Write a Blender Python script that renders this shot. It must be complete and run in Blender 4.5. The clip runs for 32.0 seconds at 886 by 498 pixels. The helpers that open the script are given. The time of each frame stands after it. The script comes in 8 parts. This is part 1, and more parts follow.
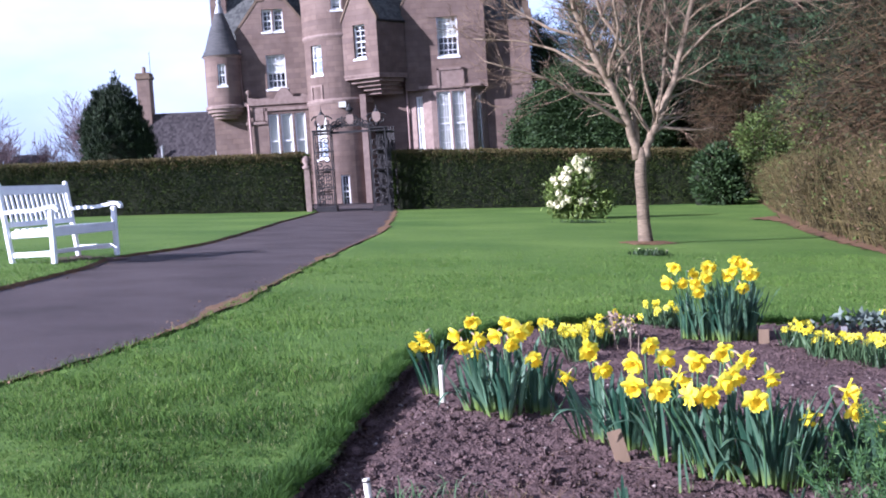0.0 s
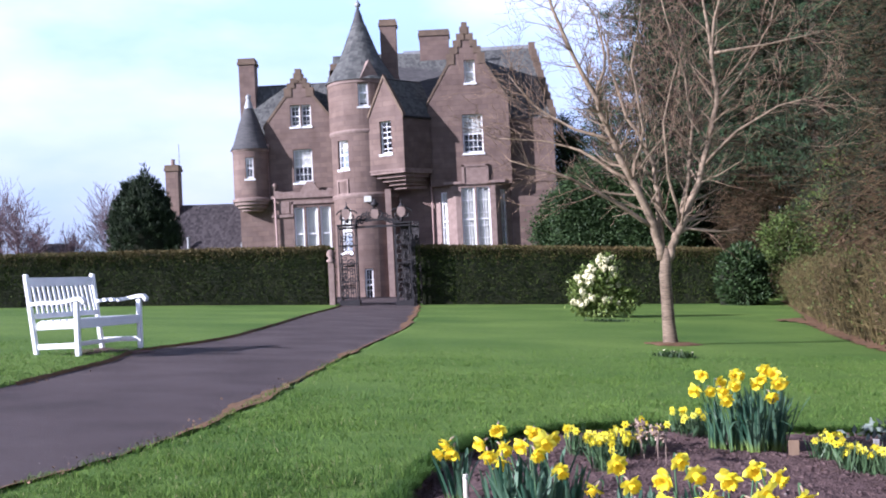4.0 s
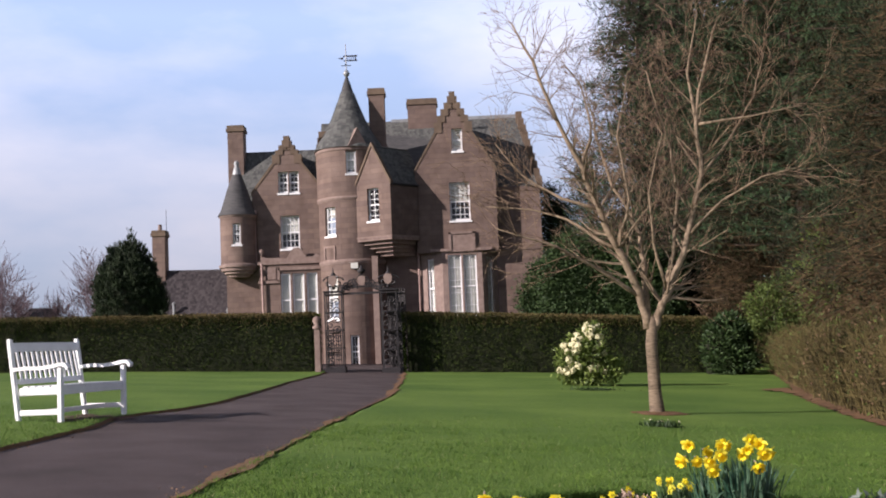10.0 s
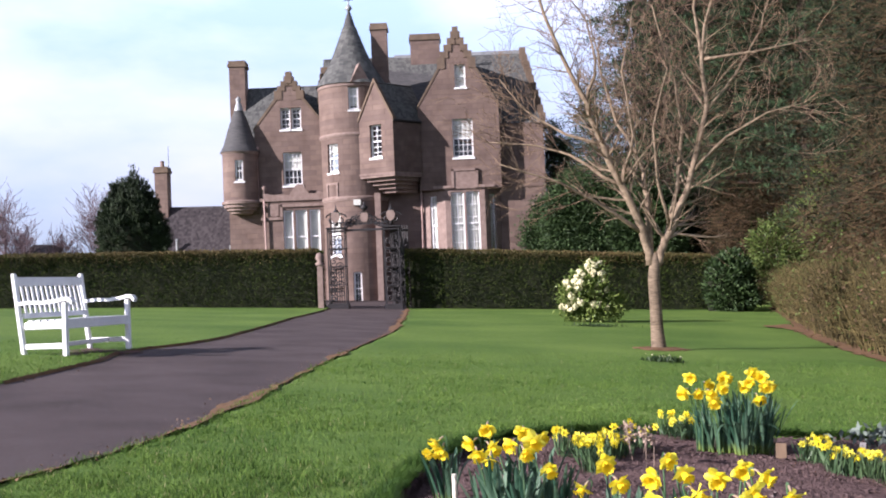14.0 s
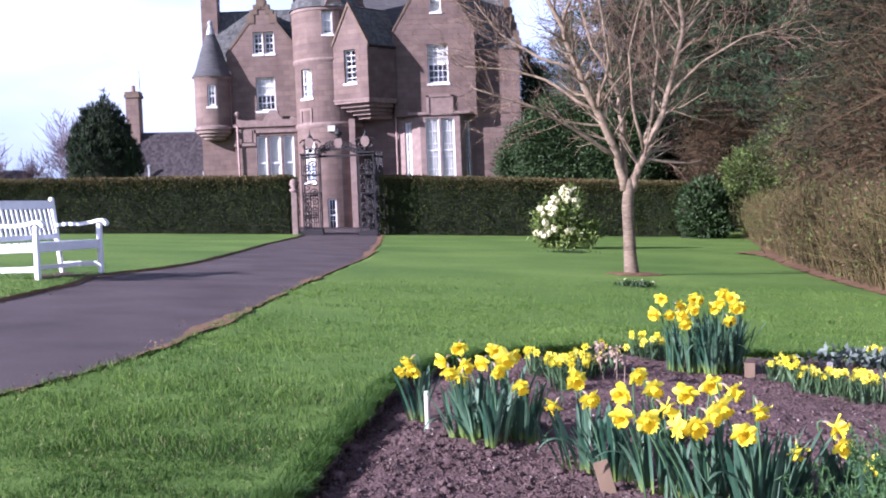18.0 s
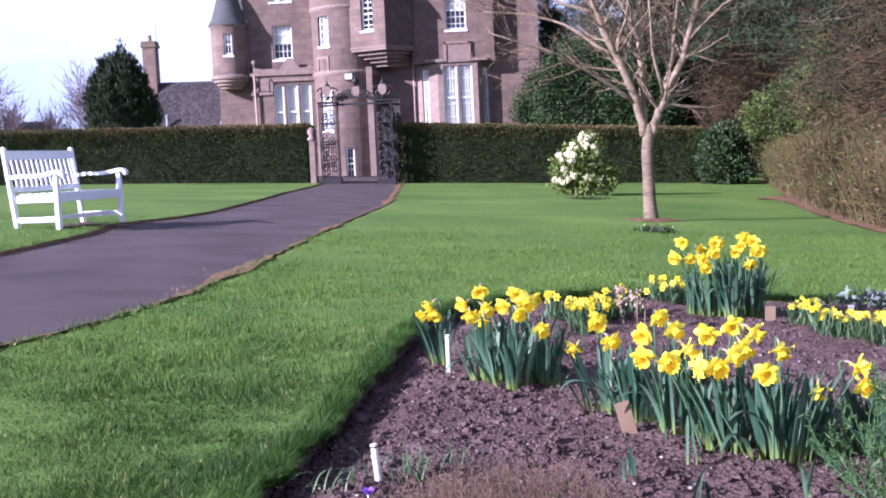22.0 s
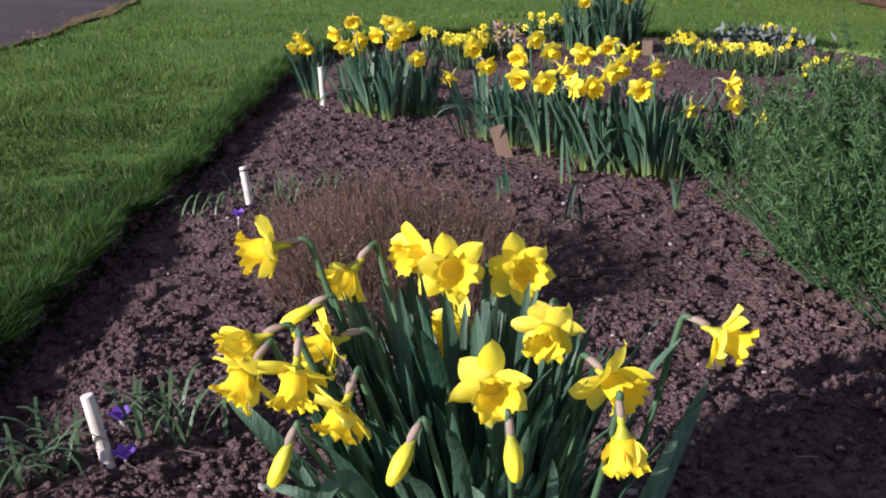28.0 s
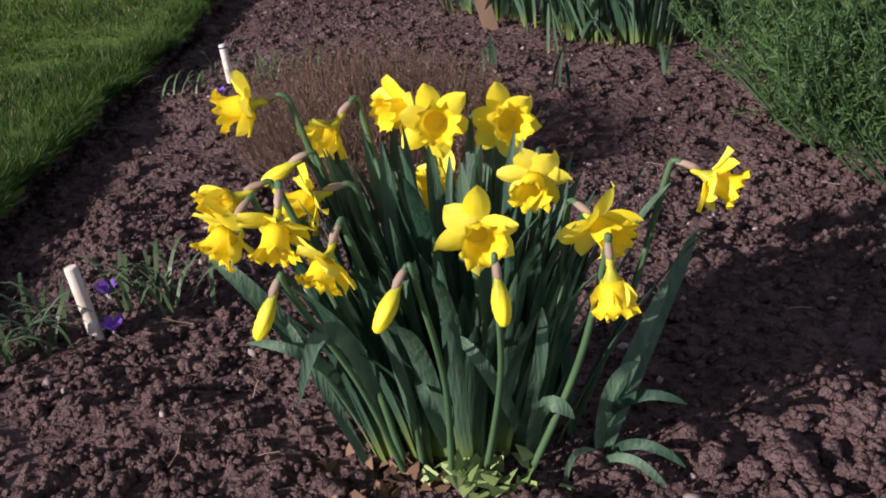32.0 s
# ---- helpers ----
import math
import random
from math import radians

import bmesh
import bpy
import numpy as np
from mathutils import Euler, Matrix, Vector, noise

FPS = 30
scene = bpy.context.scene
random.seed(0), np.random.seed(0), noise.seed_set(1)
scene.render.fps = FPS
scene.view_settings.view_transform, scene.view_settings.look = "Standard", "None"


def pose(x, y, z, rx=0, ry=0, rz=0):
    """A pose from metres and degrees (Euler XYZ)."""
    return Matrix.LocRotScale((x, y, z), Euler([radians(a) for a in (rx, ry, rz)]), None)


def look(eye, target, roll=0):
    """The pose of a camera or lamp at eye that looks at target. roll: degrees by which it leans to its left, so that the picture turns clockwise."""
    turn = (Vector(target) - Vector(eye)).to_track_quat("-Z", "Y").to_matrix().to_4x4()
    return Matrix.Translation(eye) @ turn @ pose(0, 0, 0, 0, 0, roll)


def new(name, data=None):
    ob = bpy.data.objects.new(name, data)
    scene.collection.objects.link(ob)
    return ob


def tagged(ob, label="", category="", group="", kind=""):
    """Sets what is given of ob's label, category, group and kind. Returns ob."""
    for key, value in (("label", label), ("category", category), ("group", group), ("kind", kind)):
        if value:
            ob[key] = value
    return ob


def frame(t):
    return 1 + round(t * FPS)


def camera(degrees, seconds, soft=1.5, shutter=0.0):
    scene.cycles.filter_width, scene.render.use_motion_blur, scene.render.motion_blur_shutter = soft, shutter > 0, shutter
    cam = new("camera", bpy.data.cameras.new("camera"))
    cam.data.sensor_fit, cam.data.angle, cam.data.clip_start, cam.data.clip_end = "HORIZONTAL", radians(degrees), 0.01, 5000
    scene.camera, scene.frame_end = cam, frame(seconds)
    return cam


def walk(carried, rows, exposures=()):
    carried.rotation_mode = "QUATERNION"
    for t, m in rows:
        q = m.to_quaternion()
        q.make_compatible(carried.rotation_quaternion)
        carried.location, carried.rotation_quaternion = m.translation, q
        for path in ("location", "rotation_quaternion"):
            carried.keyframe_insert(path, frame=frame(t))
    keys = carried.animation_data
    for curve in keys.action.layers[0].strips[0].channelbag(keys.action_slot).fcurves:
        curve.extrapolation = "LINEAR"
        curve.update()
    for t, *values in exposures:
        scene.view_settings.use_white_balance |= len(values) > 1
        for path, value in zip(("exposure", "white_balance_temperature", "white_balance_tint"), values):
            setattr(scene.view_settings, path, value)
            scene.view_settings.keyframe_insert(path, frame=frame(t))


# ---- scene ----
cam = camera(43.28, 32.0, soft=1.9)
ROWS = [
    (0.0, 0.061, -0.000, 0.948, 86.70, 3.70, 0.00),
    (0.5, 0.061, -0.001, 0.954, 86.97, 4.20, 0.27),
    (1.0, 0.057, -0.001, 0.958, 87.30, 4.41, 0.54),
    (1.5, 0.060, 0.013, 0.964, 87.75, 4.13, 0.84),
    (2.0, 0.060, 0.019, 0.970, 88.18, 3.82, 0.88),
    (2.5, 0.057, 0.012, 0.980, 88.80, 3.44, 0.86),
    (3.0, 0.049, 0.017, 0.987, 89.77, 3.04, 1.00),
    (3.5, 0.043, 0.012, 0.993, 90.63, 2.95, 1.22),
    (5.5, 0.050, 0.027, 1.025, 94.85, 2.16, 0.66),
    (6.0, 0.044, -0.007, 1.023, 95.74, 2.61, 0.61),
    (6.5, 0.046, -0.003, 1.023, 96.22, 2.84, 0.64),
    (7.0, 0.042, -0.017, 1.028, 96.45, 2.80, 0.66),
    (7.5, 0.051, -0.033, 1.013, 96.53, 2.69, 0.64),
    (8.0, 0.043, -0.032, 1.009, 96.42, 2.84, 0.69),
    (8.5, 0.045, -0.021, 1.012, 96.18, 2.68, 0.66),
    (9.0, 0.043, -0.012, 1.012, 95.84, 2.60, 0.61),
    (9.5, 0.047, 0.002, 1.010, 95.47, 2.49, 0.55),
    (10.0, 0.041, -0.014, 1.007, 94.99, 2.45, 0.46),
    (10.5, 0.039, -0.018, 1.009, 94.51, 2.40, 0.43),
    (11.0, 0.039, -0.003, 1.006, 94.16, 2.53, 0.49),
    (11.5, 0.041, -0.008, 1.004, 93.88, 2.68, 0.49),
    (12.0, 0.044, 0.010, 0.999, 93.50, 2.65, 0.44),
    (12.5, 0.044, 0.001, 1.000, 93.05, 2.55, 0.35),
    (13.0, 0.035, -0.004, 0.997, 92.70, 2.38, 0.40),
    (13.5, 0.037, 0.009, 0.986, 92.23, 2.48, 0.54),
    (14.0, 0.035, 0.003, 0.982, 91.79, 2.34, 0.59),
    (14.5, 0.039, 0.019, 0.989, 91.28, 2.20, 0.58),
    (16.5, 0.049, 0.027, 0.963, 89.89, 2.43, -0.23),
    (17.0, 0.051, 0.019, 0.955, 89.38, 2.11, -0.53),
    (17.5, 0.048, 0.020, 0.948, 88.75, 2.19, -0.73),
    (18.0, 0.043, 0.019, 0.942, 88.03, 2.21, -0.70),
    (18.5, 0.043, 0.024, 0.935, 87.30, 2.46, -0.42),
    (19.0, 0.034, 0.023, 0.933, 86.53, 2.57, 0.07),
    (19.5, 0.031, 0.017, 0.932, 86.08, 2.73, 0.59),
    (20.0, 0.031, 0.017, 0.930, 85.63, 2.45, 0.89),
    (20.5, 0.030, 0.022, 0.926, 85.32, 2.39, 0.93),
    (21.0, 0.035, 0.018, 0.925, 84.98, 2.57, 0.74),
    (21.5, 0.034, 0.015, 0.926, 85.55, 2.55, 0.46),
    (22.0, 0.034, 0.018, 0.924, 85.42, 2.66, 0.22),
    (22.5, 0.036, 0.016, 0.914, 85.13, 2.41, -0.01),
    (23.0, 0.041, 0.023, 0.904, 84.33, 2.85, -0.49),
    (23.5, 0.046, 0.028, 0.891, 83.45, 3.12, -1.01),
    (24.0, 0.050, 0.033, 0.883, 82.54, 2.96, -1.44),
    (24.5, 0.051, 0.034, 0.875, 81.50, 2.75, -2.03),
    (25.0, 0.052, 0.041, 0.860, 80.36, 2.79, -2.79),
    (25.5, 0.055, 0.060, 0.852, 79.09, 2.87, -3.39),
    (27.5, 0.061, 0.087, 0.802, 73.97, 2.72, -5.68),
    (28.0, 0.060, 0.088, 0.796, 72.81, 2.59, -5.87),
    (28.5, 0.058, 0.087, 0.791, 71.90, 2.57, -5.87),
    (29.0, 0.057, 0.088, 0.783, 71.28, 2.34, -5.92),
    (29.5, 0.064, 0.091, 0.775, 70.57, 2.85, -6.14),
    (30.0, 0.064, 0.095, 0.768, 69.81, 2.69, -6.30),
    (30.5, 0.070, 0.097, 0.764, 68.98, 3.62, -6.46),
    (31.0, 0.069, 0.095, 0.751, 68.33, 3.91, -6.61),
    (31.5, 0.064, 0.096, 0.748, 67.78, 3.79, -6.70),
    (32.0, 0.067, 0.099, 0.744, 67.14, 4.11, -6.87),
]
# seconds, stops, kelvin, tint
EXPOSURE = [(0.0, 1.34, 5300, 26), (3.5, 1.27, 5400, 25), (5.5, 0.62, 6200, 19), (9.0, 0.50, 6550, 20), (12.0, 0.80, 6450, 21), (14.5, 1.16, 6000, 23), (16.5, 1.36, 5550, 28), (25.5, 1.50, 5400, 36),
            (28.0, 0.62, 5950, 25), (32.0, 0.42, 6500, 25)]
walk(cam, [(t, pose(x, y, z, rx, ry, rz)) for t, x, y, z, rx, ry, rz in ROWS], EXPOSURE)

# ---- light ----
SUN_FROM = Vector((-0.90, -0.48, 0.43)).normalized()
world = bpy.data.worlds.new("world")
scene.world = world
world.use_nodes = True
wn, wl = world.node_tree.nodes, world.node_tree.links
wn.clear()
sky = wn.new("ShaderNodeTexSky")
sky.sky_type, sky.sun_disc = "NISHITA", False
sky.sun_elevation = math.asin(SUN_FROM.z)
sky.sun_rotation = math.atan2(SUN_FROM.x, SUN_FROM.y)
sky.air_density, sky.dust_density, sky.ozone_density = 1.0, 0.4, 1.0
coord = wn.new("ShaderNodeTexCoord")
stretch = wn.new("ShaderNodeMapping")
stretch.inputs["Scale"].default_value = (1.0, 1.0, 2.6)
stretch.inputs["Location"].default_value = (0.3, 0.1, 0.22)
clouds = wn.new("ShaderNodeTexNoise")
clouds.inputs["Scale"].default_value, clouds.inputs["Detail"].default_value, clouds.inputs["Roughness"].default_value = 2.6, 7, 0.52
veil = wn.new("ShaderNodeValToRGB")
veil.color_ramp.elements[0].position, veil.color_ramp.elements[1].position = 0.36, 0.66
veil.color_ramp.elements[0].color, veil.color_ramp.elements[1].color = (0.05, 0.05, 0.05, 1), (0.95, 0.95, 0.95, 1)
cloud_mix = wn.new("ShaderNodeMix")
cloud_mix.data_type = "RGBA"
cloud_mix.inputs[7].default_value = (8.8, 9.1, 10.2, 1)
air = wn.new("ShaderNodeBackground")
air.inputs["Strength"].default_value = 0.084
w_out = wn.new("ShaderNodeOutputWorld")
wl.new(coord.outputs["Generated"], stretch.inputs["Vector"])
wl.new(stretch.outputs["Vector"], clouds.inputs["Vector"])
wl.new(clouds.outputs["Fac"], veil.inputs["Fac"])
wl.new(veil.outputs["Color"], cloud_mix.inputs[0])
haze = wn.new("ShaderNodeMix")
haze.data_type = "RGBA"
haze.inputs[0].default_value = 0.62
haze.inputs[7].default_value = (5.2, 7.2, 10.8, 1)
wl.new(sky.outputs["Color"], haze.inputs[6])
wl.new(haze.outputs[2], cloud_mix.inputs[6])
# sky gain by height: dim horizon, bright low band, unseen zenith cut to weaken fill
height = wn.new("ShaderNodeSeparateXYZ")
depth = wn.new("ShaderNodeValToRGB")
while len(depth.color_ramp.elements) < 5:
    depth.color_ramp.elements.new(0.5)
for e, (at_z, v) in zip(depth.color_ramp.elements, ((0.0, 0.48), (0.13, 0.68), (0.29, 1.04), (0.46, 0.50), (0.75, 0.15))):
    e.position, e.color = at_z, (v, v, v, 1)
deepen = wn.new("ShaderNodeMix")
deepen.data_type, deepen.blend_type = "RGBA", "MULTIPLY"
deepen.inputs[0].default_value = 1.0
wl.new(coord.outputs["Generated"], height.inputs[0])
wl.new(height.outputs["Z"], depth.inputs["Fac"])
wl.new(cloud_mix.outputs[2], deepen.inputs[6])
wl.new(depth.outputs["Color"], deepen.inputs[7])
wl.new(deepen.outputs[2], air.inputs["Color"])
wl.new(air.outputs["Background"], w_out.inputs["Surface"])

sun = new("sun", bpy.data.lights.new("sun", "SUN"))
sun.data.energy, sun.data.angle, sun.data.color = 5.0, radians(0.6), (1.0, 0.94, 0.86)
sun.matrix_world = look(SUN_FROM * 60, (0, 0, 0))


# ---- materials ----
def mat(name, low, high, scale=6.0, rough=0.8, bump=0.0, bump_scale=None, coarse=0.6, coarse_mix=0.35, spec=0.3,
        island=False, thing=False, metal=0.0, sheen=0.0, through_light=0.0, stretch_xyz=(1, 1, 1)):
    """Two-scale noise between two colours; island or thing adds a random tint for each piece."""
    m = bpy.data.materials.new(name)
    m.use_nodes = True
    n, l = m.node_tree.nodes, m.node_tree.links
    b = n["Principled BSDF"]
    b.inputs["Roughness"].default_value, b.inputs["Metallic"].default_value = rough, metal
    b.inputs["Specular IOR Level"].default_value = spec
    tc = n.new("ShaderNodeTexCoord")
    mp = n.new("ShaderNodeMapping")
    mp.inputs["Scale"].default_value = stretch_xyz
    l.new(tc.outputs["Object"], mp.inputs["Vector"])
    fine, wide = n.new("ShaderNodeTexNoise"), n.new("ShaderNodeTexNoise")
    for node, s, d in ((fine, scale, 6), (wide, coarse, 3)):
        node.inputs["Scale"].default_value, node.inputs["Detail"].default_value = s, d
        l.new(mp.outputs["Vector"], node.inputs["Vector"])
    mix = n.new("ShaderNodeMath")
    mix.operation = "MULTIPLY_ADD"
    mix.inputs[1].default_value = coarse_mix
    base = n.new("ShaderNodeMath")
    base.operation = "MULTIPLY_ADD"
    base.inputs[1].default_value = 1.0 - coarse_mix
    l.new(wide.outputs["Fac"], mix.inputs[0])
    l.new(fine.outputs["Fac"], base.inputs[0])
    base.inputs[2].default_value = 0.0
    l.new(base.outputs[0], mix.inputs[2])
    last = mix
    if island or thing:
        rnd = n.new("ShaderNodeNewGeometry") if island else n.new("ShaderNodeObjectInfo")
        add = n.new("ShaderNodeMath")
        add.operation = "MULTIPLY_ADD"
        add.inputs[1].default_value = 0.45
        l.new(rnd.outputs["Random Per Island" if island else "Random"], add.inputs[0])
        l.new(mix.outputs[0], add.inputs[2])
        sub = n.new("ShaderNodeMath")
        sub.operation = "SUBTRACT"
        sub.inputs[1].default_value = 0.22
        l.new(add.outputs[0], sub.inputs[0])
        last = sub
    ramp = n.new("ShaderNodeValToRGB")
    ramp.color_ramp.elements[0].position, ramp.color_ramp.elements[1].position = 0.28, 0.72
    ramp.color_ramp.elements[0].color, ramp.color_ramp.elements[1].color = (*low, 1), (*high, 1)
    l.new(last.outputs[0], ramp.inputs["Fac"])
    l.new(ramp.outputs["Color"], b.inputs["Base Color"])
    if bump:
        bp, bn = n.new("ShaderNodeBump"), n.new("ShaderNodeTexNoise")
        bn.inputs["Scale"].default_value, bn.inputs["Detail"].default_value = bump_scale or scale * 2, 5
        l.new(mp.outputs["Vector"], bn.inputs["Vector"])
        bp.inputs["Strength"].default_value, bp.inputs["Distance"].default_value = bump, 0.02
        l.new(bn.outputs["Fac"], bp.inputs["Height"])
        l.new(bp.outputs["Normal"], b.inputs["Normal"])
    if through_light:
        tr, ms = n.new("ShaderNodeBsdfTranslucent"), n.new("ShaderNodeMixShader")
        l.new(ramp.outputs["Color"], tr.inputs["Color"])
        ms.inputs[0].default_value = through_light
        out = n["Material Output"]
        l.new(b.outputs["BSDF"], ms.inputs[1])
        l.new(tr.outputs["BSDF"], ms.inputs[2])
        l.new(ms.outputs[0], out.inputs["Surface"])
    return m


def stone_mat(name, low, high, mortar, course=0.32, block=0.75):
    """Coursed sandstone: blocks of uneven tint with fine joints and weather stains."""
    m = mat(name, low, high, scale=1.6, rough=0.9, coarse=0.25, coarse_mix=0.5, spec=0.15)
    n, l = m.node_tree.nodes, m.node_tree.links
    b = n["Principled BSDF"]
    tc = next(x for x in n if x.bl_idname == "ShaderNodeTexCoord")
    sep, add, com = n.new("ShaderNodeSeparateXYZ"), n.new("ShaderNodeMath"), n.new("ShaderNodeCombineXYZ")
    l.new(tc.outputs["Object"], sep.inputs[0])
    l.new(sep.outputs["X"], add.inputs[0])
    l.new(sep.outputs["Y"], add.inputs[1])
    l.new(add.outputs[0], com.inputs[0])
    l.new(sep.outputs["Z"], com.inputs[1])
    br = n.new("ShaderNodeTexBrick")
    br.inputs["Scale"].default_value = 1.0
    br.inputs["Brick Width"].default_value, br.inputs["Row Height"].default_value = block, course
    br.inputs["Mortar Size"].default_value, br.inputs["Mortar Smooth"].default_value = 0.012, 0.4
    br.inputs["Color1"].default_value, br.inputs["Color2"].default_value, br.inputs["Mortar"].default_value = (0.86, 0.84, 0.86, 1), (1.10, 1.07, 1.05, 1), (*mortar, 1)
    l.new(com.outputs[0], br.inputs["Vector"])
    ramp = next(x for x in n if x.bl_idname == "ShaderNodeValToRGB")
    mul = n.new("ShaderNodeMix")
    mul.data_type, mul.blend_type = "RGBA", "MULTIPLY"
    mul.inputs[0].default_value = 1.0
    l.new(ramp.outputs["Color"], mul.inputs[6])
    l.new(br.outputs["Color"], mul.inputs[7])
    l.new(mul.outputs[2], b.inputs["Base Color"])
    bp = n.new("ShaderNodeBump")
    bp.inputs["Strength"].default_value, bp.inputs["Distance"].default_value, bp.invert = 0.5, 0.03, True
    l.new(br.outputs["Fac"], bp.inputs["Height"])
    l.new(bp.outputs["Normal"], b.inputs["Normal"])
    return m


M_TURF = mat("turf", (0.048, 0.108, 0.022), (0.164, 0.246, 0.055), scale=14, rough=0.9, bump=0.6, bump_scale=60, coarse=0.32, coarse_mix=0.6, spec=0.1)
M_BLADE = mat("grass_blade", (0.034, 0.082, 0.013), (0.124, 0.200, 0.038), scale=2.2, rough=0.65, coarse=0.5, spec=0.12, island=True, through_light=0.08)
# deep-green edge grass, its colour darkened further for the shade between blades
M_LUSH_SHADED = mat("lush_shaded_grass_blade", (0.013, 0.040, 0.006), (0.056, 0.114, 0.018), scale=2.2, rough=0.6, coarse=0.5, spec=0.15, island=True, through_light=0.05)
M_DRY_BLADE = mat("dry_grass_blade", (0.16, 0.16, 0.07), (0.34, 0.32, 0.16), scale=3, rough=0.7, island=True, through_light=0.2)
M_SOIL = mat("soil", (0.064, 0.042, 0.041), (0.176, 0.119, 0.116), scale=22, rough=0.95, bump=1.0, bump_scale=70, coarse=1.4, spec=0.05)
M_CLOD = mat("soil_clod", (0.058, 0.038, 0.037), (0.212, 0.145, 0.141), scale=42, rough=0.95, bump=1.0, bump_scale=150, coarse=2, spec=0.05)
M_PEBBLE = mat("pebble", (0.17, 0.135, 0.125), (0.36, 0.30, 0.28), scale=30, rough=0.8, island=True)
M_ASPHALT = mat("asphalt", (0.046, 0.035, 0.036), (0.120, 0.094, 0.095), scale=70, rough=0.9, bump=0.5, bump_scale=160, coarse=1.1, coarse_mix=0.6, spec=0.2)
M_STONE = stone_mat("red_sandstone", (0.104, 0.073, 0.062), (0.212, 0.158, 0.136), (0.82, 0.80, 0.80), 0.28, 0.62)
M_DRESSED = mat("dressed_sandstone", (0.155, 0.108, 0.094), (0.285, 0.212, 0.185), scale=4, rough=0.9, bump=0.2, coarse=0.4, thing=False)
M_MOSSY = mat("mossy_sandstone", (0.088, 0.064, 0.048), (0.178, 0.128, 0.094), scale=3, rough=0.95, bump=0.3, coarse=0.5)
M_SLATE = mat("slate", (0.042, 0.042, 0.046), (0.100, 0.097, 0.098), scale=3.2, rough=0.75, bump=0.3, bump_scale=12, coarse=0.5, spec=0.2, stretch_xyz=(1, 1, 3))
M_SLATE_PIECE = mat("slate_piece", (0.068, 0.070, 0.070), (0.140, 0.141, 0.135), scale=3, rough=0.75, spec=0.2, island=True)
M_SLATE_DARK = mat("mossy_dark_slate", (0.032, 0.028, 0.031), (0.074, 0.064, 0.068), scale=2, rough=0.8, spec=0.15, island=True)
M_LEAD = mat("lead", (0.20, 0.21, 0.22), (0.36, 0.37, 0.38), scale=5, rough=0.5, metal=0.3)
M_WHITE = mat("white_paint", (0.70, 0.70, 0.72), (0.84, 0.84, 0.85), scale=7, rough=0.5, bump=0.08, coarse=2, spec=0.4)
M_BLIND = mat("linen_blind", (0.50, 0.50, 0.46), (0.64, 0.64, 0.60), scale=3, rough=0.9)
# dark grey that stands for unlit rooms behind the windows
M_ROOM = mat("dim_room", (0.035, 0.035, 0.04), (0.07, 0.07, 0.08), scale=2, rough=0.9)
M_IRON = mat("wrought_iron", (0.022, 0.020, 0.022), (0.050, 0.046, 0.048), scale=12, rough=0.6, metal=0.4)
M_RUST = mat("pink_cast_iron", (0.30, 0.20, 0.18), (0.42, 0.30, 0.27), scale=8, rough=0.7)
M_HEDGE = mat("yew_leaf", (0.018, 0.034, 0.008), (0.055, 0.080, 0.015), scale=2, rough=0.85, coarse=0.8, spec=0.1, island=True)
M_YEW = mat("dark_yew_leaf", (0.007, 0.015, 0.006), (0.024, 0.040, 0.014), scale=2, rough=0.7, island=True, coarse=0.8)
M_HEDGE_TOP = mat("yew_shoot", (0.050, 0.052, 0.013), (0.128, 0.088, 0.034), scale=1.5, coarse=0.35, coarse_mix=0.6, rough=0.7, island=True)
# near-black colour that stands for the shade inside hedges and crowns
M_INNER_SHADE = mat("inner_shade_black", (0.006, 0.009, 0.004), (0.018, 0.020, 0.008), scale=3, rough=0.95)
M_LAUREL = mat("laurel_leaf", (0.014, 0.030, 0.010), (0.042, 0.074, 0.022), scale=2, rough=0.6, island=True, spec=0.25)
M_NEEDLE = mat("pine_needle", (0.010, 0.028, 0.012), (0.056, 0.102, 0.040), scale=1, rough=0.7, island=True, coarse=0.3)
# brownish spray, its colour also darkened for the shade at the wood's edge
M_NEEDLE_B = mat("brown_shaded_spray", (0.012, 0.018, 0.007), (0.040, 0.042, 0.014), scale=1, rough=0.8, island=True, coarse=0.3)
M_TWIG = mat("brown_twig", (0.036, 0.023, 0.011), (0.115, 0.074, 0.036), scale=2, rough=0.85, island=True)
M_TWIG_OLIVE = mat("olive_brown_stem", (0.038, 0.030, 0.011), (0.138, 0.106, 0.040), scale=2, rough=0.85, island=True, coarse=0.5)
M_TWIG_PALE = mat("pale_twig", (0.105, 0.066, 0.042), (0.27, 0.185, 0.125), scale=2, rough=0.85, island=True)
M_TWIG_RED = mat("reddish_twig", (0.075, 0.046, 0.044), (0.19, 0.118, 0.104), scale=2, rough=0.85, island=True)
M_TWIG_GREY = mat("grey_twig", (0.085, 0.056, 0.066), (0.17, 0.118, 0.130), scale=2, rough=0.9, island=True)
M_BARK = mat("pale_bark", (0.045, 0.032, 0.021), (0.255, 0.190, 0.130), scale=20, rough=0.85, bump=0.5, bump_scale=30, coarse=2.5, stretch_xyz=(0.5, 0.5, 2.2))
M_LIMB = mat("pale_limb_bark", (0.085, 0.060, 0.038), (0.34, 0.255, 0.175), scale=14, rough=0.85, bump=0.4, bump_scale=30, coarse=2.0)
M_BARK_DARK = mat("dark_bark", (0.040, 0.028, 0.022), (0.105, 0.074, 0.055), scale=8, rough=0.9, bump=0.6, coarse=1.2, stretch_xyz=(1, 1, 0.3))
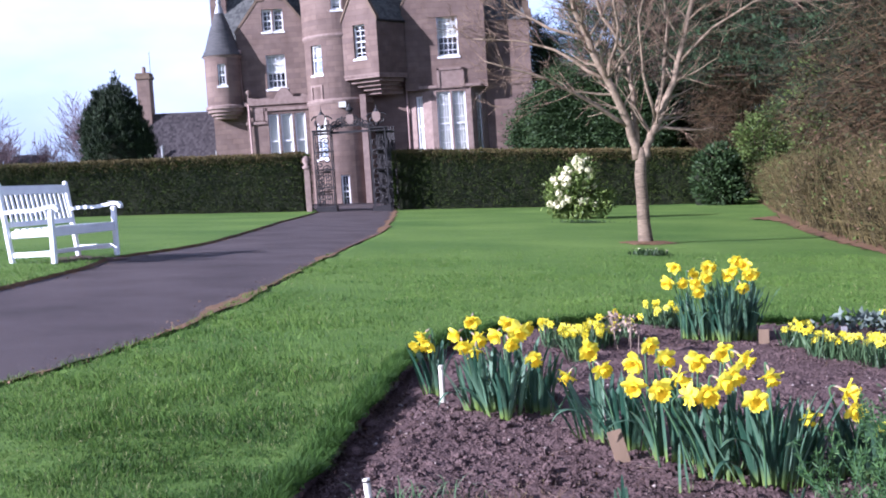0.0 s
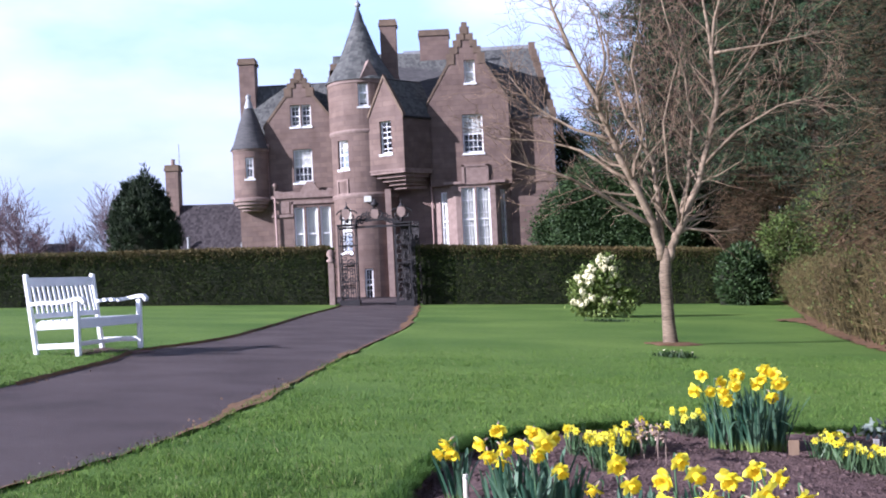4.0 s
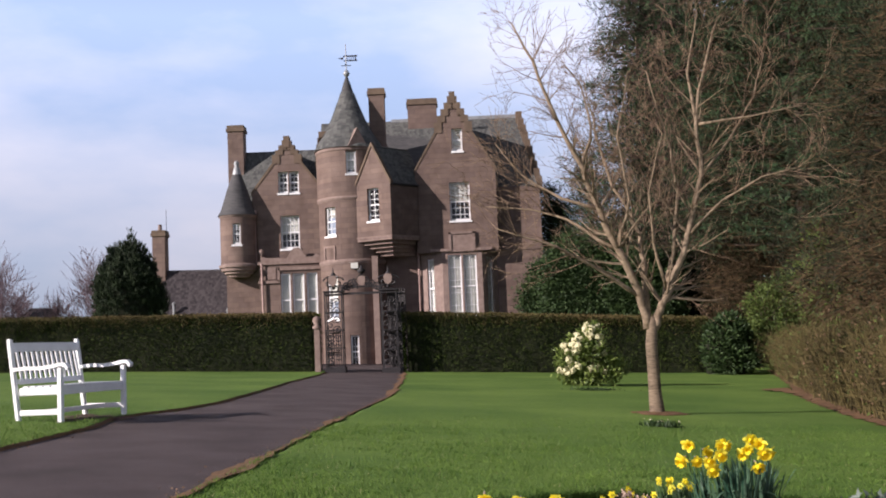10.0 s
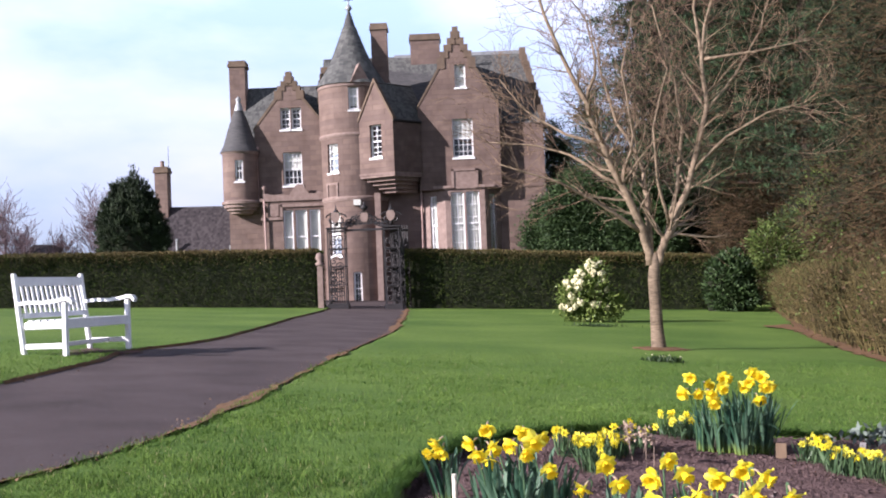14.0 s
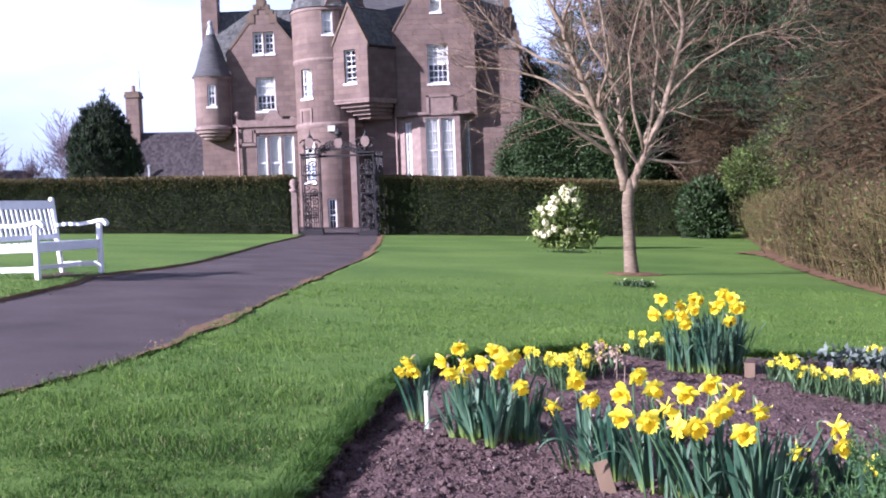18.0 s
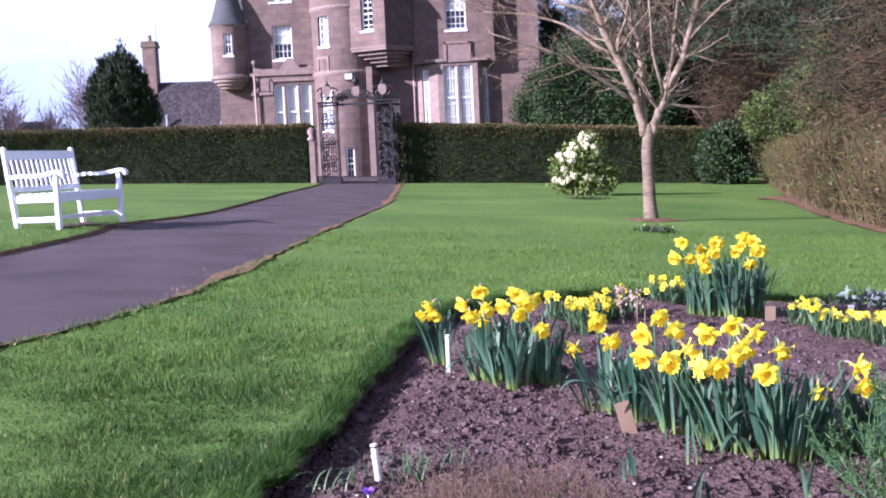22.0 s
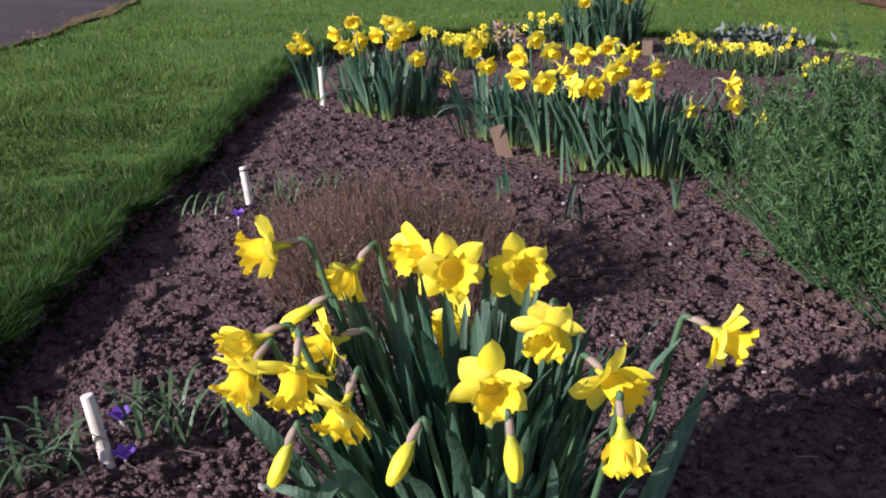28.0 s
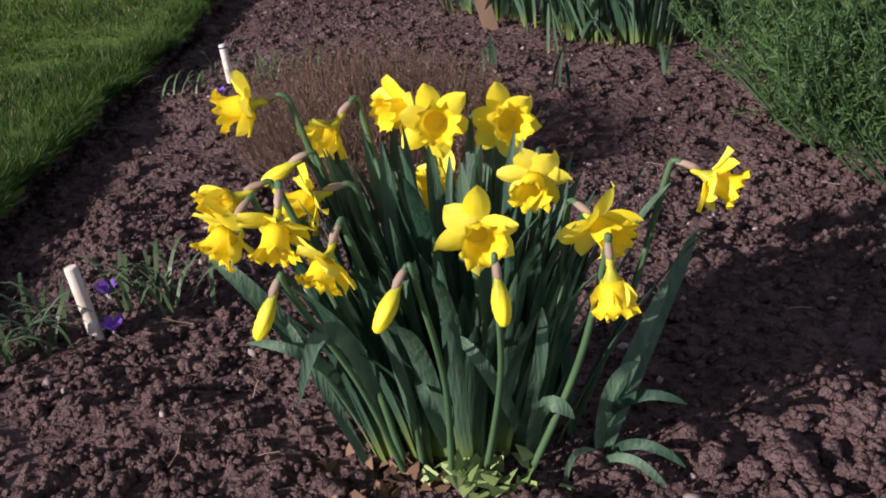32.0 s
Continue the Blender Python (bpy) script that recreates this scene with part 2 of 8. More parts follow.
M_BRAMBLE = mat("bramble_leaf", (0.038, 0.066, 0.016), (0.120, 0.165, 0.040), scale=2, rough=0.6, island=True, through_light=0.2)
M_PETAL = mat("yellow_petal", (0.95, 0.80, 0.030), (0.97, 0.90, 0.120), scale=18, rough=0.55, coarse=10, spec=0.25, thing=True, through_light=0.34)
M_CORONA = mat("deep_yellow_trumpet", (0.95, 0.69, 0.014), (0.97, 0.80, 0.036), scale=25, rough=0.55, coarse=8, spec=0.25, through_light=0.30)
M_LEAF = mat("daffodil_leaf", (0.020, 0.064, 0.038), (0.105, 0.190, 0.118), scale=120, rough=0.5, bump=0.25, bump_scale=260, coarse=12, spec=0.35, thing=True, through_light=0.2, stretch_xyz=(1, 1, 0.05))
_n, _l = M_LEAF.node_tree.nodes, M_LEAF.node_tree.links
_ramp = next(x for x in _n if x.bl_idname == "ShaderNodeValToRGB")
_z, _fade, _foot = _n.new("ShaderNodeSeparateXYZ"), _n.new("ShaderNodeMapRange"), _n.new("ShaderNodeMix")
_l.new(next(x for x in _n if x.bl_idname == "ShaderNodeTexCoord").outputs["Object"], _z.inputs[0])
_fade.inputs["From Min"].default_value, _fade.inputs["From Max"].default_value = 0.02, 0.10
_fade.inputs["To Min"].default_value, _fade.inputs["To Max"].default_value = 0.75, 0.0
_l.new(_z.outputs["Z"], _fade.inputs["Value"])
_foot.data_type = "RGBA"
_foot.inputs[7].default_value = (0.22, 0.30, 0.05, 1)
_l.new(_fade.outputs["Result"], _foot.inputs[0])
_l.new(_ramp.outputs["Color"], _foot.inputs[6])
for _b in [x for x in _n if x.bl_idname in ("ShaderNodeBsdfPrincipled", "ShaderNodeBsdfTranslucent")]:
    _l.new(_foot.outputs[2], _b.inputs["Base Color" if _b.bl_idname == "ShaderNodeBsdfPrincipled" else "Color"])
M_STEM = mat("daffodil_stem", (0.036, 0.088, 0.040), (0.085, 0.160, 0.072), scale=12, rough=0.5)
M_BROAD_LEAF = mat("broad_daffodil_leaf", (0.024, 0.070, 0.042), (0.105, 0.190, 0.118), scale=110, rough=0.5, bump=0.25, bump_scale=260, coarse=12, spec=0.35, thing=True, through_light=0.2, stretch_xyz=(1, 1, 0.06))
M_SHEATH = mat("papery_sheath", (0.30, 0.21, 0.15), (0.56, 0.44, 0.35), scale=20, rough=0.8, through_light=0.3)
M_BUD = mat("green_bud", (0.20, 0.26, 0.02), (0.62, 0.55, 0.03), scale=14, rough=0.5)
M_BUD_FULL = mat("opening_bud", (0.30, 0.34, 0.02), (0.50, 0.48, 0.03), scale=40, rough=0.55, coarse=12)
_n, _l = M_BUD_FULL.node_tree.nodes, M_BUD_FULL.node_tree.links
_z, _fade, _tip = _n.new("ShaderNodeSeparateXYZ"), _n.new("ShaderNodeMapRange"), _n.new("ShaderNodeMix")
_l.new(next(x for x in _n if x.bl_idname == "ShaderNodeTexCoord").outputs["Object"], _z.inputs[0])
_fade.inputs["From Min"].default_value, _fade.inputs["From Max"].default_value = 0.008, 0.036
_l.new(_z.outputs["Z"], _fade.inputs["Value"])
_tip.data_type = "RGBA"
_tip.inputs[7].default_value = (0.92, 0.76, 0.03, 1)
_l.new(_fade.outputs["Result"], _tip.inputs[0])
_l.new(next(x for x in _n if x.bl_idname == "ShaderNodeValToRGB").outputs["Color"], _tip.inputs[6])
_l.new(_tip.outputs[2], _n["Principled BSDF"].inputs["Base Color"])
M_TAG = mat("wooden_tag", (0.17, 0.115, 0.075), (0.29, 0.20, 0.135), scale=20, rough=0.8, stretch_xyz=(1, 1, 0.2))
M_TAG_GREY = mat("weathered_tag", (0.19, 0.17, 0.17), (0.34, 0.32, 0.32), scale=24, rough=0.8)
M_MARKER = mat("cream_plastic", (0.48, 0.42, 0.32), (0.80, 0.77, 0.70), scale=24, rough=0.5)
M_ROSEMARY = mat("rosemary_needle", (0.013, 0.046, 0.011), (0.066, 0.134, 0.038), scale=3, rough=0.6, island=True, coarse=2)
M_HEATH = mat("heath_stem", (0.066, 0.036, 0.028), (0.180, 0.108, 0.082), scale=4, rough=0.85, island=True)
M_HEATH_BUD = mat("heath_bud", (0.080, 0.070, 0.030), (0.200, 0.165, 0.085), scale=6, rough=0.85, island=True)
M_CROCUS = mat("purple_crocus", (0.16, 0.06, 0.45), (0.32, 0.14, 0.66), scale=20, rough=0.5, through_light=0.3)
M_THIN_LEAF = mat("grassy_leaf", (0.026, 0.060, 0.024), (0.088, 0.145, 0.066), scale=9, rough=0.5, island=True)
M_BLOSSOM = mat("cream_blossom", (0.52, 0.47, 0.24), (0.82, 0.78, 0.56), scale=26, rough=0.6, through_light=0.2)
M_SHRUB = mat("shrub_leaf", (0.055, 0.090, 0.018), (0.165, 0.215, 0.050), scale=3, rough=0.5, island=True)
M_WEED = mat("weed_leaf", (0.14, 0.22, 0.07), (0.30, 0.40, 0.15), scale=14, rough=0.6, thing=True)
M_LITTER = mat("dead_leaf", (0.075, 0.043, 0.027), (0.20, 0.122, 0.075), scale=12, rough=0.85, island=True)
M_MULCH = mat("bark_mulch", (0.072, 0.037, 0.017), (0.195, 0.110, 0.054), scale=14, rough=0.95, bump=0.6, coarse=1.5)
M_SILVER = mat("silver_leaf", (0.075, 0.10, 0.082), (0.17, 0.205, 0.18), scale=8, rough=0.7, island=True)
M_STRAW = mat("dry_seedhead", (0.22, 0.155, 0.12), (0.40, 0.30, 0.24), scale=10, rough=0.9, island=True)

M_GLASS = bpy.data.materials.new("window_glass")
M_GLASS.use_nodes = True
_n, _l = M_GLASS.node_tree.nodes, M_GLASS.node_tree.links
_n.clear()
_t, _g, _f, _m, _o = (_n.new(k) for k in ("ShaderNodeBsdfTransparent", "ShaderNodeBsdfGlossy", "ShaderNodeFresnel", "ShaderNodeMixShader", "ShaderNodeOutputMaterial"))
_g.inputs["Roughness"].default_value = 0.03
_f.inputs["IOR"].default_value = 1.6
_t.inputs["Color"].default_value = (0.96, 0.97, 0.97, 1)
_l.new(_f.outputs[0], _m.inputs[0])
_l.new(_t.outputs[0], _m.inputs[1])
_l.new(_g.outputs[0], _m.inputs[2])
_l.new(_m.outputs[0], _o.inputs["Surface"])


# ---- mesh helpers ----
class Geo:
    """Collects vertices and faces of one part."""

    def __init__(self):
        self.v, self.f = [], []

    def add(self, verts, faces):
        k = len(self.v)
        self.v += [tuple(p) for p in verts]
        self.f += [tuple(i + k for i in f) for f in faces]
        return self

    def box(self, x0, x1, y0, y1, z0, z1, m=None):
        vs = [Vector(p) for p in ((x0, y0, z0), (x1, y0, z0), (x1, y1, z0), (x0, y1, z0), (x0, y0, z1), (x1, y0, z1), (x1, y1, z1), (x0, y1, z1))]
        if m is not None:
            vs = [m @ p for p in vs]
        return self.add(vs, [(0, 3, 2, 1), (4, 5, 6, 7), (0, 1, 5, 4), (1, 2, 6, 5), (2, 3, 7, 6), (3, 0, 4, 7)])

    def prism(self, poly, a, b, axis="y", m=None):
        """A polygon of (u, v) drawn out from a to b: axis y takes (x, z), axis x takes (y, z), axis z takes (x, y)."""
        put = {"y": lambda u, v, w: (u, w, v), "x": lambda u, v, w: (w, u, v), "z": lambda u, v, w: (u, v, w)}[axis]
        n = len(poly)
        vs = [Vector(put(u, v, a)) for u, v in poly] + [Vector(put(u, v, b)) for u, v in poly]
        if m is not None:
            vs = [m @ p for p in vs]
        return self.add(vs, [tuple(range(n)), tuple(range(2 * n - 1, n - 1, -1))] + [(i, i + n, (i + 1) % n + n, (i + 1) % n) for i in range(n)])

    def lathe(self, profile, cx, cy, seg=24, a0=0.0, a1=360.0):
        whole = abs(a1 - a0) >= 359.9
        cols = seg if whole else seg + 1
        vs = []
        for r, z in profile:
            for i in range(cols):
                a = radians(a0 + (a1 - a0) * i / seg)
                vs.append((cx + r * math.cos(a), cy + r * math.sin(a), z))
        fs = []
        for j in range(len(profile) - 1):
            for i in range(seg):
                k = (i + 1) % cols
                fs.append((j * cols + i, j * cols + k, (j + 1) * cols + k, (j + 1) * cols + i))
        return self.add(vs, fs)

    def tube(self, pts, radii, seg=6):
        pts = [Vector(p) for p in pts]
        vs, fs = [], []
        side = None
        for i, p in enumerate(pts):
            d = (pts[min(i + 1, len(pts) - 1)] - pts[max(i - 1, 0)]).normalized()
            if side is None:
                side = d.orthogonal().normalized()
            side = (side - d * side.dot(d)).normalized()
            up = d.cross(side)
            r = radii[i] if hasattr(radii, "__len__") else radii
            for k in range(seg):
                a = math.tau * k / seg
                vs.append(p + side * (r * math.cos(a)) + up * (r * math.sin(a)))
        for i in range(len(pts) - 1):
            for k in range(seg):
                q = (k + 1) % seg
                fs.append((i * seg + k, i * seg + q, (i + 1) * seg + q, (i + 1) * seg + k))
        fs.append(tuple(range(seg - 1, -1, -1)))
        fs.append(tuple(range((len(pts) - 1) * seg, len(pts) * seg)))
        return self.add(vs, fs)

    def mesh(self, name, material, smooth=False):
        me = bpy.data.meshes.new(name)
        me.from_pydata(self.v, [], self.f)
        me.materials.append(material)
        if smooth:
            me.shade_smooth()
        me.update()
        return me


MADE = []


def part(name, geo, material, parent=None, label="", smooth=False):
    """Links a Geo (or a finished mesh) as one object under a thing or a part."""
    me = geo.mesh(name, material, smooth) if isinstance(geo, Geo) else geo
    ob = new(name, me)
    if parent is not None:
        ob.parent = parent
    if label:
        ob["label"] = label
    MADE.append(ob)
    return ob


def thing(name, label, category, group="", kind=""):
    return tagged(new(name), label, category, group, kind)


def array_mesh(name, verts, faces, material, smooth=False):
    """A mesh from arrays: verts (N, 3), faces (M, 3) or (M, 4)."""
    verts, faces = np.asarray(verts, np.float32), np.asarray(faces, np.int32)
    me = bpy.data.meshes.new(name)
    n, k = faces.shape
    me.vertices.add(len(verts))
    me.vertices.foreach_set("co", verts.ravel())
    me.loops.add(n * k)
    me.loops.foreach_set("vertex_index", faces.ravel())
    me.polygons.add(n)
    me.polygons.foreach_set("loop_start", np.arange(0, n * k, k, dtype=np.int32))
    me.polygons.foreach_set("loop_total", np.full(n, k, np.int32))
    me.materials.append(material)
    me.update(calc_edges=True)
    if smooth:
        me.shade_smooth()
    return me


def unit(a):
    return a / np.maximum(np.linalg.norm(a, axis=-1, keepdims=True), 1e-9)


def leaves(centres, ways, length, width, rng, fold=0.15):
    """Diamond leaves that start at the centres and point along the ways: verts and quad faces."""
    n = len(centres)
    ways = unit(ways)
    side = unit(np.cross(ways, rng.normal(size=(n, 3))))
    up = np.cross(side, ways)
    ln = (np.asarray(length) * np.ones(n))[:, None]
    wd = (np.asarray(width) * np.ones(n))[:, None]
    a = centres
    b = centres + ways * ln * 0.45 + side * wd * 0.5 + up * wd * fold
    c = centres + ways * ln - up * wd * fold
    d = centres + ways * ln * 0.45 - side * wd * 0.5 + up * wd * fold
    v = np.stack([a, b, c, d], 1).reshape(-1, 3)
    return v, np.arange(4 * n).reshape(n, 4)


def strands(starts, ends, r0, r1, rng, sag=0.0, bent=True):
    """Thin three-sided twigs, with one bend in the middle if bent: verts and quad faces."""
    n = len(starts)
    d = unit(ends - starts)
    s = unit(np.cross(d, rng.normal(size=(n, 3))))
    u = np.cross(d, s)
    mid = (starts + ends) / 2 + s * (np.linalg.norm(ends - starts, axis=1) * sag * rng.uniform(-1, 1, n))[:, None]
    out = []
    for p, r in ((starts, r0), (mid, (np.asarray(r0) + r1) / 2), (ends, r1))[::1 if bent else 2]:
        r = (np.asarray(r) * np.ones(n))[:, None]
        for k in range(3):
            a = math.tau * k / 3
            out.append(p + s * r * math.cos(a) + u * r * math.sin(a))
    v = np.stack(out, 1).reshape(-1, 3)
    f = []
    for j in range(2 if bent else 1):
        for k in range(3):
            q = (k + 1) % 3
            f.append([j * 3 + k, j * 3 + q, j * 3 + 3 + q, j * 3 + 3 + k])
    f = np.asarray(f)[None] + (np.arange(n) * (9 if bent else 6))[:, None, None]
    return v, f.reshape(-1, 4)


def joined(groups):
    vs, fs, k = [], [], 0
    for v, f in groups:
        vs.append(v)
        fs.append(f + k)
        k += len(v)
    return np.concatenate(vs), np.concatenate(fs)


def lattice(p, seed):
    """Smooth value noise at the rows of p (N, 2), in 0..1."""
    i = np.floor(p).astype(np.int64)
    t = p - i
    t = t * t * (3 - 2 * t)

    def h(x, y):
        k = (x * 374761393 + y * 668265263 + seed * 974711) & 0x7FFFFFFF
        k = ((k ^ (k >> 13)) * 1274126177) & 0x7FFFFFFF
        return ((k ^ (k >> 16)) & 0xFFFF) / 65535.0
    a, b, c, d = h(i[:, 0], i[:, 1]), h(i[:, 0] + 1, i[:, 1]), h(i[:, 0], i[:, 1] + 1), h(i[:, 0] + 1, i[:, 1] + 1)
    return (a * (1 - t[:, 0]) + b * t[:, 0]) * (1 - t[:, 1]) + (c * (1 - t[:, 0]) + d * t[:, 0]) * t[:, 1]


def fractal(x, y, scale, octaves=4, seed=0, gain=0.5):
    p = np.stack([np.ravel(x), np.ravel(y)], 1) * scale
    tot, amp, s = 0, 1.0, 0
    for o in range(octaves):
        tot = tot + amp * lattice(p * 2 ** o + 17.3 * o, seed + o)
        s += amp
        amp *= gain
    return (tot / s - 0.5).reshape(np.shape(x))


def inside(x, y, poly):
    """Which points lie within the polygon, and how far each is from its edge."""
    x, y = np.asarray(x, float), np.asarray(y, float)
    hit, dist = np.zeros(x.shape, bool), np.full(x.shape, 1e9)
    for (ax, ay), (bx, by) in zip(poly, poly[1:] + poly[:1]):
        cross = ((ay > y) != (by > y)) & (x < (bx - ax) * (y - ay) / (by - ay + 1e-12) + ax)
        hit ^= cross
        t = np.clip(((x - ax) * (bx - ax) + (y - ay) * (by - ay)) / ((bx - ax) ** 2 + (by - ay) ** 2), 0, 1)
        dist = np.minimum(dist, np.hypot(x - ax - t * (bx - ax), y - ay - t * (by - ay)))
    return hit, dist


# ---- the lie of the land: the garden falls to one side ----
BED = [(-0.66, 0.2), (-0.62, 2.2), (-0.54, 2.9), (-0.42, 3.9), (-0.30, 5.0), (-0.17, 6.1), (0.03, 6.75), (0.32, 7.3), (0.72, 7.65), (1.35, 7.8), (2.35, 7.75), (2.85, 7.75),
       (3.3, 7.1), (3.7, 6.2), (4.0, 4.5), (4.1, 2.0), (4.0, 0.2)]
PATH = [(-9.0, 63.4), (-9.0, 46.0), (-4.75, 44.0), (-4.55, 41.0), (-4.32, 36.0), (-4.22, 29.4), (-3.97, 23.5), (-3.84, 18.75), (-3.98, 16.5), (-4.22, 15.4), (-4.30, 14.2), (-4.12, 12.9), (-4.08, 11.2), (-4.06, 9.9), (-4.4, 6.5), (-5.2, 3.0), (-6.6, -1.0), (-9.0, -6.0),
        (-6.2, -6.0), (-3.6, -1.0), (-2.75, 2.4), (-2.22, 4.9), (-1.9, 6.1), (-1.74, 7.4), (-1.68, 9.0), (-1.62, 11.0), (-1.54, 14.6), (-1.22, 22.0), (-1.42, 32.0), (-1.72, 41.0), (-1.8, 44.0), (3.0, 46.0), (3.0, 63.4)]


def land(x, y):
    """Height of the turf."""
    x, y = np.asarray(x, float), np.asarray(y, float)
    fall = np.interp(y, [20, 42], [0.0647, 0.046])
    side = 26 * np.tanh(x / 26)
    return -fall * side + np.interp(y, [20, 42], [0, 0.05])


def land_at(x, y):
    return float(land(x, y))


rng = np.random.default_rng(5)


def steps_of(edges):
    """Grid lines: (from, to, step) stretches."""
    out = []
    for a, b, s in edges:
        out += list(np.arange(a, b - 1e-6, s))
    return np.array(out + [edges[-1][1]])


gx = steps_of([(-3000, -400, 400), (-400, -60, 40), (-60, -10, 5), (-10, -5.4, 0.4), (-5.4, -0.8, 0.08), (-0.8, 0.1, 0.025), (0.1, 5.2, 0.08), (5.2, 12, 0.4), (12, 60, 4), (60, 400, 40), (400, 3000, 400)])
gy = steps_of([(-3000, -200, 400), (-200, -20, 20), (-20, 0, 1), (0, 9.4, 0.06), (9.4, 20, 0.2), (20, 50, 0.5), (50, 63, 0.8), (63, 100, 5), (100, 500, 40), (500, 4900, 400)])
X, Y = np.meshgrid(gx, gy)
Zt = land(X, Y)
near = (abs(X) < 12) & (Y > -20) & (Y < 50)
Zt = Zt + np.where(near, 0.020 * fractal(X, Y, 1.3, 4, 3), 0)
in_bed, d_bed = inside(X, Y, BED)
in_path, d_path = inside(X, Y, PATH)
Zt = np.where(in_bed | (d_bed < 0.05), Zt - 0.20, Zt)
Zt = np.where(in_path, Zt - 0.09, Zt)
rows_n, cols_n = X.shape
idx = np.arange(rows_n * cols_n).reshape(rows_n, cols_n)
quads = np.stack([idx[:-1, :-1], idx[:-1, 1:], idx[1:, 1:], idx[1:, :-1]], -1).reshape(-1, 4)
ground = new("ground", array_mesh("ground", np.stack([X, Y, Zt], -1).reshape(-1, 3), quads, M_TURF, True))
tagged(ground, "mown green lawn falling gently to one side", "lawn", kind="structure")


def sheet(name, poly, step, height, material, x0, x1, y0, y1, margin=0.02):
    """A surface within a polygon, on the land, shaped by height(x, y, distance from the edge)."""
    xs, ys = np.arange(x0, x1 + step, step), np.arange(y0, y1 + step, step)
    x, y = np.meshgrid(xs, ys)
    hit, dist = inside(x, y, poly)
    z = land(x, y) + height(x, y, np.where(hit, dist, -dist))
    ok = hit | (dist < margin)
    ii = np.arange(x.size).reshape(x.shape)
    q = np.stack([ii[:-1, :-1], ii[:-1, 1:], ii[1:, 1:], ii[1:, :-1]], -1)
    keep = ok[:-1, :-1] & ok[:-1, 1:] & ok[1:, 1:] & ok[1:, :-1]
    q = q[keep]
    used, inv = np.unique(q, return_inverse=True)
    v = np.stack([x, y, z], -1).reshape(-1, 3)[used]
    return new(name, array_mesh(name, v, inv.reshape(-1, 4), material, True))


path = sheet("path", PATH, 0.12, lambda x, y, d: -0.022 + 0.012 * np.clip(d, 0, 1.3) + 0.006 * fractal(x, y, 1.5, 3, 8), M_ASPHALT, -9.5, 3.2, -6, 63.5, 0.06)
tagged(path, "worn grey tarmac garden path between lawns", "path", kind="structure")


def soil_height(x, y, d):
    lumps = (0.040 * fractal(x, y, 5.0, 2, 21) + 0.078 * fractal(x, y, 13.0, 4, 31, 0.70)) * np.interp(y, [1.7, 2.8], [0.72, 0.58])
    return -0.070 + 0.070 * np.clip(d / 0.26, 0, 1) ** 0.8 + lumps * np.clip(d / 0.1, 0.3, 1)


def soil_z(x, y):
    x, y = np.asarray(x, float), np.asarray(y, float)
    hit, d = inside(x, y, BED)
    return land(x, y) + soil_height(x, y, np.where(hit, d, -d))


bed = sheet("flower_bed", BED, 0.025, soil_height, M_SOIL, -0.72, 4.9, 0.2, 8.45, 0.03)
tagged(bed, "dug flower bed of crumbly purplish-brown soil", "flower bed", kind="structure")


# the cut turf edge: a lip of turf and a face of dark earth below it
def edge_line(step=0.05):
    out = []
    for (ax, ay), (bx, by) in zip(BED[:13], BED[1:14]):
        ln = math.hypot(bx - ax, by - ay)
        nx, ny = -(by - ay) / ln, (bx - ax) / ln
        for i in range(max(2, int(ln / step))):
            t = i / max(2, int(ln / step))
            out.append((ax + (bx - ax) * t, ay + (by - ay) * t, nx, ny))
    return np.array(out)


E_ = edge_line()
wave = np.clip(0.016 + 0.010 * np.sin(np.arange(len(E_)) * 1.1) + 0.09 * fractal(E_[:, 0], E_[:, 1], 6.0, 3, 44), -0.012, 0.05)
rows = []
for off, drop in ((0.13, 0.004), (0.06, 0.003), (0.0, -0.014), (-0.004, -0.030), (0.006, -0.10), (0.004, -0.20)):
    o = off + wave * (off < 0.1)
    x, y = E_[:, 0] + E_[:, 2] * o, E_[:, 1] + E_[:, 3] * o
    rows.append(np.stack([x, y, land(x, y) + 0.020 * fractal(x, y, 1.3, 4, 3) + drop], 1))
m = len(E_)
strip = np.stack([np.arange(m - 1), np.arange(1, m), np.arange(1, m) + m, np.arange(m - 1) + m], 1)
lip = new("lawn_edge", array_mesh("lawn_edge", np.concatenate(rows[:4]), np.concatenate([strip, strip + m, strip + 2 * m]), M_TURF, True))
tagged(lip, "ragged turf edge along the flower bed", "lawn edge", kind="structure")
face_ = new("earth_edge", array_mesh("earth_edge", np.concatenate(rows[3:]), np.concatenate([strip, strip + m]), M_SOIL, True))
tagged(face_, "dark cut earth below the turf edge", "earth edge", kind="structure")

# ---- the house ----
house = thing("manor_house", "red sandstone baronial manor house with turrets and crow-stepped gables", "house")


def flat_wall(x0, y0, x1, y1):
    """Maps (along, height, depth into the wall) to space, for a straight wall from one corner to the other."""
    a, b = Vector((x0, y0, 0)), Vector((x1, y1, 0))
    along = (b - a).normalized()
    inward = Vector((-along.y, along.x, 0))
    return lambda u, z, d: a + along * u + inward * d + Vector((0, 0, z))


def round_wall(cx, cy, r):
    """The same for a round wall; along is in degrees, 270 looks to the front."""
    return lambda u, z, d: Vector((cx + (r - d) * math.cos(radians(u)), cy + (r - d) * math.sin(radians(u)), z))


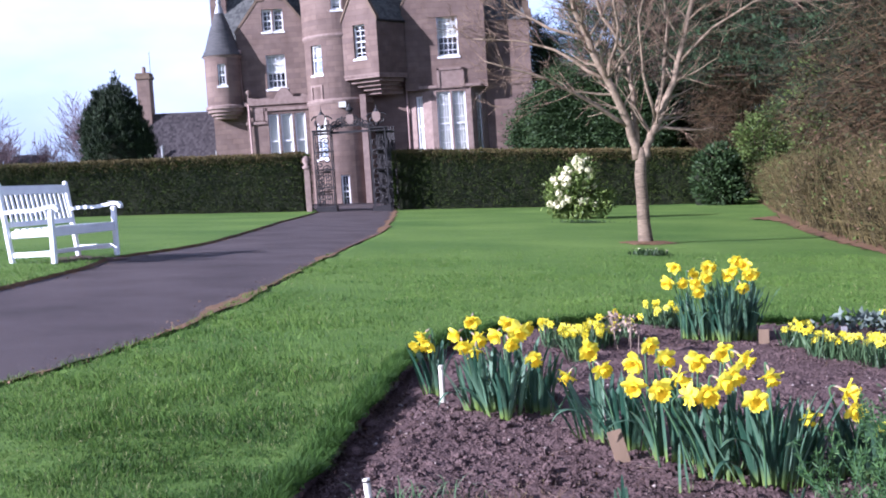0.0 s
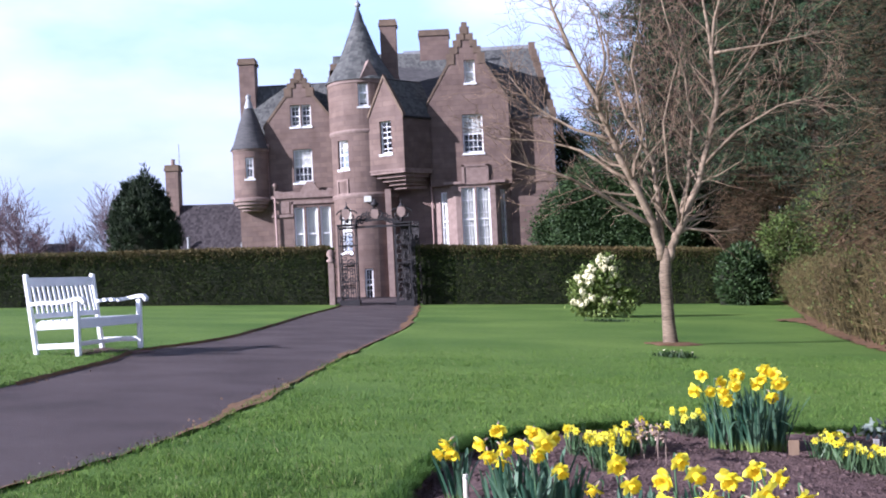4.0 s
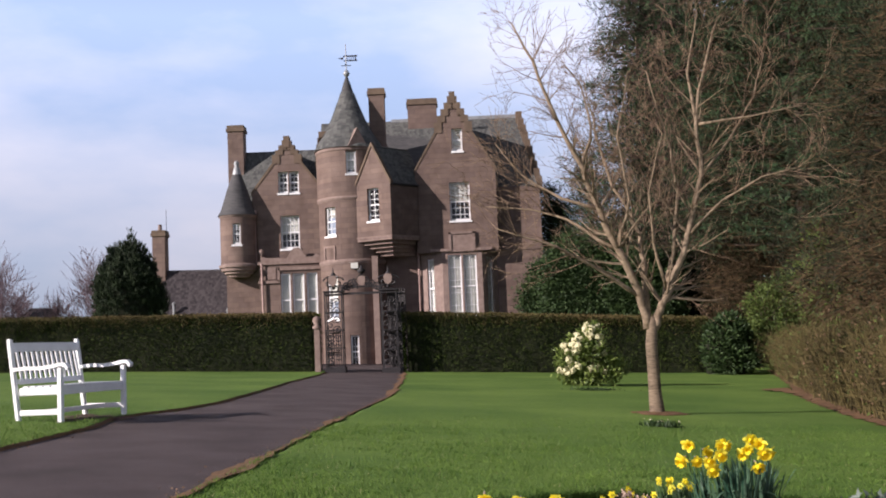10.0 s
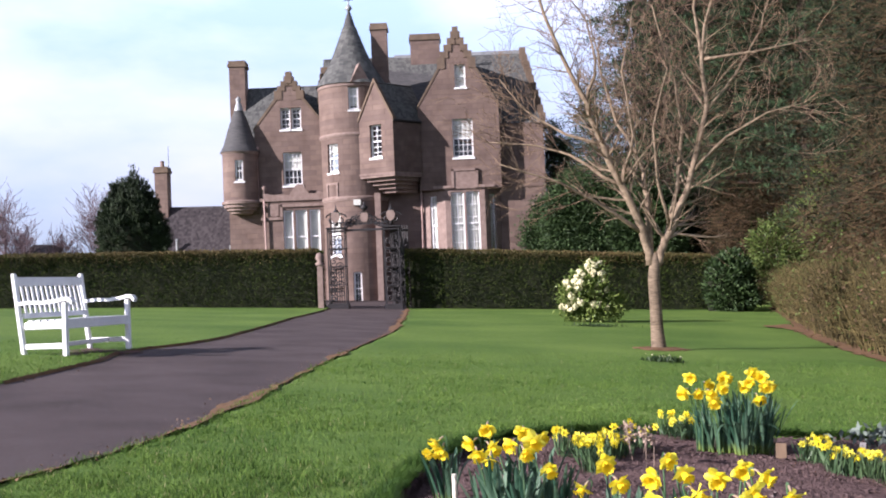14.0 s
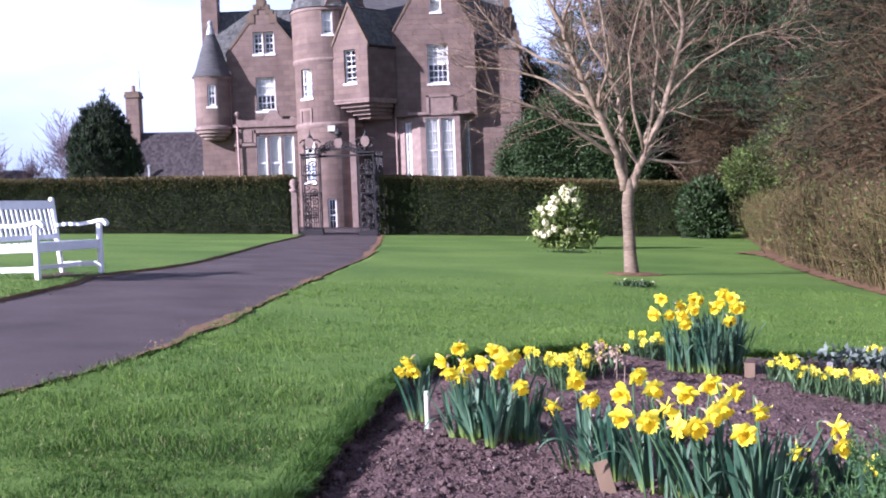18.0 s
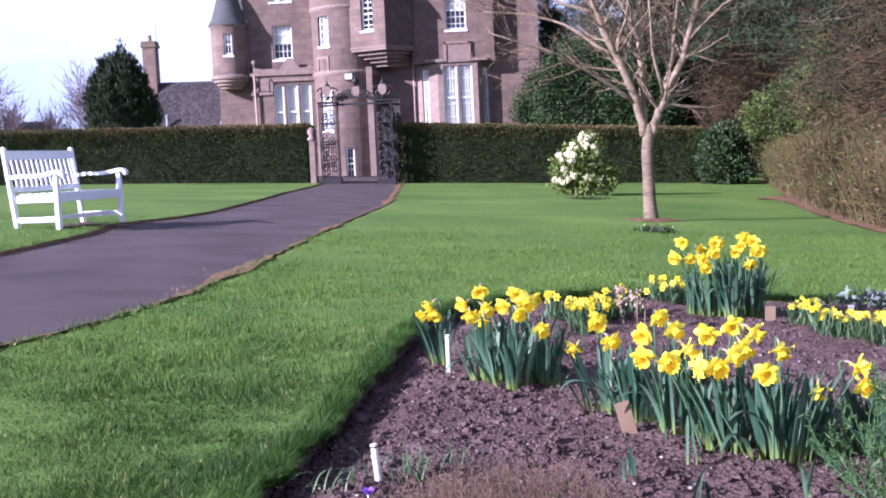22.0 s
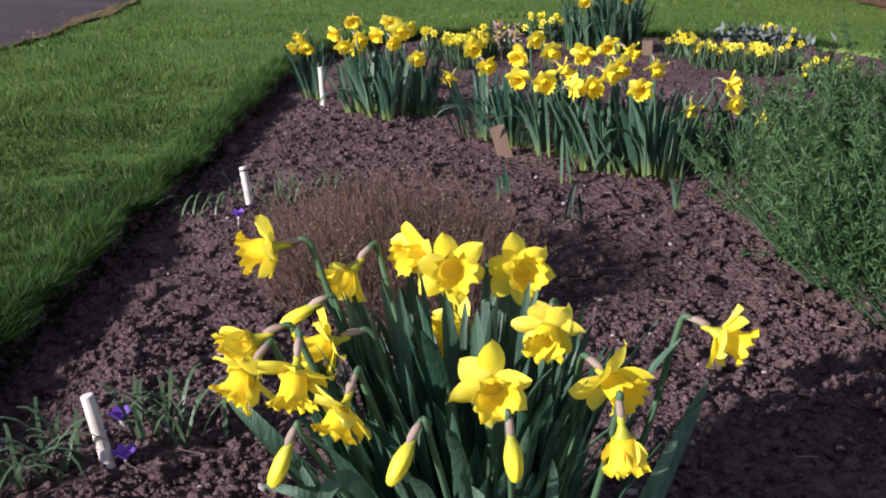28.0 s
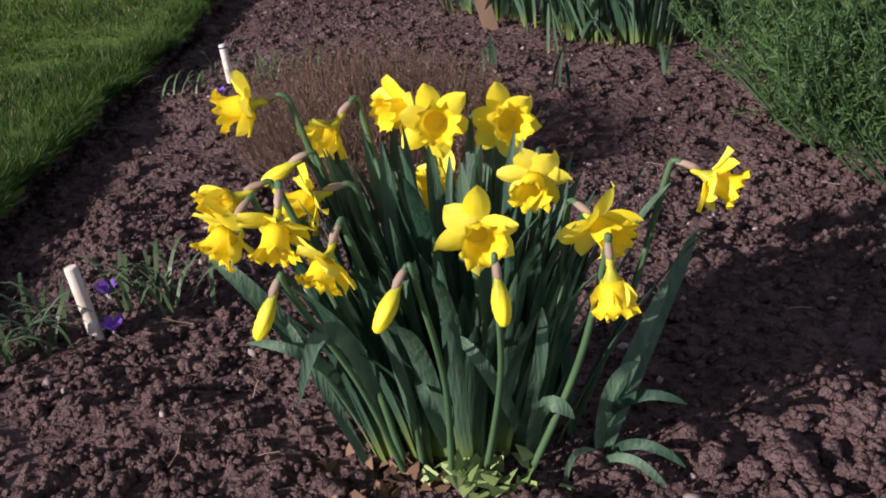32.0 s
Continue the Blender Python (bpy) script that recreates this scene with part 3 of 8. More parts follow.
def wall(put, u0, u1, z0, z1, holes=(), depth=0.35, du=None, narrow=None, skin=0.0):
    """A wall with real openings (u0, u1, z0, z1) and reveals. narrow(z) gives the ends where it tapers."""
    g = Geo()
    if not holes and not du and not narrow:
        bar(g, put, u0 + 0.02, u1 - 0.02, z0, z1, skin, skin + depth + 0.15)
        return g
    us = sorted({u0, u1, *(h[0] for h in holes), *(h[1] for h in holes)})
    if du:
        us = sorted({*us, *np.arange(u0, u1, du).tolist()})
    zs = {z0, z1, *(h[2] for h in holes), *(h[3] for h in holes)}
    if narrow:
        zs |= set(np.arange(z0, z1, 0.16).tolist())
    zs = sorted(zs)
    ends = narrow or (lambda z: (u0, u1))
    for za, zb in zip(zs, zs[1:]):
        (lo_a, hi_a), (lo_b, hi_b) = ends(za), ends(zb)
        for ua, ub in zip(us, us[1:]):
            um, zm = (ua + ub) / 2, (za + zb) / 2
            if any(h[0] < um < h[1] and h[2] < zm < h[3] for h in holes):
                continue
            quad = [(max(ua, lo_a), za), (min(ub, hi_a), za), (min(ub, hi_b), zb), (max(ua, lo_b), zb)]
            if quad[1][0] <= quad[0][0] + 1e-4:
                continue
            if quad[2][0] <= quad[3][0] + 1e-4:
                mid = min(max((lo_b + hi_b) / 2, ua), ub)
                quad = quad[:2] + [(mid if lo_b > hi_b - 1e-3 else (ub if lo_b >= ub else ua), zb)]
            g.add([put(u, z, skin) for u, z in quad], [tuple(range(len(quad)))])
    for a, b, c, d in holes:
        n = max(1, round((b - a) / du)) if du else 1
        for i in range(n):
            p, q = a + (b - a) * i / n, a + (b - a) * (i + 1) / n
            g.add([put(p, c, 0), put(q, c, 0), put(q, c, depth), put(p, c, depth)], [(0, 1, 2, 3)])
            g.add([put(p, d, 0), put(q, d, 0), put(q, d, depth), put(p, d, depth)], [(3, 2, 1, 0)])
        g.add([put(a, c, 0), put(a, d, 0), put(a, d, depth), put(a, c, depth)], [(3, 2, 1, 0)])
        g.add([put(b, c, 0), put(b, d, 0), put(b, d, depth), put(b, c, depth)], [(0, 1, 2, 3)])
    # weld the faces into one shell
    index, remap, verts = {}, [], []
    for p in g.v:
        key = tuple(round(c, 4) for c in p)
        if key not in index:
            index[key] = len(verts)
            verts.append(p)
        remap.append(index[key])
    g.v, g.f = verts, [tuple(remap[i] for i in f) for f in g.f]
    return g


def bar(g, put, a, b, c, d, near, far):
    vs = [put(u, z, w) for w in (near, far) for u, z in ((a, c), (b, c), (b, d), (a, d))]
    g.add(vs, [(0, 1, 2, 3), (7, 6, 5, 4), (0, 4, 5, 1), (1, 5, 6, 2), (2, 6, 7, 3), (3, 7, 4, 0)])


def window(put, a, b, c, d, cols=2, rows=4, unit_u=1.0, at=0.16, blind=0.5, label="white-painted sash window"):
    """A sash window set back in its opening: frame, meeting rail, glazing bars, panes, blind and sill. unit_u: wall units for one metre."""
    fr, gb = 0.075 * unit_u, 0.028 * unit_u
    g = Geo()
    bar(g, put, a, a + fr, c, d, at, at + 0.09)
    bar(g, put, b - fr, b, c, d, at, at + 0.09)
    bar(g, put, a + fr, b - fr, d - 0.07, d, at, at + 0.09)
    bar(g, put, a + fr, b - fr, c, c + 0.11, at, at + 0.09)
    w = part("window", g, M_WHITE, house, label)
    zm = (c + d) / 2
    g = Geo()
    bar(g, put, a + fr, b - fr, zm - 0.035, zm + 0.035, at + 0.005, at + 0.07)
    part("meeting_rail", g, M_WHITE, w)
    for i in range(1, cols):
        u = a + fr + (b - a - 2 * fr) * i / cols
        g = Geo()
        bar(g, put, u - gb / 2, u + gb / 2, c + 0.11, d - 0.07, at + 0.012, at + 0.05)
        part("glazing_bar", g, M_WHITE, w)
    for j in range(1, rows):
        z = c + (d - c) * j / rows
        if abs(z - zm) > 0.05:
            g = Geo()
            bar(g, put, a + fr, b - fr, z - 0.014, z + 0.014, at + 0.014, at + 0.048)
            part("glazing_bar", g, M_WHITE, w)
    for z0, z1 in ((c + 0.11, zm - 0.035), (zm + 0.035, d - 0.07)):
        g = Geo()
        g.add([put(a + fr, z0, at + 0.032), put(b - fr, z0, at + 0.032), put(b - fr, z1, at + 0.032), put(a + fr, z1, at + 0.032)], [(0, 1, 2, 3)])
        pane = part("pane", g, M_GLASS, w)
        pane.visible_shadow = False
    if blind > 0:
        g = Geo()
        zb = d - (d - c) * blind
        bar(g, put, a + fr * 0.5, b - fr * 0.5, zb, d - 0.02, at + 0.14, at + 0.15)
        part("blind", g, M_BLIND, w, "pale drawn window blind")
    # flat panel, its dark colour in place of the room's dimness
    g = Geo()
    bar(g, put, a - fr * 0.2, b + fr * 0.2, c - 0.2, d + 0.1, at + 0.6, at + 0.62)
    part("room_back", g, M_ROOM, w, "dark panel coloured as the unlit room behind the glass")
    g = Geo()
    bar(g, put, a - 0.06 * unit_u, b + 0.06 * unit_u, c - 0.10, c - 0.002, -0.05, at)
    part("window_sill", g, M_WHITE if blind >= 0 else M_DRESSED, w)
    return w


def gable_ends(u0, u1, eave, apex, top):
    mid = (u0 + u1) / 2
    return lambda z: (u0, u1) if z <= eave else (u0 + (mid - u0) * min(1, (z - eave) / (apex - eave)), u1 - (u1 - mid) * min(1, (z - eave) / (apex - eave)))


def gable_cope(put, u0, u1, eave, apex, step_from, steps=4, th=0.45):
    """Sloping skews below and crow-steps above along a gable's two edges, each stone a part."""
    mid = (u0 + u1) / 2
    for s in (-1, 1):
        foot = u0 if s < 0 else u1
        slope = (apex - eave) / abs(mid - foot)
        us = foot + (mid - foot) * (step_from - eave) / (apex - eave)
        g = Geo()
        vs = []
        for w in (-0.03, th):
            vs += [put(foot + s * 0.05, eave - 0.05, w), put(us - s * 0.05, step_from - 0.12, w), put(us, step_from + 0.04, w), put(foot + s * 0.05, eave + 0.12, w)]
        g.add(vs, [(0, 1, 2, 3), (7, 6, 5, 4), (0, 4, 5, 1), (1, 5, 6, 2), (2, 6, 7, 3), (3, 7, 4, 0)])
        part("skew_stone", g, M_MOSSY, house)
        for i in range(steps):
            p, q = us + (mid - us) * i / steps, us + (mid - us) * (i + 1) / steps
            z = step_from + (apex - step_from) * (i + 1) / steps
            g = Geo()
            lo_u, hi_u = sorted((p + s * 0.07, q - s * 0.16))
            bar(g, put, lo_u, hi_u, step_from + (apex - step_from) * i / steps - (0.12 if i == 0 else -0.10), z + 0.10, -0.045 - 0.004 * i, th + 0.004 * i)
            part("crow_step", g, M_MOSSY, house)
    g = Geo()
    bar(g, put, mid - 0.16, mid + 0.16, apex - 0.3, apex + 0.34, -0.08, th)
    part("crow_step", g, M_MOSSY, house)


def slates(name, corners, label, rows=14, cols=20, fine=2, skin=None):
    """A roof slope from four corners (eave a, eave b, ridge b, ridge a): a deck and a skin of lapped slates joined as one."""
    a, b, c, d = (Vector(p) for p in corners)
    nrm = (b - a).cross(d - a).normalized()
    if nrm.z < 0:
        nrm = -nrm
    g = Geo()
    t = nrm * -0.12
    vs = [a, b, c, d, a + t, b + t, c + t, d + t]
    g.add(vs, [(0, 1, 2, 3), (7, 6, 5, 4), (0, 4, 5, 1), (1, 5, 6, 2), (2, 6, 7, 3), (3, 7, 4, 0)])
    roof = part("roof", g, M_SLATE, house, label)
    rows, cols = rows * fine, cols * fine
    vs, fs = [], []
    for j in range(rows):
        t0, t1 = j / rows, (j + 1.35) / rows
        t1 = min(t1, 1)
        off = 0.5 * (j % 2)
        for i in range(-1, cols):
            s0, s1 = max(0, (i + off) / cols), min(1, (i + off + 0.97) / cols)
            if s1 - s0 < 0.004:
                continue
            lift0, lift1 = nrm * (0.026 + 0.010 * random.random()), nrm * 0.010
            k = len(vs)
            for s, tt, lf in ((s0, t0, lift0), (s1, t0, lift0), (s1, t1, lift1), (s0, t1, lift1)):
                vs.append((a.lerp(b, s)).lerp(d.lerp(c, s), tt) + lf)
            fs.append((k, k + 1, k + 2, k + 3))
    part("slate_skin", array_mesh("slate_skin", [tuple(v) for v in vs], fs, skin or M_SLATE_PIECE), None, roof)["kind"] = "stuff"
    return roof


GROUND_H = -0.6


def set_back(mark, k):
    """Enlarges what was built since the mark about the garden's viewpoint, for walls that stand further back."""
    m = Matrix.Translation((0.06, 0, 0.95)) @ Matrix.Diagonal((k, 1, k, 1)) @ Matrix.Translation((-0.06, 0, -0.95))
    for ob in MADE[mark:]:
        ob.data.transform(m)


# the front block with its gable over a canted bay
RX0, RX1, RY = -1.58, 2.80, 60.0
front = flat_wall(RX0, RY, RX1, RY)
wr = [(0.26 - RX0, 1.36 - RX0, 7.75, 9.85), (0.50 - RX0, 1.08 - RX0, 11.55, 12.80)]
part("wall", wall(front, 0, RX1 - RX0, 6.05, 14.4, wr, narrow=gable_ends(0, RX1 - RX0, 10.45, 14.5, 14.4)), M_STONE, house, "red sandstone gable wall")
window(front, *wr[0], 4, 6, blind=0.5)
window(front, *wr[1], 1, 2, blind=0.92)
gable_cope(front, 0, RX1 - RX0, 10.45, 14.5, 12.7, 5)
for x0, x1, ya, yb in ((RX0, RX0, 66, RY), (RX1, RX1, RY, 66)):
    part("wall", wall(flat_wall(x0, ya, x1, yb), 0, 6, 6.05, 10.5), M_STONE, house)
slates("roof", ((RX0, 60.3, 10.35), (RX0, 67, 10.35), ((RX0 + RX1) / 2, 67, 14.25), ((RX0 + RX1) / 2, 60.3, 14.25)), "grey slate roof behind the tall gable", 16, 22)
slates("roof", ((RX1, 67, 10.35), (RX1, 60.3, 10.35), ((RX0 + RX1) / 2, 60.3, 14.25), ((RX0 + RX1) / 2, 67, 14.25)), "grey slate roof behind the tall gable", 16, 22)
# the canted bay below, with corbelled corners
bay_pts = [(-1.55, 60.95), (-0.28, 60.02), (1.86, 60.02), (2.78, 60.95)]
holes_bay = [[(0.52, 1.00, 2.55, 5.75)], [(0.30, 1.02, 2.50, 5.90), (1.12, 1.84, 2.50, 5.90)], [(0.36, 0.84, 2.55, 5.75)]]
for (p, q), hs in zip(zip(bay_pts, bay_pts[1:]), holes_bay):
    put = flat_wall(*p, *q)
    ln = (Vector(q) - Vector(p)).length
    part("bay_wall", wall(put, 0, ln, GROUND_H, 6.06, hs, depth=0.25), M_DRESSED, house, "dressed stone wall of the canted bay")
    for h in hs:
        window(put, *h, 2, 5, blind=0.97, at=0.10)
    g = Geo()
    bar(g, put, -0.02, ln + 0.02, 6.06, 6.22, -0.10, 0.3)
    part("string_course", g, M_DRESSED, house)
for sx, (x0, x1) in ((1, (RX0, -0.28)), (-1, (1.86, RX1))):
    for i in range(4):
        f0 = (i + 1) / 4
        g = Geo()
        if sx > 0:
            poly = [(x0 - 0.004 * i, 60.95), (x0 + (x1 - x0) * (1 - f0 * 0.9), 60.95 - 0.92 * f0), (x1, 60.03 - 0.01 * i), (x1, 60.95)]
        else:
            poly = [(x0, 60.95), (x0, 60.03 - 0.01 * i), (x1 - (x1 - x0) * (1 - f0 * 0.9), 60.95 - 0.92 * f0), (x1 + 0.004 * i, 60.95)]
        g.prism(poly, 6.1 + 0.18 * i, 6.1 + 0.18 * (i + 1) + 0.03, "z")
        part("corbel", g, M_DRESSED, house)
g = Geo().box(0.22, 1.42, 59.93, 60.1, 6.1, 7.05)
part("carved_panel", g, M_DRESSED, house, "plain dressed stone panel over the bay")
# moulding that steps over the panel
g = Geo()
for a, b, c, d in ((-0.9, 0.12, 6.10, 6.24), (0.10, 0.24, 6.10, 7.12), (0.10, 1.54, 7.02, 7.14), (1.40, 1.54, 6.10, 7.12), (1.52, 2.4, 6.10, 6.24)):
    g.box(a, b, 59.88, 60.06, c, d)
part("moulding", g, M_DRESSED, house)

# the long main block behind
back = flat_wall(-3.2, 62.6, 5.4, 62.6)
part("wall", wall(back, 0, 8.6, GROUND_H, 10.0), M_STONE, house, "shaded sandstone wall of the main block")
right_wall = flat_wall(2.70, 60.7, 5.23, 60.7)
part("wall", wall(right_wall, 0, 2.53, GROUND_H, 9.60), M_STONE, house, "sandstone wall set back beside the canted bay")
g = Geo()
bar(g, right_wall, 0.05, 2.54, 6.10, 6.22, -0.05, 0.1)
part("string_course", g, M_STONE, house)
part("wall", wall(flat_wall(5.22, 60.72, 5.22, 69.4), 0, 8.68, GROUND_H, 9.60), M_STONE, house)
slates("roof", ((-7.2, 62.4, 9.9), (5.10, 60.6, 9.54), (4.4, 66, 14.5), (-7.2, 66, 14.6)), "long grey slate main roof", 18, 46)
slates("roof", ((5.25, 69.6, 9.8), (-7.2, 69.6, 9.9), (-7.2, 66, 14.6), (4.4, 66, 14.5)), "long grey slate main roof", 18, 46)
side_g = flat_wall(5.0, 62.5, 5.0, 69.5)
part("wall", wall(side_g, 0, 7.0, 9.9, 14.4, narrow=gable_ends(0, 7.0, 9.95, 14.5, 14)), M_STONE, house)
for i in range(10):
    f0, f1 = i / 10, (i + 1) / 10
    g = Geo().box(5.07 - 0.74 * f0, 5.40 - 0.70 * f0, 60.9 + 5.0 * f0, 60.9 + 5.0 * f1 + 0.02, 9.41 + 5.09 * f0 - 0.1, 9.41 + 5.09 * f1 + 0.22)
    part("crow_step", g, M_MOSSY, house)
g = Geo().box(-3.0, 4.4, 65.9, 66.1, 14.46, 14.66)
part("ridge_capping", g, M_LEAD, house, "pale lead ridge capping")


def chimney(x0, x1, y0, y1, z0, z1, pots=0):
    g = Geo().box(x0, x1, y0, y1, z0, z1 - 0.35)
    c = part("chimney", g, M_STONE, house, "square sandstone chimney stack")
    part("chimney_band", Geo().box(x0 - 0.07, x1 + 0.07, y0 - 0.07, y1 + 0.07, z1 - 0.36, z1 - 0.18), M_MOSSY, c)
    part("chimney_cap", Geo().box(x0 - 0.03, x1 + 0.03, y0 - 0.03, y1 + 0.03, z1 - 0.18, z1), M_MOSSY, c, "mossy chimney cope")
    for i in range(pots):
        px = x0 + (x1 - x0) * (i + 0.5) / pots
        part("chimney_pot", Geo().lathe([(0.02, z1), (0.13, z1), (0.11, z1 + 0.35), (0.13, z1 + 0.38), (0.08, z1 + 0.38)], px, (y0 + y1) / 2, 12), M_DRESSED, c)
    return c


chimney(-4.05, -3.17, 61.6, 62.5, 9.0, 15.6)
part("chimney_shoulder", Geo().box(-4.12, -3.10, 61.5, 62.55, 8.9, 12.4), M_STONE, house)
chimney(-2.0, -0.27, 65.4, 66.6, 13.8, 15.75)
chimney(-12.4, -11.5, 63.6, 64.6, 9.5, 14.25)

# recess between tower and gable block, and the cornerwise oriel
part("wall", wall(flat_wall(-4.6, 61.2, RX0 + 0.02, 60.9), 0, 3.0, GROUND_H, 9.6), M_STONE, house, "recessed sandstone wall beside the bay")
OA, OB, OC = (-4.76, 59.55), (-2.87, 58.55), (-1.46, 59.9)
o_front, o_side = flat_wall(*OA, *OB), flat_wall(*OB, *OC)
lf, ls = (Vector(OB) - Vector(OA)).length, (Vector(OC) - Vector(OB)).length
hole_o = (0.62 * lf / 1.92, 1.26 * lf / 1.92, 7.82, 9.58)
part("oriel_wall", wall(o_front, 0, lf, 6.95, 11.8, [hole_o], narrow=gable_ends(0, lf, 9.75, 11.95, 11.8)), M_STONE, house, "sandstone oriel set cornerwise")
window(o_front, *hole_o, 2, 6, blind=0.0)
part("oriel_wall", wall(o_side, 0, ls, 6.95, 9.65), M_STONE, house)
for k, put, ln in ((0, o_front, lf),):
    for s in (0, 1):
        g = Geo()
        vs = []
        u0, u1 = (-0.06, ln / 2) if s == 0 else (ln + 0.06, ln / 2)
        for w in (-0.06, 0.25):
            vs += [put(u0, 9.66, w), put(u1, 11.86, w), put(u1, 12.08, w), put(u0, 9.90, w)]
        g.add(vs, [(0, 1, 2, 3), (7, 6, 5, 4), (0, 4, 5, 1), (1, 5, 6, 2), (2, 6, 7, 3), (3, 7, 4, 0)])
        part("skew_stone", g, M_MOSSY, house)
apex = o_front(lf / 2, 11.9, 0.1)
inb = Vector((OC[0] - OB[0], OC[1] - OB[1], 0))
slates("roof", (o_front(lf, 9.7, 0.05), o_front(lf, 9.7, 0.05) + inb * 1.3, apex + inb * 1.3, apex), "steep slate roof of the oriel", 12, 10)
slates("roof", (o_front(0, 9.7, 0.05) + inb * 1.3, o_front(0, 9.7, 0.05), apex, apex + inb * 1.3), "steep slate roof of the oriel", 12, 10)
part("eaves_gutter", Geo().tube([o_side(0, 9.72, -0.06), o_side(ls, 9.72, -0.06)], 0.06, 8), M_IRON, house)
for i in range(5):
    f = 1 - i * 0.17
    cxm, cym = -2.9, 60.4
    poly = [(cxm + (p[0] - cxm) * f, cym + (p[1] - cym) * f) for p in (OA, (OB[0], OB[1] - 0.05), OC)] + [(-1.6, 61.1), (-4.3, 61.1)]
    g = Geo().prism(poly, 6.95 - 0.19 * (i + 1), 6.95 - 0.19 * i - 0.015, "z")
    part("corbel", g, M_DRESSED, house)
part("string_course", (lambda g: (bar(g, o_front, -0.03, lf + 0.03, 6.9, 7.0, -0.06, 0.1), bar(g, o_side, -0.03, ls, 6.9, 7.0, -0.06, 0.1), g)[2])(Geo()), M_DRESSED, house)

# the round stair tower
TX, TY, TR = -5.20, 61.3, 1.78
tower = round_wall(TX, TY, TR)
deg = 180 / math.pi / TR
th = lambda x: math.degrees(math.acos(max(-1, min(1, (x - TX) / TR))))
t_holes = [(360 - th(-6.52), 360 - th(-5.93), 7.2, 8.75), (360 - th(-6.55), 360 - th(-5.93), 2.7, 5.05), (360 - th(-5.33), 360 - th(-4.86), 0.05, 1.8)]
part("tower_wall", wall(tower, 180, 360, GROUND_H, 9.2, t_holes, depth=0.3, du=7.5), M_STONE, house, "round sandstone stair tower")
top_h = (360 - th(-5.24), 360 - th(-4.70), 10.5, 12.0)
upper = round_wall(TX, TY, TR + 0.06)
part("tower_wall", wall(upper, 170, 370, 9.2, 11.9, [(top_h[0], top_h[1], 10.5, 11.9)], depth=0.3, du=7.5), M_STONE, house)
for h, c, r, bl in ((t_holes[0], 2, 4, 0.35), (t_holes[1], 2, 4, 0.6), (t_holes[2], 2, 3, 0.0), (top_h, 2, 4, 0.85)):
    window(tower if h is not top_h else upper, *h, c, r, unit_u=deg, at=0.12, blind=bl)
for z, w, hgt in ((9.18, 0.09, 0.10), (5.74, 0.07, 0.10)):
    part("string_course", Geo().lathe([(TR, z - 0.12), (TR + w, z), (TR + w, z + hgt), (TR, z + hgt + 0.05)], TX, TY, 40), M_DRESSED, house, smooth=True)
part("tower_cornice", Geo().lathe([(TR, 11.72), (TR + 0.10, 11.82), (TR + 0.11, 11.96), (TR + 0.02, 12.0)], TX, TY, 40), M_DRESSED, house)
cone = [(TR + 0.15, 11.98), (TR - 0.05, 12.38), (1.26, 13.1), (0.93, 13.8), (0.56, 14.75), (0.29, 15.5)]
tower_roof = part("tower_roof", Geo().lathe(cone, TX, TY, 40), M_SLATE, house, "tall conical slate tower roof")
vs, fs = [], []
for j in range(26):
    zz0, zz1 = 11.98 + 3.35 * j / 26, 11.98 + 3.35 * (j + 1.3) / 26
    r0 = np.interp(zz0, [c[1] for c in cone], [c[0] for c in cone]) + 0.03
    r1 = np.interp(zz1, [c[1] for c in cone], [c[0] for c in cone]) + 0.008
    n = max(12, int(r0 * math.tau / 0.24))
    for i in range(n):
        a0, a1 = math.tau * (i + 0.5 * (j % 2)) / n, math.tau * (i + 0.5 * (j % 2) + 0.95) / n
        k = len(vs)
        e = random.uniform(0, 0.014)
        for a, r, z in ((a0, r0 + e, zz0), (a1, r0 + e, zz0), (a1, r1, zz1), (a0, r1, zz1)):
            vs.append((TX + r * math.cos(a), TY + r * math.sin(a), z))
        fs.append((k, k + 1, k + 2, k + 3))
part("slate_skin", array_mesh("slate_skin", vs, fs, M_SLATE_PIECE), None, tower_roof)["kind"] = "stuff"
part("lead_cap", Geo().lathe([(0.33, 15.38), (0.20, 15.85), (0.08, 16.2), (0.05, 16.3)], TX, TY, 24), M_SLATE, tower_roof, "dark slate-grey lead cap", True)
part("finial", Geo().lathe([(0.02, 16.2), (0.12, 16.3), (0.20, 16.42), (0.12, 16.55), (0.05, 16.62), (0.03, 16.7), (0.025, 18.1), (0.0, 18.15)], TX, TY, 14), M_LEAD, tower_roof, "lead finial with an iron rod", True)
vane = part("weather_vane", Geo().box(TX - 0.155, TX + 0.589, TY - 0.012, TY + 0.012, 17.38, 17.46), M_IRON, tower_roof, "dark iron weather vane")
g = Geo().box(TX - 0.124, TX + 0.558, TY - 0.01, TY + 0.01, 17.12, 17.18)
g.prism([(TX - 0.155, 17.36), (TX - 0.465, 17.30), (TX - 0.155, 17.22)], TY - 0.01, TY + 0.01)
for i in range(5):
    g.box(TX + 0.062 + 0.112 * i, TX + 0.093 + 0.112 * i, TY - 0.01, TY + 0.01, 17.16, 17.4)
g.prism([(TX + 0.527, 17.46), (TX + 0.651, 17.46), (TX + 0.558, 17.3), (TX + 0.651, 17.12), (TX + 0.527, 17.12)], TY - 0.01, TY + 0.01)
g.box(TX - 0.260, TX + 0.260, TY - 0.012, TY + 0.012, 16.86, 16.90)
g.box(TX - 0.012, TX + 0.012, TY - 0.42, TY + 0.42, 16.86, 16.90)
part("vane_cross", g, M_IRON, tower_roof)
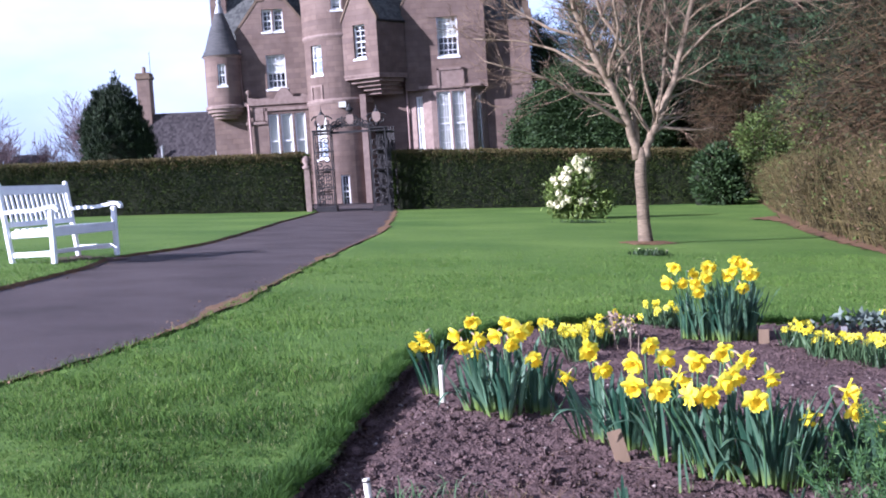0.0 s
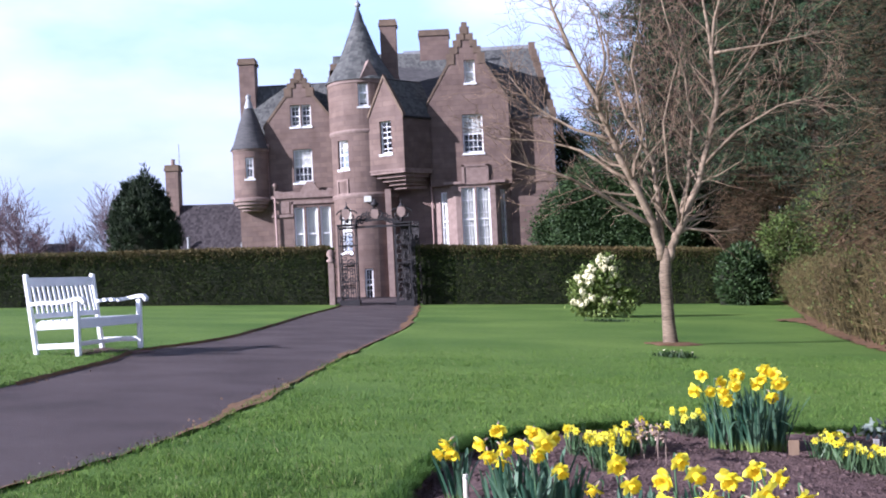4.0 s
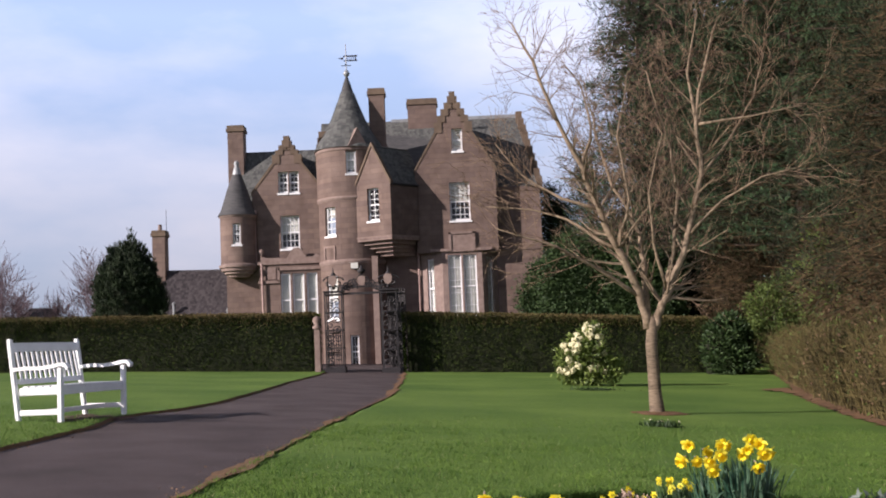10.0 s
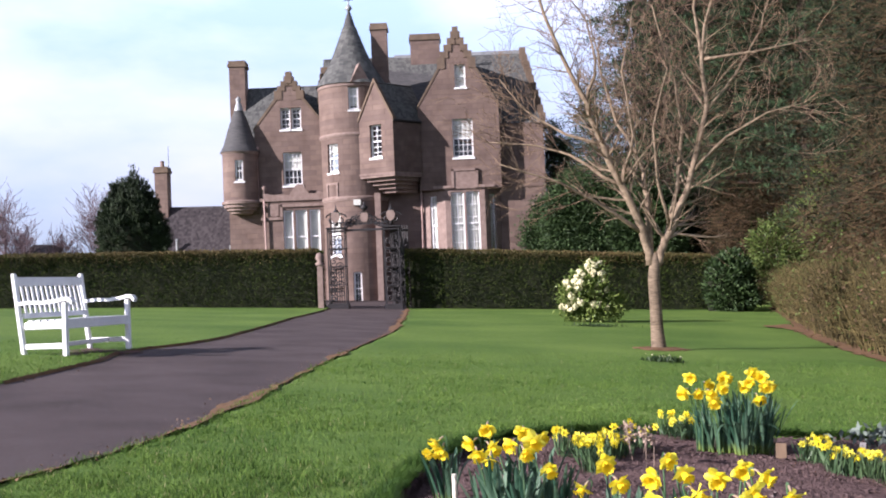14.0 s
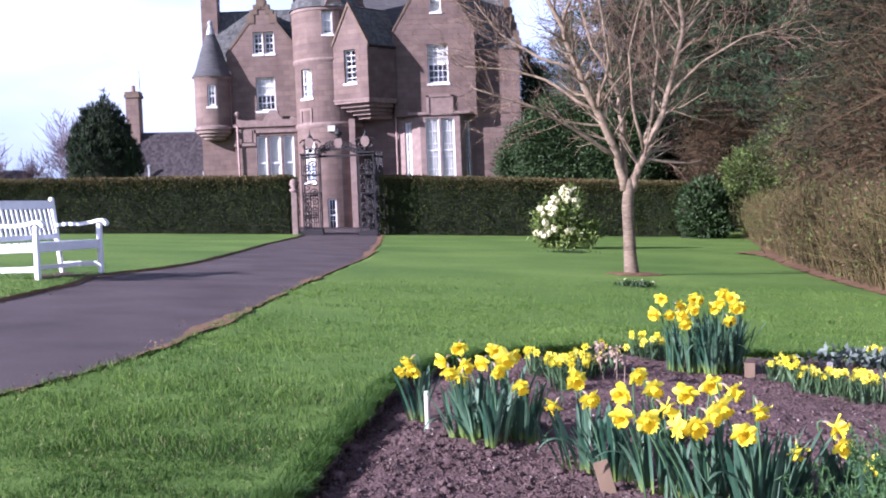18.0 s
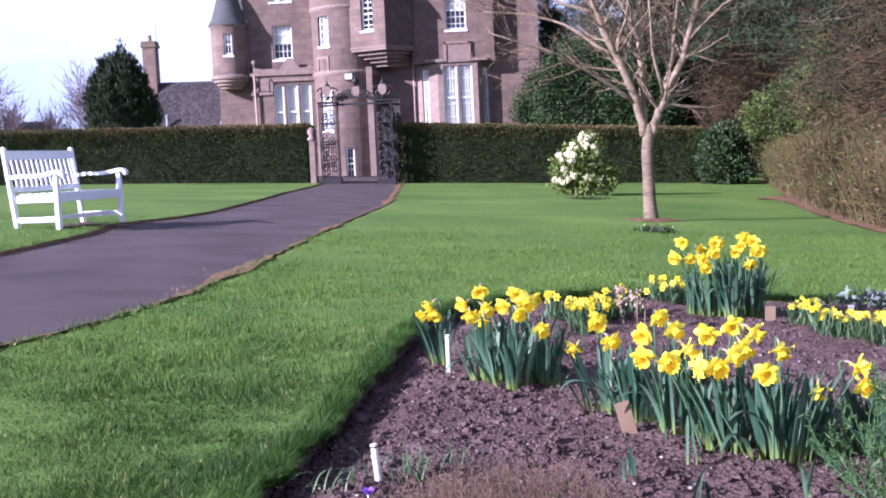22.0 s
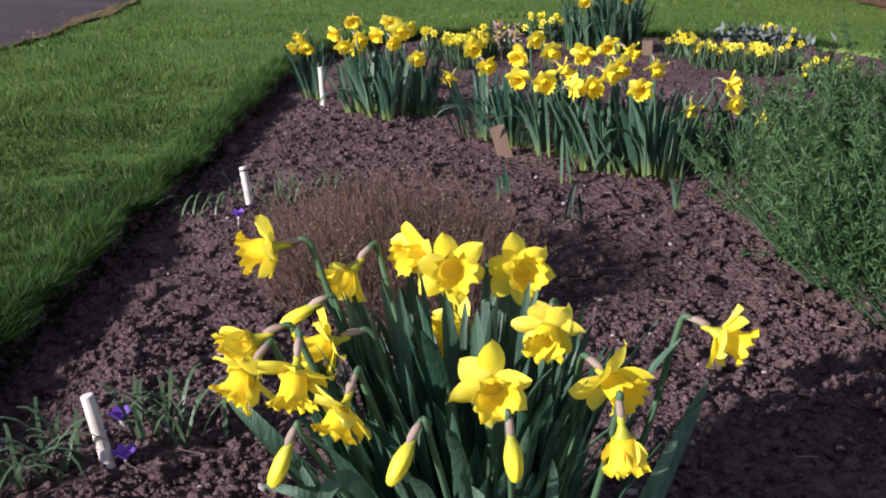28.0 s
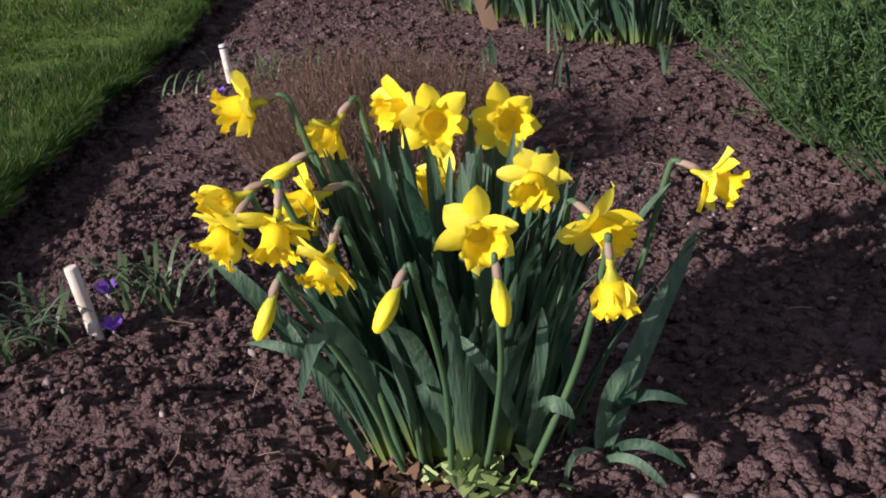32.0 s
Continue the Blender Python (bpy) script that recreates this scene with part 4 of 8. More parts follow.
p_put = round_wall(TX, TY, TR)
g = Geo()
for a, b, c, d in ((-6.62, -5.98, 6.55, 6.65), (-6.62, -6.54, 5.92, 6.55), (-6.06, -5.98, 5.92, 6.55), (-6.62, -5.98, 5.84, 5.92)):
    bar(g, p_put, 360 - th(a), 360 - th(b), c, d, -0.06, 0.05)
part("panel_frame", g, M_DRESSED, house, "moulded stone frame of a blank panel")
part("lamp_box", Geo().box(-5.16, -4.78, 59.30, 59.55, 5.36, 5.66), M_BLIND, house, "small pale box lamp on the tower wall")
part("pilaster", Geo().box(-4.06, -3.74, 59.62, 60.9, GROUND_H, 6.0), M_DRESSED, house, "pale dressed stone pilaster")
# gablet over the top window
put = flat_wall(TX + 0.1, TY - TR - 0.22, TX + 1.25, TY - TR + 0.35)
g = Geo()
g.add([put(0, 11.95, -0.02), put(1.15, 11.95, -0.02), put(0.58, 13.0, -0.02), put(0, 11.95, 0.9), put(1.15, 11.95, 0.9), put(0.58, 13.0, 0.9)], [(0, 1, 2), (5, 4, 3), (0, 2, 5, 3), (1, 4, 5, 2), (0, 3, 4, 1)])
part("gablet", g, M_DRESSED, house, "small stone gablet over the tower window")
# stepped skew end behind the tower
for i in range(4):
    part("crow_step", Geo().box(-7.16 + 0.07 * i, -6.4, 61.9, 62.4, 11.75 + 0.35 * i - 0.4, 12.25 + 0.36 * i), M_MOSSY, house)

# the gabled end block
mark = len(MADE)
LX0, LX1, LY = -10.45, -6.55, 61.6
lput = flat_wall(LX0, LY, LX1, LY)
l_holes = [(1.44, 1.97, 9.66, 10.84), (2.03, 2.56, 9.66, 10.84), (1.50, 2.52, 6.62, 8.42)]
part("wall", wall(lput, 0, 3.9, 5.2, 12.6, l_holes, narrow=gable_ends(0, 3.9, 9.65, 12.55, 12.6)), M_STONE, house, "red sandstone gable wall")
for h, c, r, bl in zip(l_holes, (2, 2, 4), (4, 4, 4), (0.1, 0.1, 0.55)):
    window(lput, *h, c, r, blind=bl)
gable_cope(lput, 0, 3.9, 9.65, 12.45, 11.40, 4)
slates("roof", ((LX0, 61.9, 9.6), (LX0, 66, 9.6), (LX0 + 1.95, 66, 12.3), (LX0 + 1.95, 61.9, 12.3)), "slate roof behind the low gable", 9, 14)
slates("roof", ((LX1, 66, 9.6), (LX1, 61.9, 9.6), (LX0 + 1.95, 61.9, 12.3), (LX0 + 1.95, 66, 12.3)), "slate roof behind the low gable", 9, 14)
slates("roof", ((-11.7, 62.2, 9.0), (-6.5, 62.2, 9.0), (-6.5, 64.6, 12.5), (-11.2, 64.6, 12.5)), "grey slate roof of the wing", 14, 22)
slates("roof", ((-6.5, 67.2, 9.0), (-11.7, 67.2, 9.0), (-11.2, 64.6, 12.5), (-6.5, 64.6, 12.5)), "grey slate roof of the wing", 14, 22)
part("wall", wall(flat_wall(-12.0, 61.9, -9.9, 61.9), 0, 2.1, GROUND_H, 9.2), M_STONE, house, "sandstone wall of the wing")
part("wall", wall(flat_wall(-12.0, 67.4, -12.0, 61.9), 0, 5.5, GROUND_H, 9.2), M_STONE, house)
# ground floor projection with a three-light window
gput = flat_wall(-10.1, 61.1, -6.5, 61.1)
g_h = [(1.13, 1.66, 2.4, 5.25), (1.78, 2.40, 2.4, 5.25), (2.52, 3.10, 2.4, 5.25)]
part("wall", wall(gput, 0, 3.6, GROUND_H, 5.75, g_h, depth=0.25), M_STONE, house, "sandstone wall of the ground floor bay")
part("wall", wall(flat_wall(-10.1, 61.9, -10.1, 61.1), 0, 0.8, GROUND_H, 5.75), M_STONE, house)
for h in g_h:
    window(gput, *h, 1, 2, blind=0.97, at=0.1)
part("ledge", Geo().box(-10.2, -6.5, 61.0, 61.62, 5.75, 5.92), M_DRESSED, house)
g = Geo()
for a, b, c, d in ((1.02, 3.4, 5.42, 5.58), (0.98, 1.12, 4.85, 5.58), (-0.05, 1.1, 4.75, 4.9)):
    bar(g, gput, a, b, c, d, -0.10, 0.05)
part("moulding", g, M_DRESSED, house)
part("carved_panel", (lambda g: (bar(g, gput, 0.4, 0.9, 4.95, 5.6, -0.05, 0.05), g)[1])(Geo()), M_DRESSED, house)
# scrolled cresting on the ledge
prof = [(-10.0, 5.92), (-10.0, 6.2), (-9.5, 6.1), (-9.0, 6.12), (-8.6, 6.05), (-8.45, 6.3), (-8.2, 6.62), (-7.9, 6.62), (-7.7, 6.35), (-7.55, 6.12), (-7.2, 6.1), (-7.05, 6.25), (-6.6, 6.05), (-6.6, 5.92)]
part("cresting", Geo().prism(prof, 61.05, 61.25), M_DRESSED, house, "scrolled stone cresting")
part("ball_finial", Geo().lathe([(0.02, 6.15), (0.10, 6.2), (0.06, 6.3), (0.16, 6.42), (0.16, 6.5), (0.02, 6.64)], -9.95, 61.15, 12), M_DRESSED, house, smooth=True)

# corner turret
UX, UY, UR = -11.23, 61.5, 0.96
tur = round_wall(UX, UY, UR)
degu = 180 / math.pi / UR
thu = lambda x: 360 - math.degrees(math.acos((x - UX) / UR))
u_h = (thu(-11.36), thu(-10.93), 6.88, 8.00)
part("turret_wall", wall(tur, 150, 390, 5.75, 8.5, [u_h], depth=0.2, du=8), M_STONE, house, "round corner turret of red sandstone")
window(tur, *u_h, 2, 2, unit_u=degu, at=0.08, blind=0.3)
part("turret_corbel", Geo().lathe([(0.30, 5.12), (0.58, 5.18), (0.62, 5.30), (0.78, 5.34), (0.80, 5.46), (0.94, 5.50), (0.96, 5.64), (1.06, 5.68), (1.06, 5.82), (UR, 5.88)], UX, UY, 36), M_DRESSED, house, "stepped round corbelling")
part("turret_cornice", Geo().lathe([(UR, 8.35), (UR + 0.06, 8.42), (UR + 0.07, 8.52), (UR, 8.55)], UX, UY, 36), M_DRESSED, house)
cone = [(UR + 0.12, 8.48), (UR - 0.08, 8.85), (0.56, 9.9), (0.21, 10.85)]
tur_roof = part("turret_roof", Geo().lathe(cone, UX, UY, 32), M_SLATE, house, "conical slate turret roof")
part("lead_cap", Geo().lathe([(0.25, 10.75), (0.2, 11.0), (0.12, 11.2), (0.1, 11.25), (0.16, 11.35), (0.1, 11.48), (0.0, 11.55)], UX, UY, 16), M_LEAD, tur_roof, "pale lead cap", True)

set_back(mark, 1.026)

# rainwater pipes
for pts in ([(-10.6, 61.4, 8.7), (-10.58, 61.4, 6.1), (-10.2, 60.95, 5.9), (-10.12, 60.95, GROUND_H)], [(-1.55, 60.75, 9.5), (-1.60, 60.8, GROUND_H)], [(-3.66, 60.7, 6.0), (-3.66, 60.7, GROUND_H)]):
    part("rain_pipe", Geo().tube(pts, 0.055, 8), M_RUST, house, "pinkish cast-iron rainwater pipe", True)
    x, y, z = pts[0]
    part("hopper_head", Geo().box(x - 0.12, x + 0.12, y - 0.12, y + 0.1, z - 0.02, z + 0.26), M_RUST, house)

# low outbuilding beyond
lodge = thing("outbuilding", "low stone outbuilding with a dark slate roof and chimney", "house")
house_keep, house = house, lodge
slates("roof", ((-16.9, 64.0, 2.3), (-11.9, 64.0, 2.3), (-11.9, 66.8, 6.15), (-17.0, 66.8, 6.25)), "dark slate roof", 14, 18, 2, M_SLATE_DARK)
slates("roof", ((-11.9, 69.6, 2.3), (-16.9, 69.6, 2.3), (-17.0, 66.8, 6.25), (-11.9, 66.8, 6.15)), "dark slate roof", 14, 18, 2, M_SLATE_DARK)
part("wall", wall(flat_wall(-16.8, 64.2, -12.0, 64.2), 0, 4.8, GROUND_H, 2.5), M_STONE, house)
part("wall", wall(flat_wall(-16.8, 69.4, -16.8, 64.2), 0, 5.2, GROUND_H, 5.9, narrow=gable_ends(0, 5.2, 2.5, 6.1, 6)), M_STONE, house)
chimney(-17.6, -16.85, 66.3, 67.2, -0.5, 8.65, 1)
part("aerial", Geo().tube([(-16.8, 66.6, 8.0), (-16.8, 66.6, 9.9)], 0.015, 5), M_IRON, lodge)
part("roof_light", Geo().box(-12.75, -12.2, 63.75, 64.6, 2.9, 3.7), M_LEAD, lodge, "pale lead-clad roof light")
part("roof_vent", Geo().lathe([(0.09, 3.4), (0.09, 4.1), (0.14, 4.12), (0.05, 4.25)], -16.0, 64.8, 10), M_LEAD, lodge)
house = house_keep

# far cottage beyond the trees
cottage = thing("distant_cottage", "distant low cottage with a purplish slate roof", "house")
house_keep, house = house, cottage
slates("roof", ((-32.6, 84.0, 4.2), (-29.8, 84.0, 4.2), (-30.0, 86.0, 5.2), (-32.4, 86.0, 5.3)), "purplish slate roof", 6, 8, 1, M_SLATE_DARK)
part("wall", wall(flat_wall(-32.5, 84.2, -29.9, 84.2), 0, 2.6, 0.0, 4.3), M_STONE, cottage)
part("wall", wall(flat_wall(-29.9, 84.2, -29.9, 88.0), 0, 3.8, 0.0, 4.3), M_STONE, cottage)
house = house_keep

# ---- hedges ----
def hedge(name, x0, x1, y0, y1, tops, label, n_per_m2=640, leaf=(0.075, 0.026), mat_leaf=None, mat_top=None, foot=0.0, ends=(True, True), seed=1, lump=0.10):
    """A clipped hedge: a solid near-black core painted as inner shade, and a skin of small leaves. tops: heights at x0
    and x1.
    """
    r = np.random.default_rng(seed)
    h = thing(name, label, "hedge")
    top = lambda x: tops[0] + (tops[1] - tops[0]) * (x - x0) / (x1 - x0)
    n = max(2, int((x1 - x0) / 0.5))
    g = Geo()
    xs = np.linspace(x0 + 0.14, x1 - 0.14, n)
    vs = []
    for x in xs:
        b, t = land_at(x, y0) - 0.1, top(x) - 0.05
        vs += [(x, y0 + 0.14, b), (x, y1 - 0.14, b), (x, y1 - 0.14, t), (x, y0 + 0.14, t)]
    fs = [(0, 1, 2, 3), tuple(4 * (n - 1) + k for k in (3, 2, 1, 0))]
    for i in range(n - 1):
        for k in range(4):
            q = (k + 1) % 4
            fs.append((4 * i + k, 4 * i + 4 + k, 4 * i + 4 + q, 4 * i + q))
    g.add(vs, fs)
    part("hedge_core", g, M_INNER_SHADE, h)
    faces = []
    length = x1 - x0
    # front
    m = int(length * 2.3 * n_per_m2)
    x = r.uniform(x0, x1, m)
    lo, hi = land(x, np.full(m, y0)) + foot, top(x)
    z = lo + (hi - lo) * r.uniform(0, 1, m) ** 0.9
    y = y0 + lump * 2 * fractal(x, z, 1.4, 3, seed) + r.normal(0, 0.03, m) + 0.10 * np.clip((z - hi + 0.2) / 0.2, 0, 1) ** 2
    faces.append((np.stack([x, y, z], 1), np.tile([0, -1.0, 0.25], (m, 1))))
    for on, xe, sx in ((ends[0], x0, -1), (ends[1], x1, 1)):
        if on:
            k = int((y1 - y0) * 2.2 * n_per_m2)
            y = r.uniform(y0, y1, k)
            z = land_at(xe, y0) + (top(xe) - land_at(xe, y0)) * r.uniform(0, 1, k)
            faces.append((np.stack([xe + lump * fractal(y, z, 1.6, 3, seed + 3) + r.normal(0, 0.03, k), y, z], 1), np.tile([sx, -0.1, 0.25], (k, 1))))
    c = np.concatenate([f[0] for f in faces])
    w = np.concatenate([f[1] for f in faces]) + r.normal(0, 0.55, (len(c), 3))
    v, f = leaves(c, w, r.uniform(0.7, 1.3, len(c)) * leaf[0], r.uniform(0.7, 1.3, len(c)) * leaf[1], r)
    part("foliage", array_mesh("foliage", v, f, mat_leaf or M_HEDGE), None, h)["kind"] = "stuff"
    k = int(length * 0.5 * n_per_m2)
    x = r.uniform(x0, x1, k)
    z = top(x) - np.abs(r.normal(0, 0.16 + 0.12 * (fractal(x, x * 0, 0.5, 2, seed) + 0.5), k))
    y = y0 + lump * 2 * fractal(x, z, 1.4, 3, seed) + r.normal(-0.02, 0.03, k)
    v, f = leaves(np.stack([x, y, z], 1), np.array([0, -0.7, 0.7]) + r.normal(0, 0.5, (k, 3)), r.uniform(0.7, 1.3, k) * leaf[0], leaf[1], r)
    part("browned_growth", array_mesh("browned_growth", v, f, mat_top or M_HEDGE_TOP), None, h, "olive and brown clipped shoots")["kind"] = "stuff"
    k = int(length * (y1 - y0 + 0.3) * n_per_m2)
    x = r.uniform(x0, x1, k)
    y = r.uniform(y0 - 0.02, y1, k)
    z = top(x) + lump * fractal(x, y, 1.2, 3, seed + 7) + r.normal(0, 0.025, k) - 0.08 * (y < y0 + 0.08)
    v, f = leaves(np.stack([x, y, z], 1), np.array([0, -0.3, 1.0]) + r.normal(0, 0.5, (k, 3)), r.uniform(0.7, 1.4, k) * leaf[0], leaf[1], r)
    part("top_growth", array_mesh("top_growth", v, f, mat_top or M_HEDGE_TOP), None, h, "lighter olive and brown clipped top")["kind"] = "stuff"
    return h


hedge("hedge", -34.0, -5.02, 41.4, 43.0, (3.05, 2.42), "dark clipped yew hedge with a browned top", seed=3)
hedge("hedge", -1.74, 9.6, 41.4, 43.0, (2.30, 1.62), "dark clipped yew hedge with a browned top", seed=4)


# ---- the iron gate ----
gate = thing("ornamental_gate", "tall black wrought-iron garden gate with scrolled overthrow, standing open", "gate")


def scroll(g, cx, y, cz, r, turns=1.4, start=0.0, hand=1, th=0.022):
    pts = []
    for i in range(22):
        t = i / 21
        a = start + hand * t * turns * math.tau
        rr = r * (1 - 0.82 * t)
        pts.append((cx + rr * math.cos(a), y, cz + rr * math.sin(a)))
    g.tube(pts, th, 5)


def pier(x, w, y, top):
    b = land_at(x, y) - 0.05
    p = part("pier", Geo().box(x - w / 2 - 0.06, x + w / 2 + 0.06, y - w / 2 - 0.06, y + w / 2 + 0.06, b, b + 0.22), M_IRON, gate, "openwork iron gate pier")
    for sx in (-1, 1):
        for sy in (-1, 1):
            part("corner_post", Geo().box(x + sx * w / 2 - 0.022, x + sx * w / 2 + 0.022, y + sy * w / 2 - 0.022, y + sy * w / 2 + 0.022, b + 0.2, top), M_IRON, p)
    for i in range(4):
        z = b + 0.9 + i * (top - b - 1.0) / 3
        part("cross_rail", Geo().box(x - w / 2 - 0.02, x + w / 2 + 0.02, y - w / 2 - 0.03, y + w / 2 + 0.03, z, z + 0.04), M_IRON, p)
    for i in range(7):
        g = Geo()
        z = b + 0.42 + i * (top - b - 0.8) / 6.4
        scroll(g, x - w * 0.2, y - w / 2, z, w * 0.24, 1.3, 0.4, 1)
        scroll(g, x + w * 0.2, y - w / 2, z + 0.15, w * 0.24, 1.3, 2.7, -1)
        part("scrollwork", g, M_IRON, p)
    part("escutcheon", Geo().prism([(x - 0.04, top + 0.22), (x + 0.04, top + 0.22), (x + 0.14, top + 0.32), (x + 0.16, top + 0.5), (x + 0.1, top + 0.6), (x - 0.1, top + 0.6), (x - 0.16, top + 0.5), (x - 0.14, top + 0.32)], y - w / 2 - 0.02, y - w / 2 + 0.01), M_DRESSED, p, "small pale shield")
    part("capital", Geo().box(x - w / 2 - 0.05, x + w / 2 + 0.05, y - w / 2 - 0.05, y + w / 2 + 0.05, top, top + 0.05), M_IRON, p)
    g = Geo()
    for s in (-1, 1):
        scroll(g, x + s * 0.16, y, top + 0.35, 0.24, 1.2, 1.57 - s * 1.2, s, 0.03)
    part("crest", g, M_IRON, p)
    part("finial", Geo().lathe([(0.02, top + 0.1), (0.08, top + 0.14), (0.05, top + 0.25), (0.12, top + 0.40), (0.14, top + 0.52), (0.09, top + 0.66), (0.03, top + 0.74), (0.0, top + 0.95)], x, y, 14), M_IRON, p, "dark iron urn finial", True)


pier(-4.22, 0.62, 41.0, 3.15)
pier(-2.20, 0.55, 41.0, 3.15)
over = part("overthrow", Geo().box(-3.95, -2.42, 40.96, 41.04, 3.05, 3.13), M_IRON, gate, "scrolled iron overthrow with a shield")
part("overthrow_rail", Geo().box(-3.95, -2.42, 40.97, 41.03, 3.30, 3.35), M_IRON, over)
for i in range(9):
    g = Geo()
    x, k = -3.95 + 0.19 * i, 4 - abs(i - 4)
    scroll(g, x, 41, 3.26 + 0.09 * k, 0.15, 1.5, 0.7 * i, 1 if i < 4 else -1, 0.03)
    scroll(g, x + 0.06, 40.98, 3.22 + 0.05 * k, 0.10, 1.3, 2.0 + 0.9 * i, -1 if i < 4 else 1, 0.024)
    part("scrollwork", g, M_IRON, over)
part("crest", Geo().lathe([(0.02, 3.78), (0.10, 3.84), (0.16, 3.92), (0.05, 4.0), (0.02, 4.12)], -3.18, 41.0, 12), M_IRON, over, "small iron crown over the shield", True)
part("shield", Geo().prism([(-3.28, 3.40), (-3.10, 3.36), (-3.04, 3.52), (-3.06, 3.72), (-3.30, 3.72), (-3.34, 3.52)], 40.95, 41.0), M_DRESSED, over, "small pale shield")


def gate_leaf(hinge, ang, width, height, label):
    m = Matrix.Translation(hinge) @ Matrix.Rotation(radians(ang), 4, "Z")
    lf_ = part("gate_leaf", Geo().box(0, width, -0.03, 0.03, 0.08, 0.16, m), M_IRON, gate, label)
    for z in (height * 0.4, height * 0.46, height - 0.1):
        part("rail", Geo().box(0, width, -0.025, 0.025, z, z + 0.05, m), M_IRON, lf_)
    n = int(width / 0.09)
    for i in range(n + 1):
        x = width * i / n
        part("bar", Geo().box(x - 0.014, x + 0.014, -0.014, 0.014, 0.1, height + (0.12 if i % 2 else 0.0), m), M_IRON, lf_)
    for i in range(int(width / 0.3) * 5):
        g = Geo()
        k, j = i % 5, i // 5
        scroll(g, 0.16 + 0.3 * j, 0, 0.35 + k * (height - 0.5) / 4.6, 0.13, 1.4, 0.5 * i, 1 if i % 2 else -1, 0.02)
        g.v = [tuple(m @ Vector(p)) for p in g.v]
        part("scrollwork", g, M_IRON, lf_)


gate_leaf((-2.25, 41.2, land_at(-2.2, 41)), 62, 1.25, 3.0, "open gate leaf of dense scrolled ironwork")
gate_leaf((-1.78, 41.0, land_at(-2.2, 41)), 180, 0.46, 2.95, "fixed side panel of dense scrolled ironwork")
gate_leaf((-4.55, 41.0, land_at(-4.2, 41)), 20, 0.55, 1.5, "low open gate leaf")
post = thing("gate_post", "short pale pink stone gate post at the hedge end", "gate post")
part("shaft", Geo().box(-4.98, -4.78, 40.9, 41.1, land_at(-4.9, 41) - 0.05, 1.85), M_DRESSED, post)
part("cap", Geo().lathe([(0.16, 1.85), (0.17, 1.93), (0.08, 1.98), (0.16, 2.12), (0.12, 2.26), (0.02, 2.32)], -4.88, 41.0, 14), M_DRESSED, post, smooth=True)

# ---- white bench ----
bench = thing("garden_bench", "white-painted slatted wooden garden bench beside the path", "bench")
bm_ = Matrix.Translation((-4.76, 14.20, land_at(-4.7, 14.3) - 0.01)) @ Matrix.Rotation(radians(76.6), 4, "Z")
L2 = 0.73


def wood(name, x0, x1, y0, y1, z0, z1, lean=0.0, z_from=0.0, bevel=0.008):
    """A planed and rounded timber, leaned back above z_from."""
    bm = bmesh.new()
    bmesh.ops.create_cube(bm, size=1, matrix=Matrix.Translation(((x0 + x1) / 2, (y0 + y1) / 2, (z0 + z1) / 2)) @ Matrix.Diagonal((x1 - x0, y1 - y0, z1 - z0, 1)))
    bmesh.ops.bevel(bm, geom=bm.edges[:], offset=bevel, segments=2, affect="EDGES")
    for v in bm.verts:
        v.co.y += lean * max(0, v.co.z - z_from)
        v.co = bm_ @ v.co
    me = bpy.data.meshes.new(name)
    bm.to_mesh(me)
    bm.free()
    me.materials.append(M_WHITE)
    return part(name, me, None, bench)


LEAN = 0.20
for sx in (-1, 1):
    x = sx * L2
    wood("rear_leg", x - 0.03, x + 0.03, 0.27, 0.335, 0.0, 1.03, LEAN, 0.42, 0.014)
    wood("front_leg", x - 0.03, x + 0.03, -0.30, -0.235, 0.0, 0.66, 0, 0, 0.01)
    wood("side_stretcher", x - 0.022, x + 0.022, -0.24, 0.28, 0.10, 0.165)
    wood("seat_side_rail", x - 0.024, x + 0.024, -0.24, 0.28, 0.34, 0.43)
    g = Geo()
    pts = [(x, 0.36, 0.655), (x, 0.2, 0.668), (x, 0.0, 0.662), (x, -0.15, 0.676), (x, -0.28, 0.700), (x, -0.345, 0.694), (x, -0.375, 0.66), (x, -0.36, 0.635)]
    ring = []
    for i, p in enumerate(pts):
        wv, tv = 0.036 + (0.008 if 3 <= i <= 6 else 0), 0.022
        a, b = Vector(pts[max(i - 1, 0)]), Vector(pts[min(i + 1, len(pts) - 1)])
        d = (b - a).normalized()
        up = Vector((1, 0, 0)).cross(d)
        for q, s in ((wv, tv), (wv, -tv), (-wv, -tv), (-wv, tv)):
            ring.append(bm_ @ (Vector(p) + Vector((q, 0, 0)) + up * s))
    fs = [(3, 2, 1, 0), tuple(4 * (len(pts) - 1) + k for k in range(4))]
    for i in range(len(pts) - 1):
        for k in range(4):
            fs.append((4 * i + k, 4 * i + (k + 1) % 4, 4 * i + 4 + (k + 1) % 4, 4 * i + 4 + k))
    g.add(ring, fs)
    part("armrest", g, M_WHITE, bench, "arm with a rounded scrolled end")
wood("front_rail", -L2 + 0.03, L2 - 0.03, -0.29, -0.25, 0.335, 0.425)
wood("rear_rail", -L2 + 0.03, L2 - 0.03, 0.28, 0.32, 0.33, 0.42)
wood("cross_stretcher", -L2 + 0.02, L2 - 0.02, 0.0, 0.05, 0.105, 0.16)
for i in range(6):
    y = -0.29 + i * 0.098
    wood("seat_slat", -L2 + 0.035, L2 - 0.035, y, y + 0.075, 0.428, 0.45, 0, 0, 0.005)
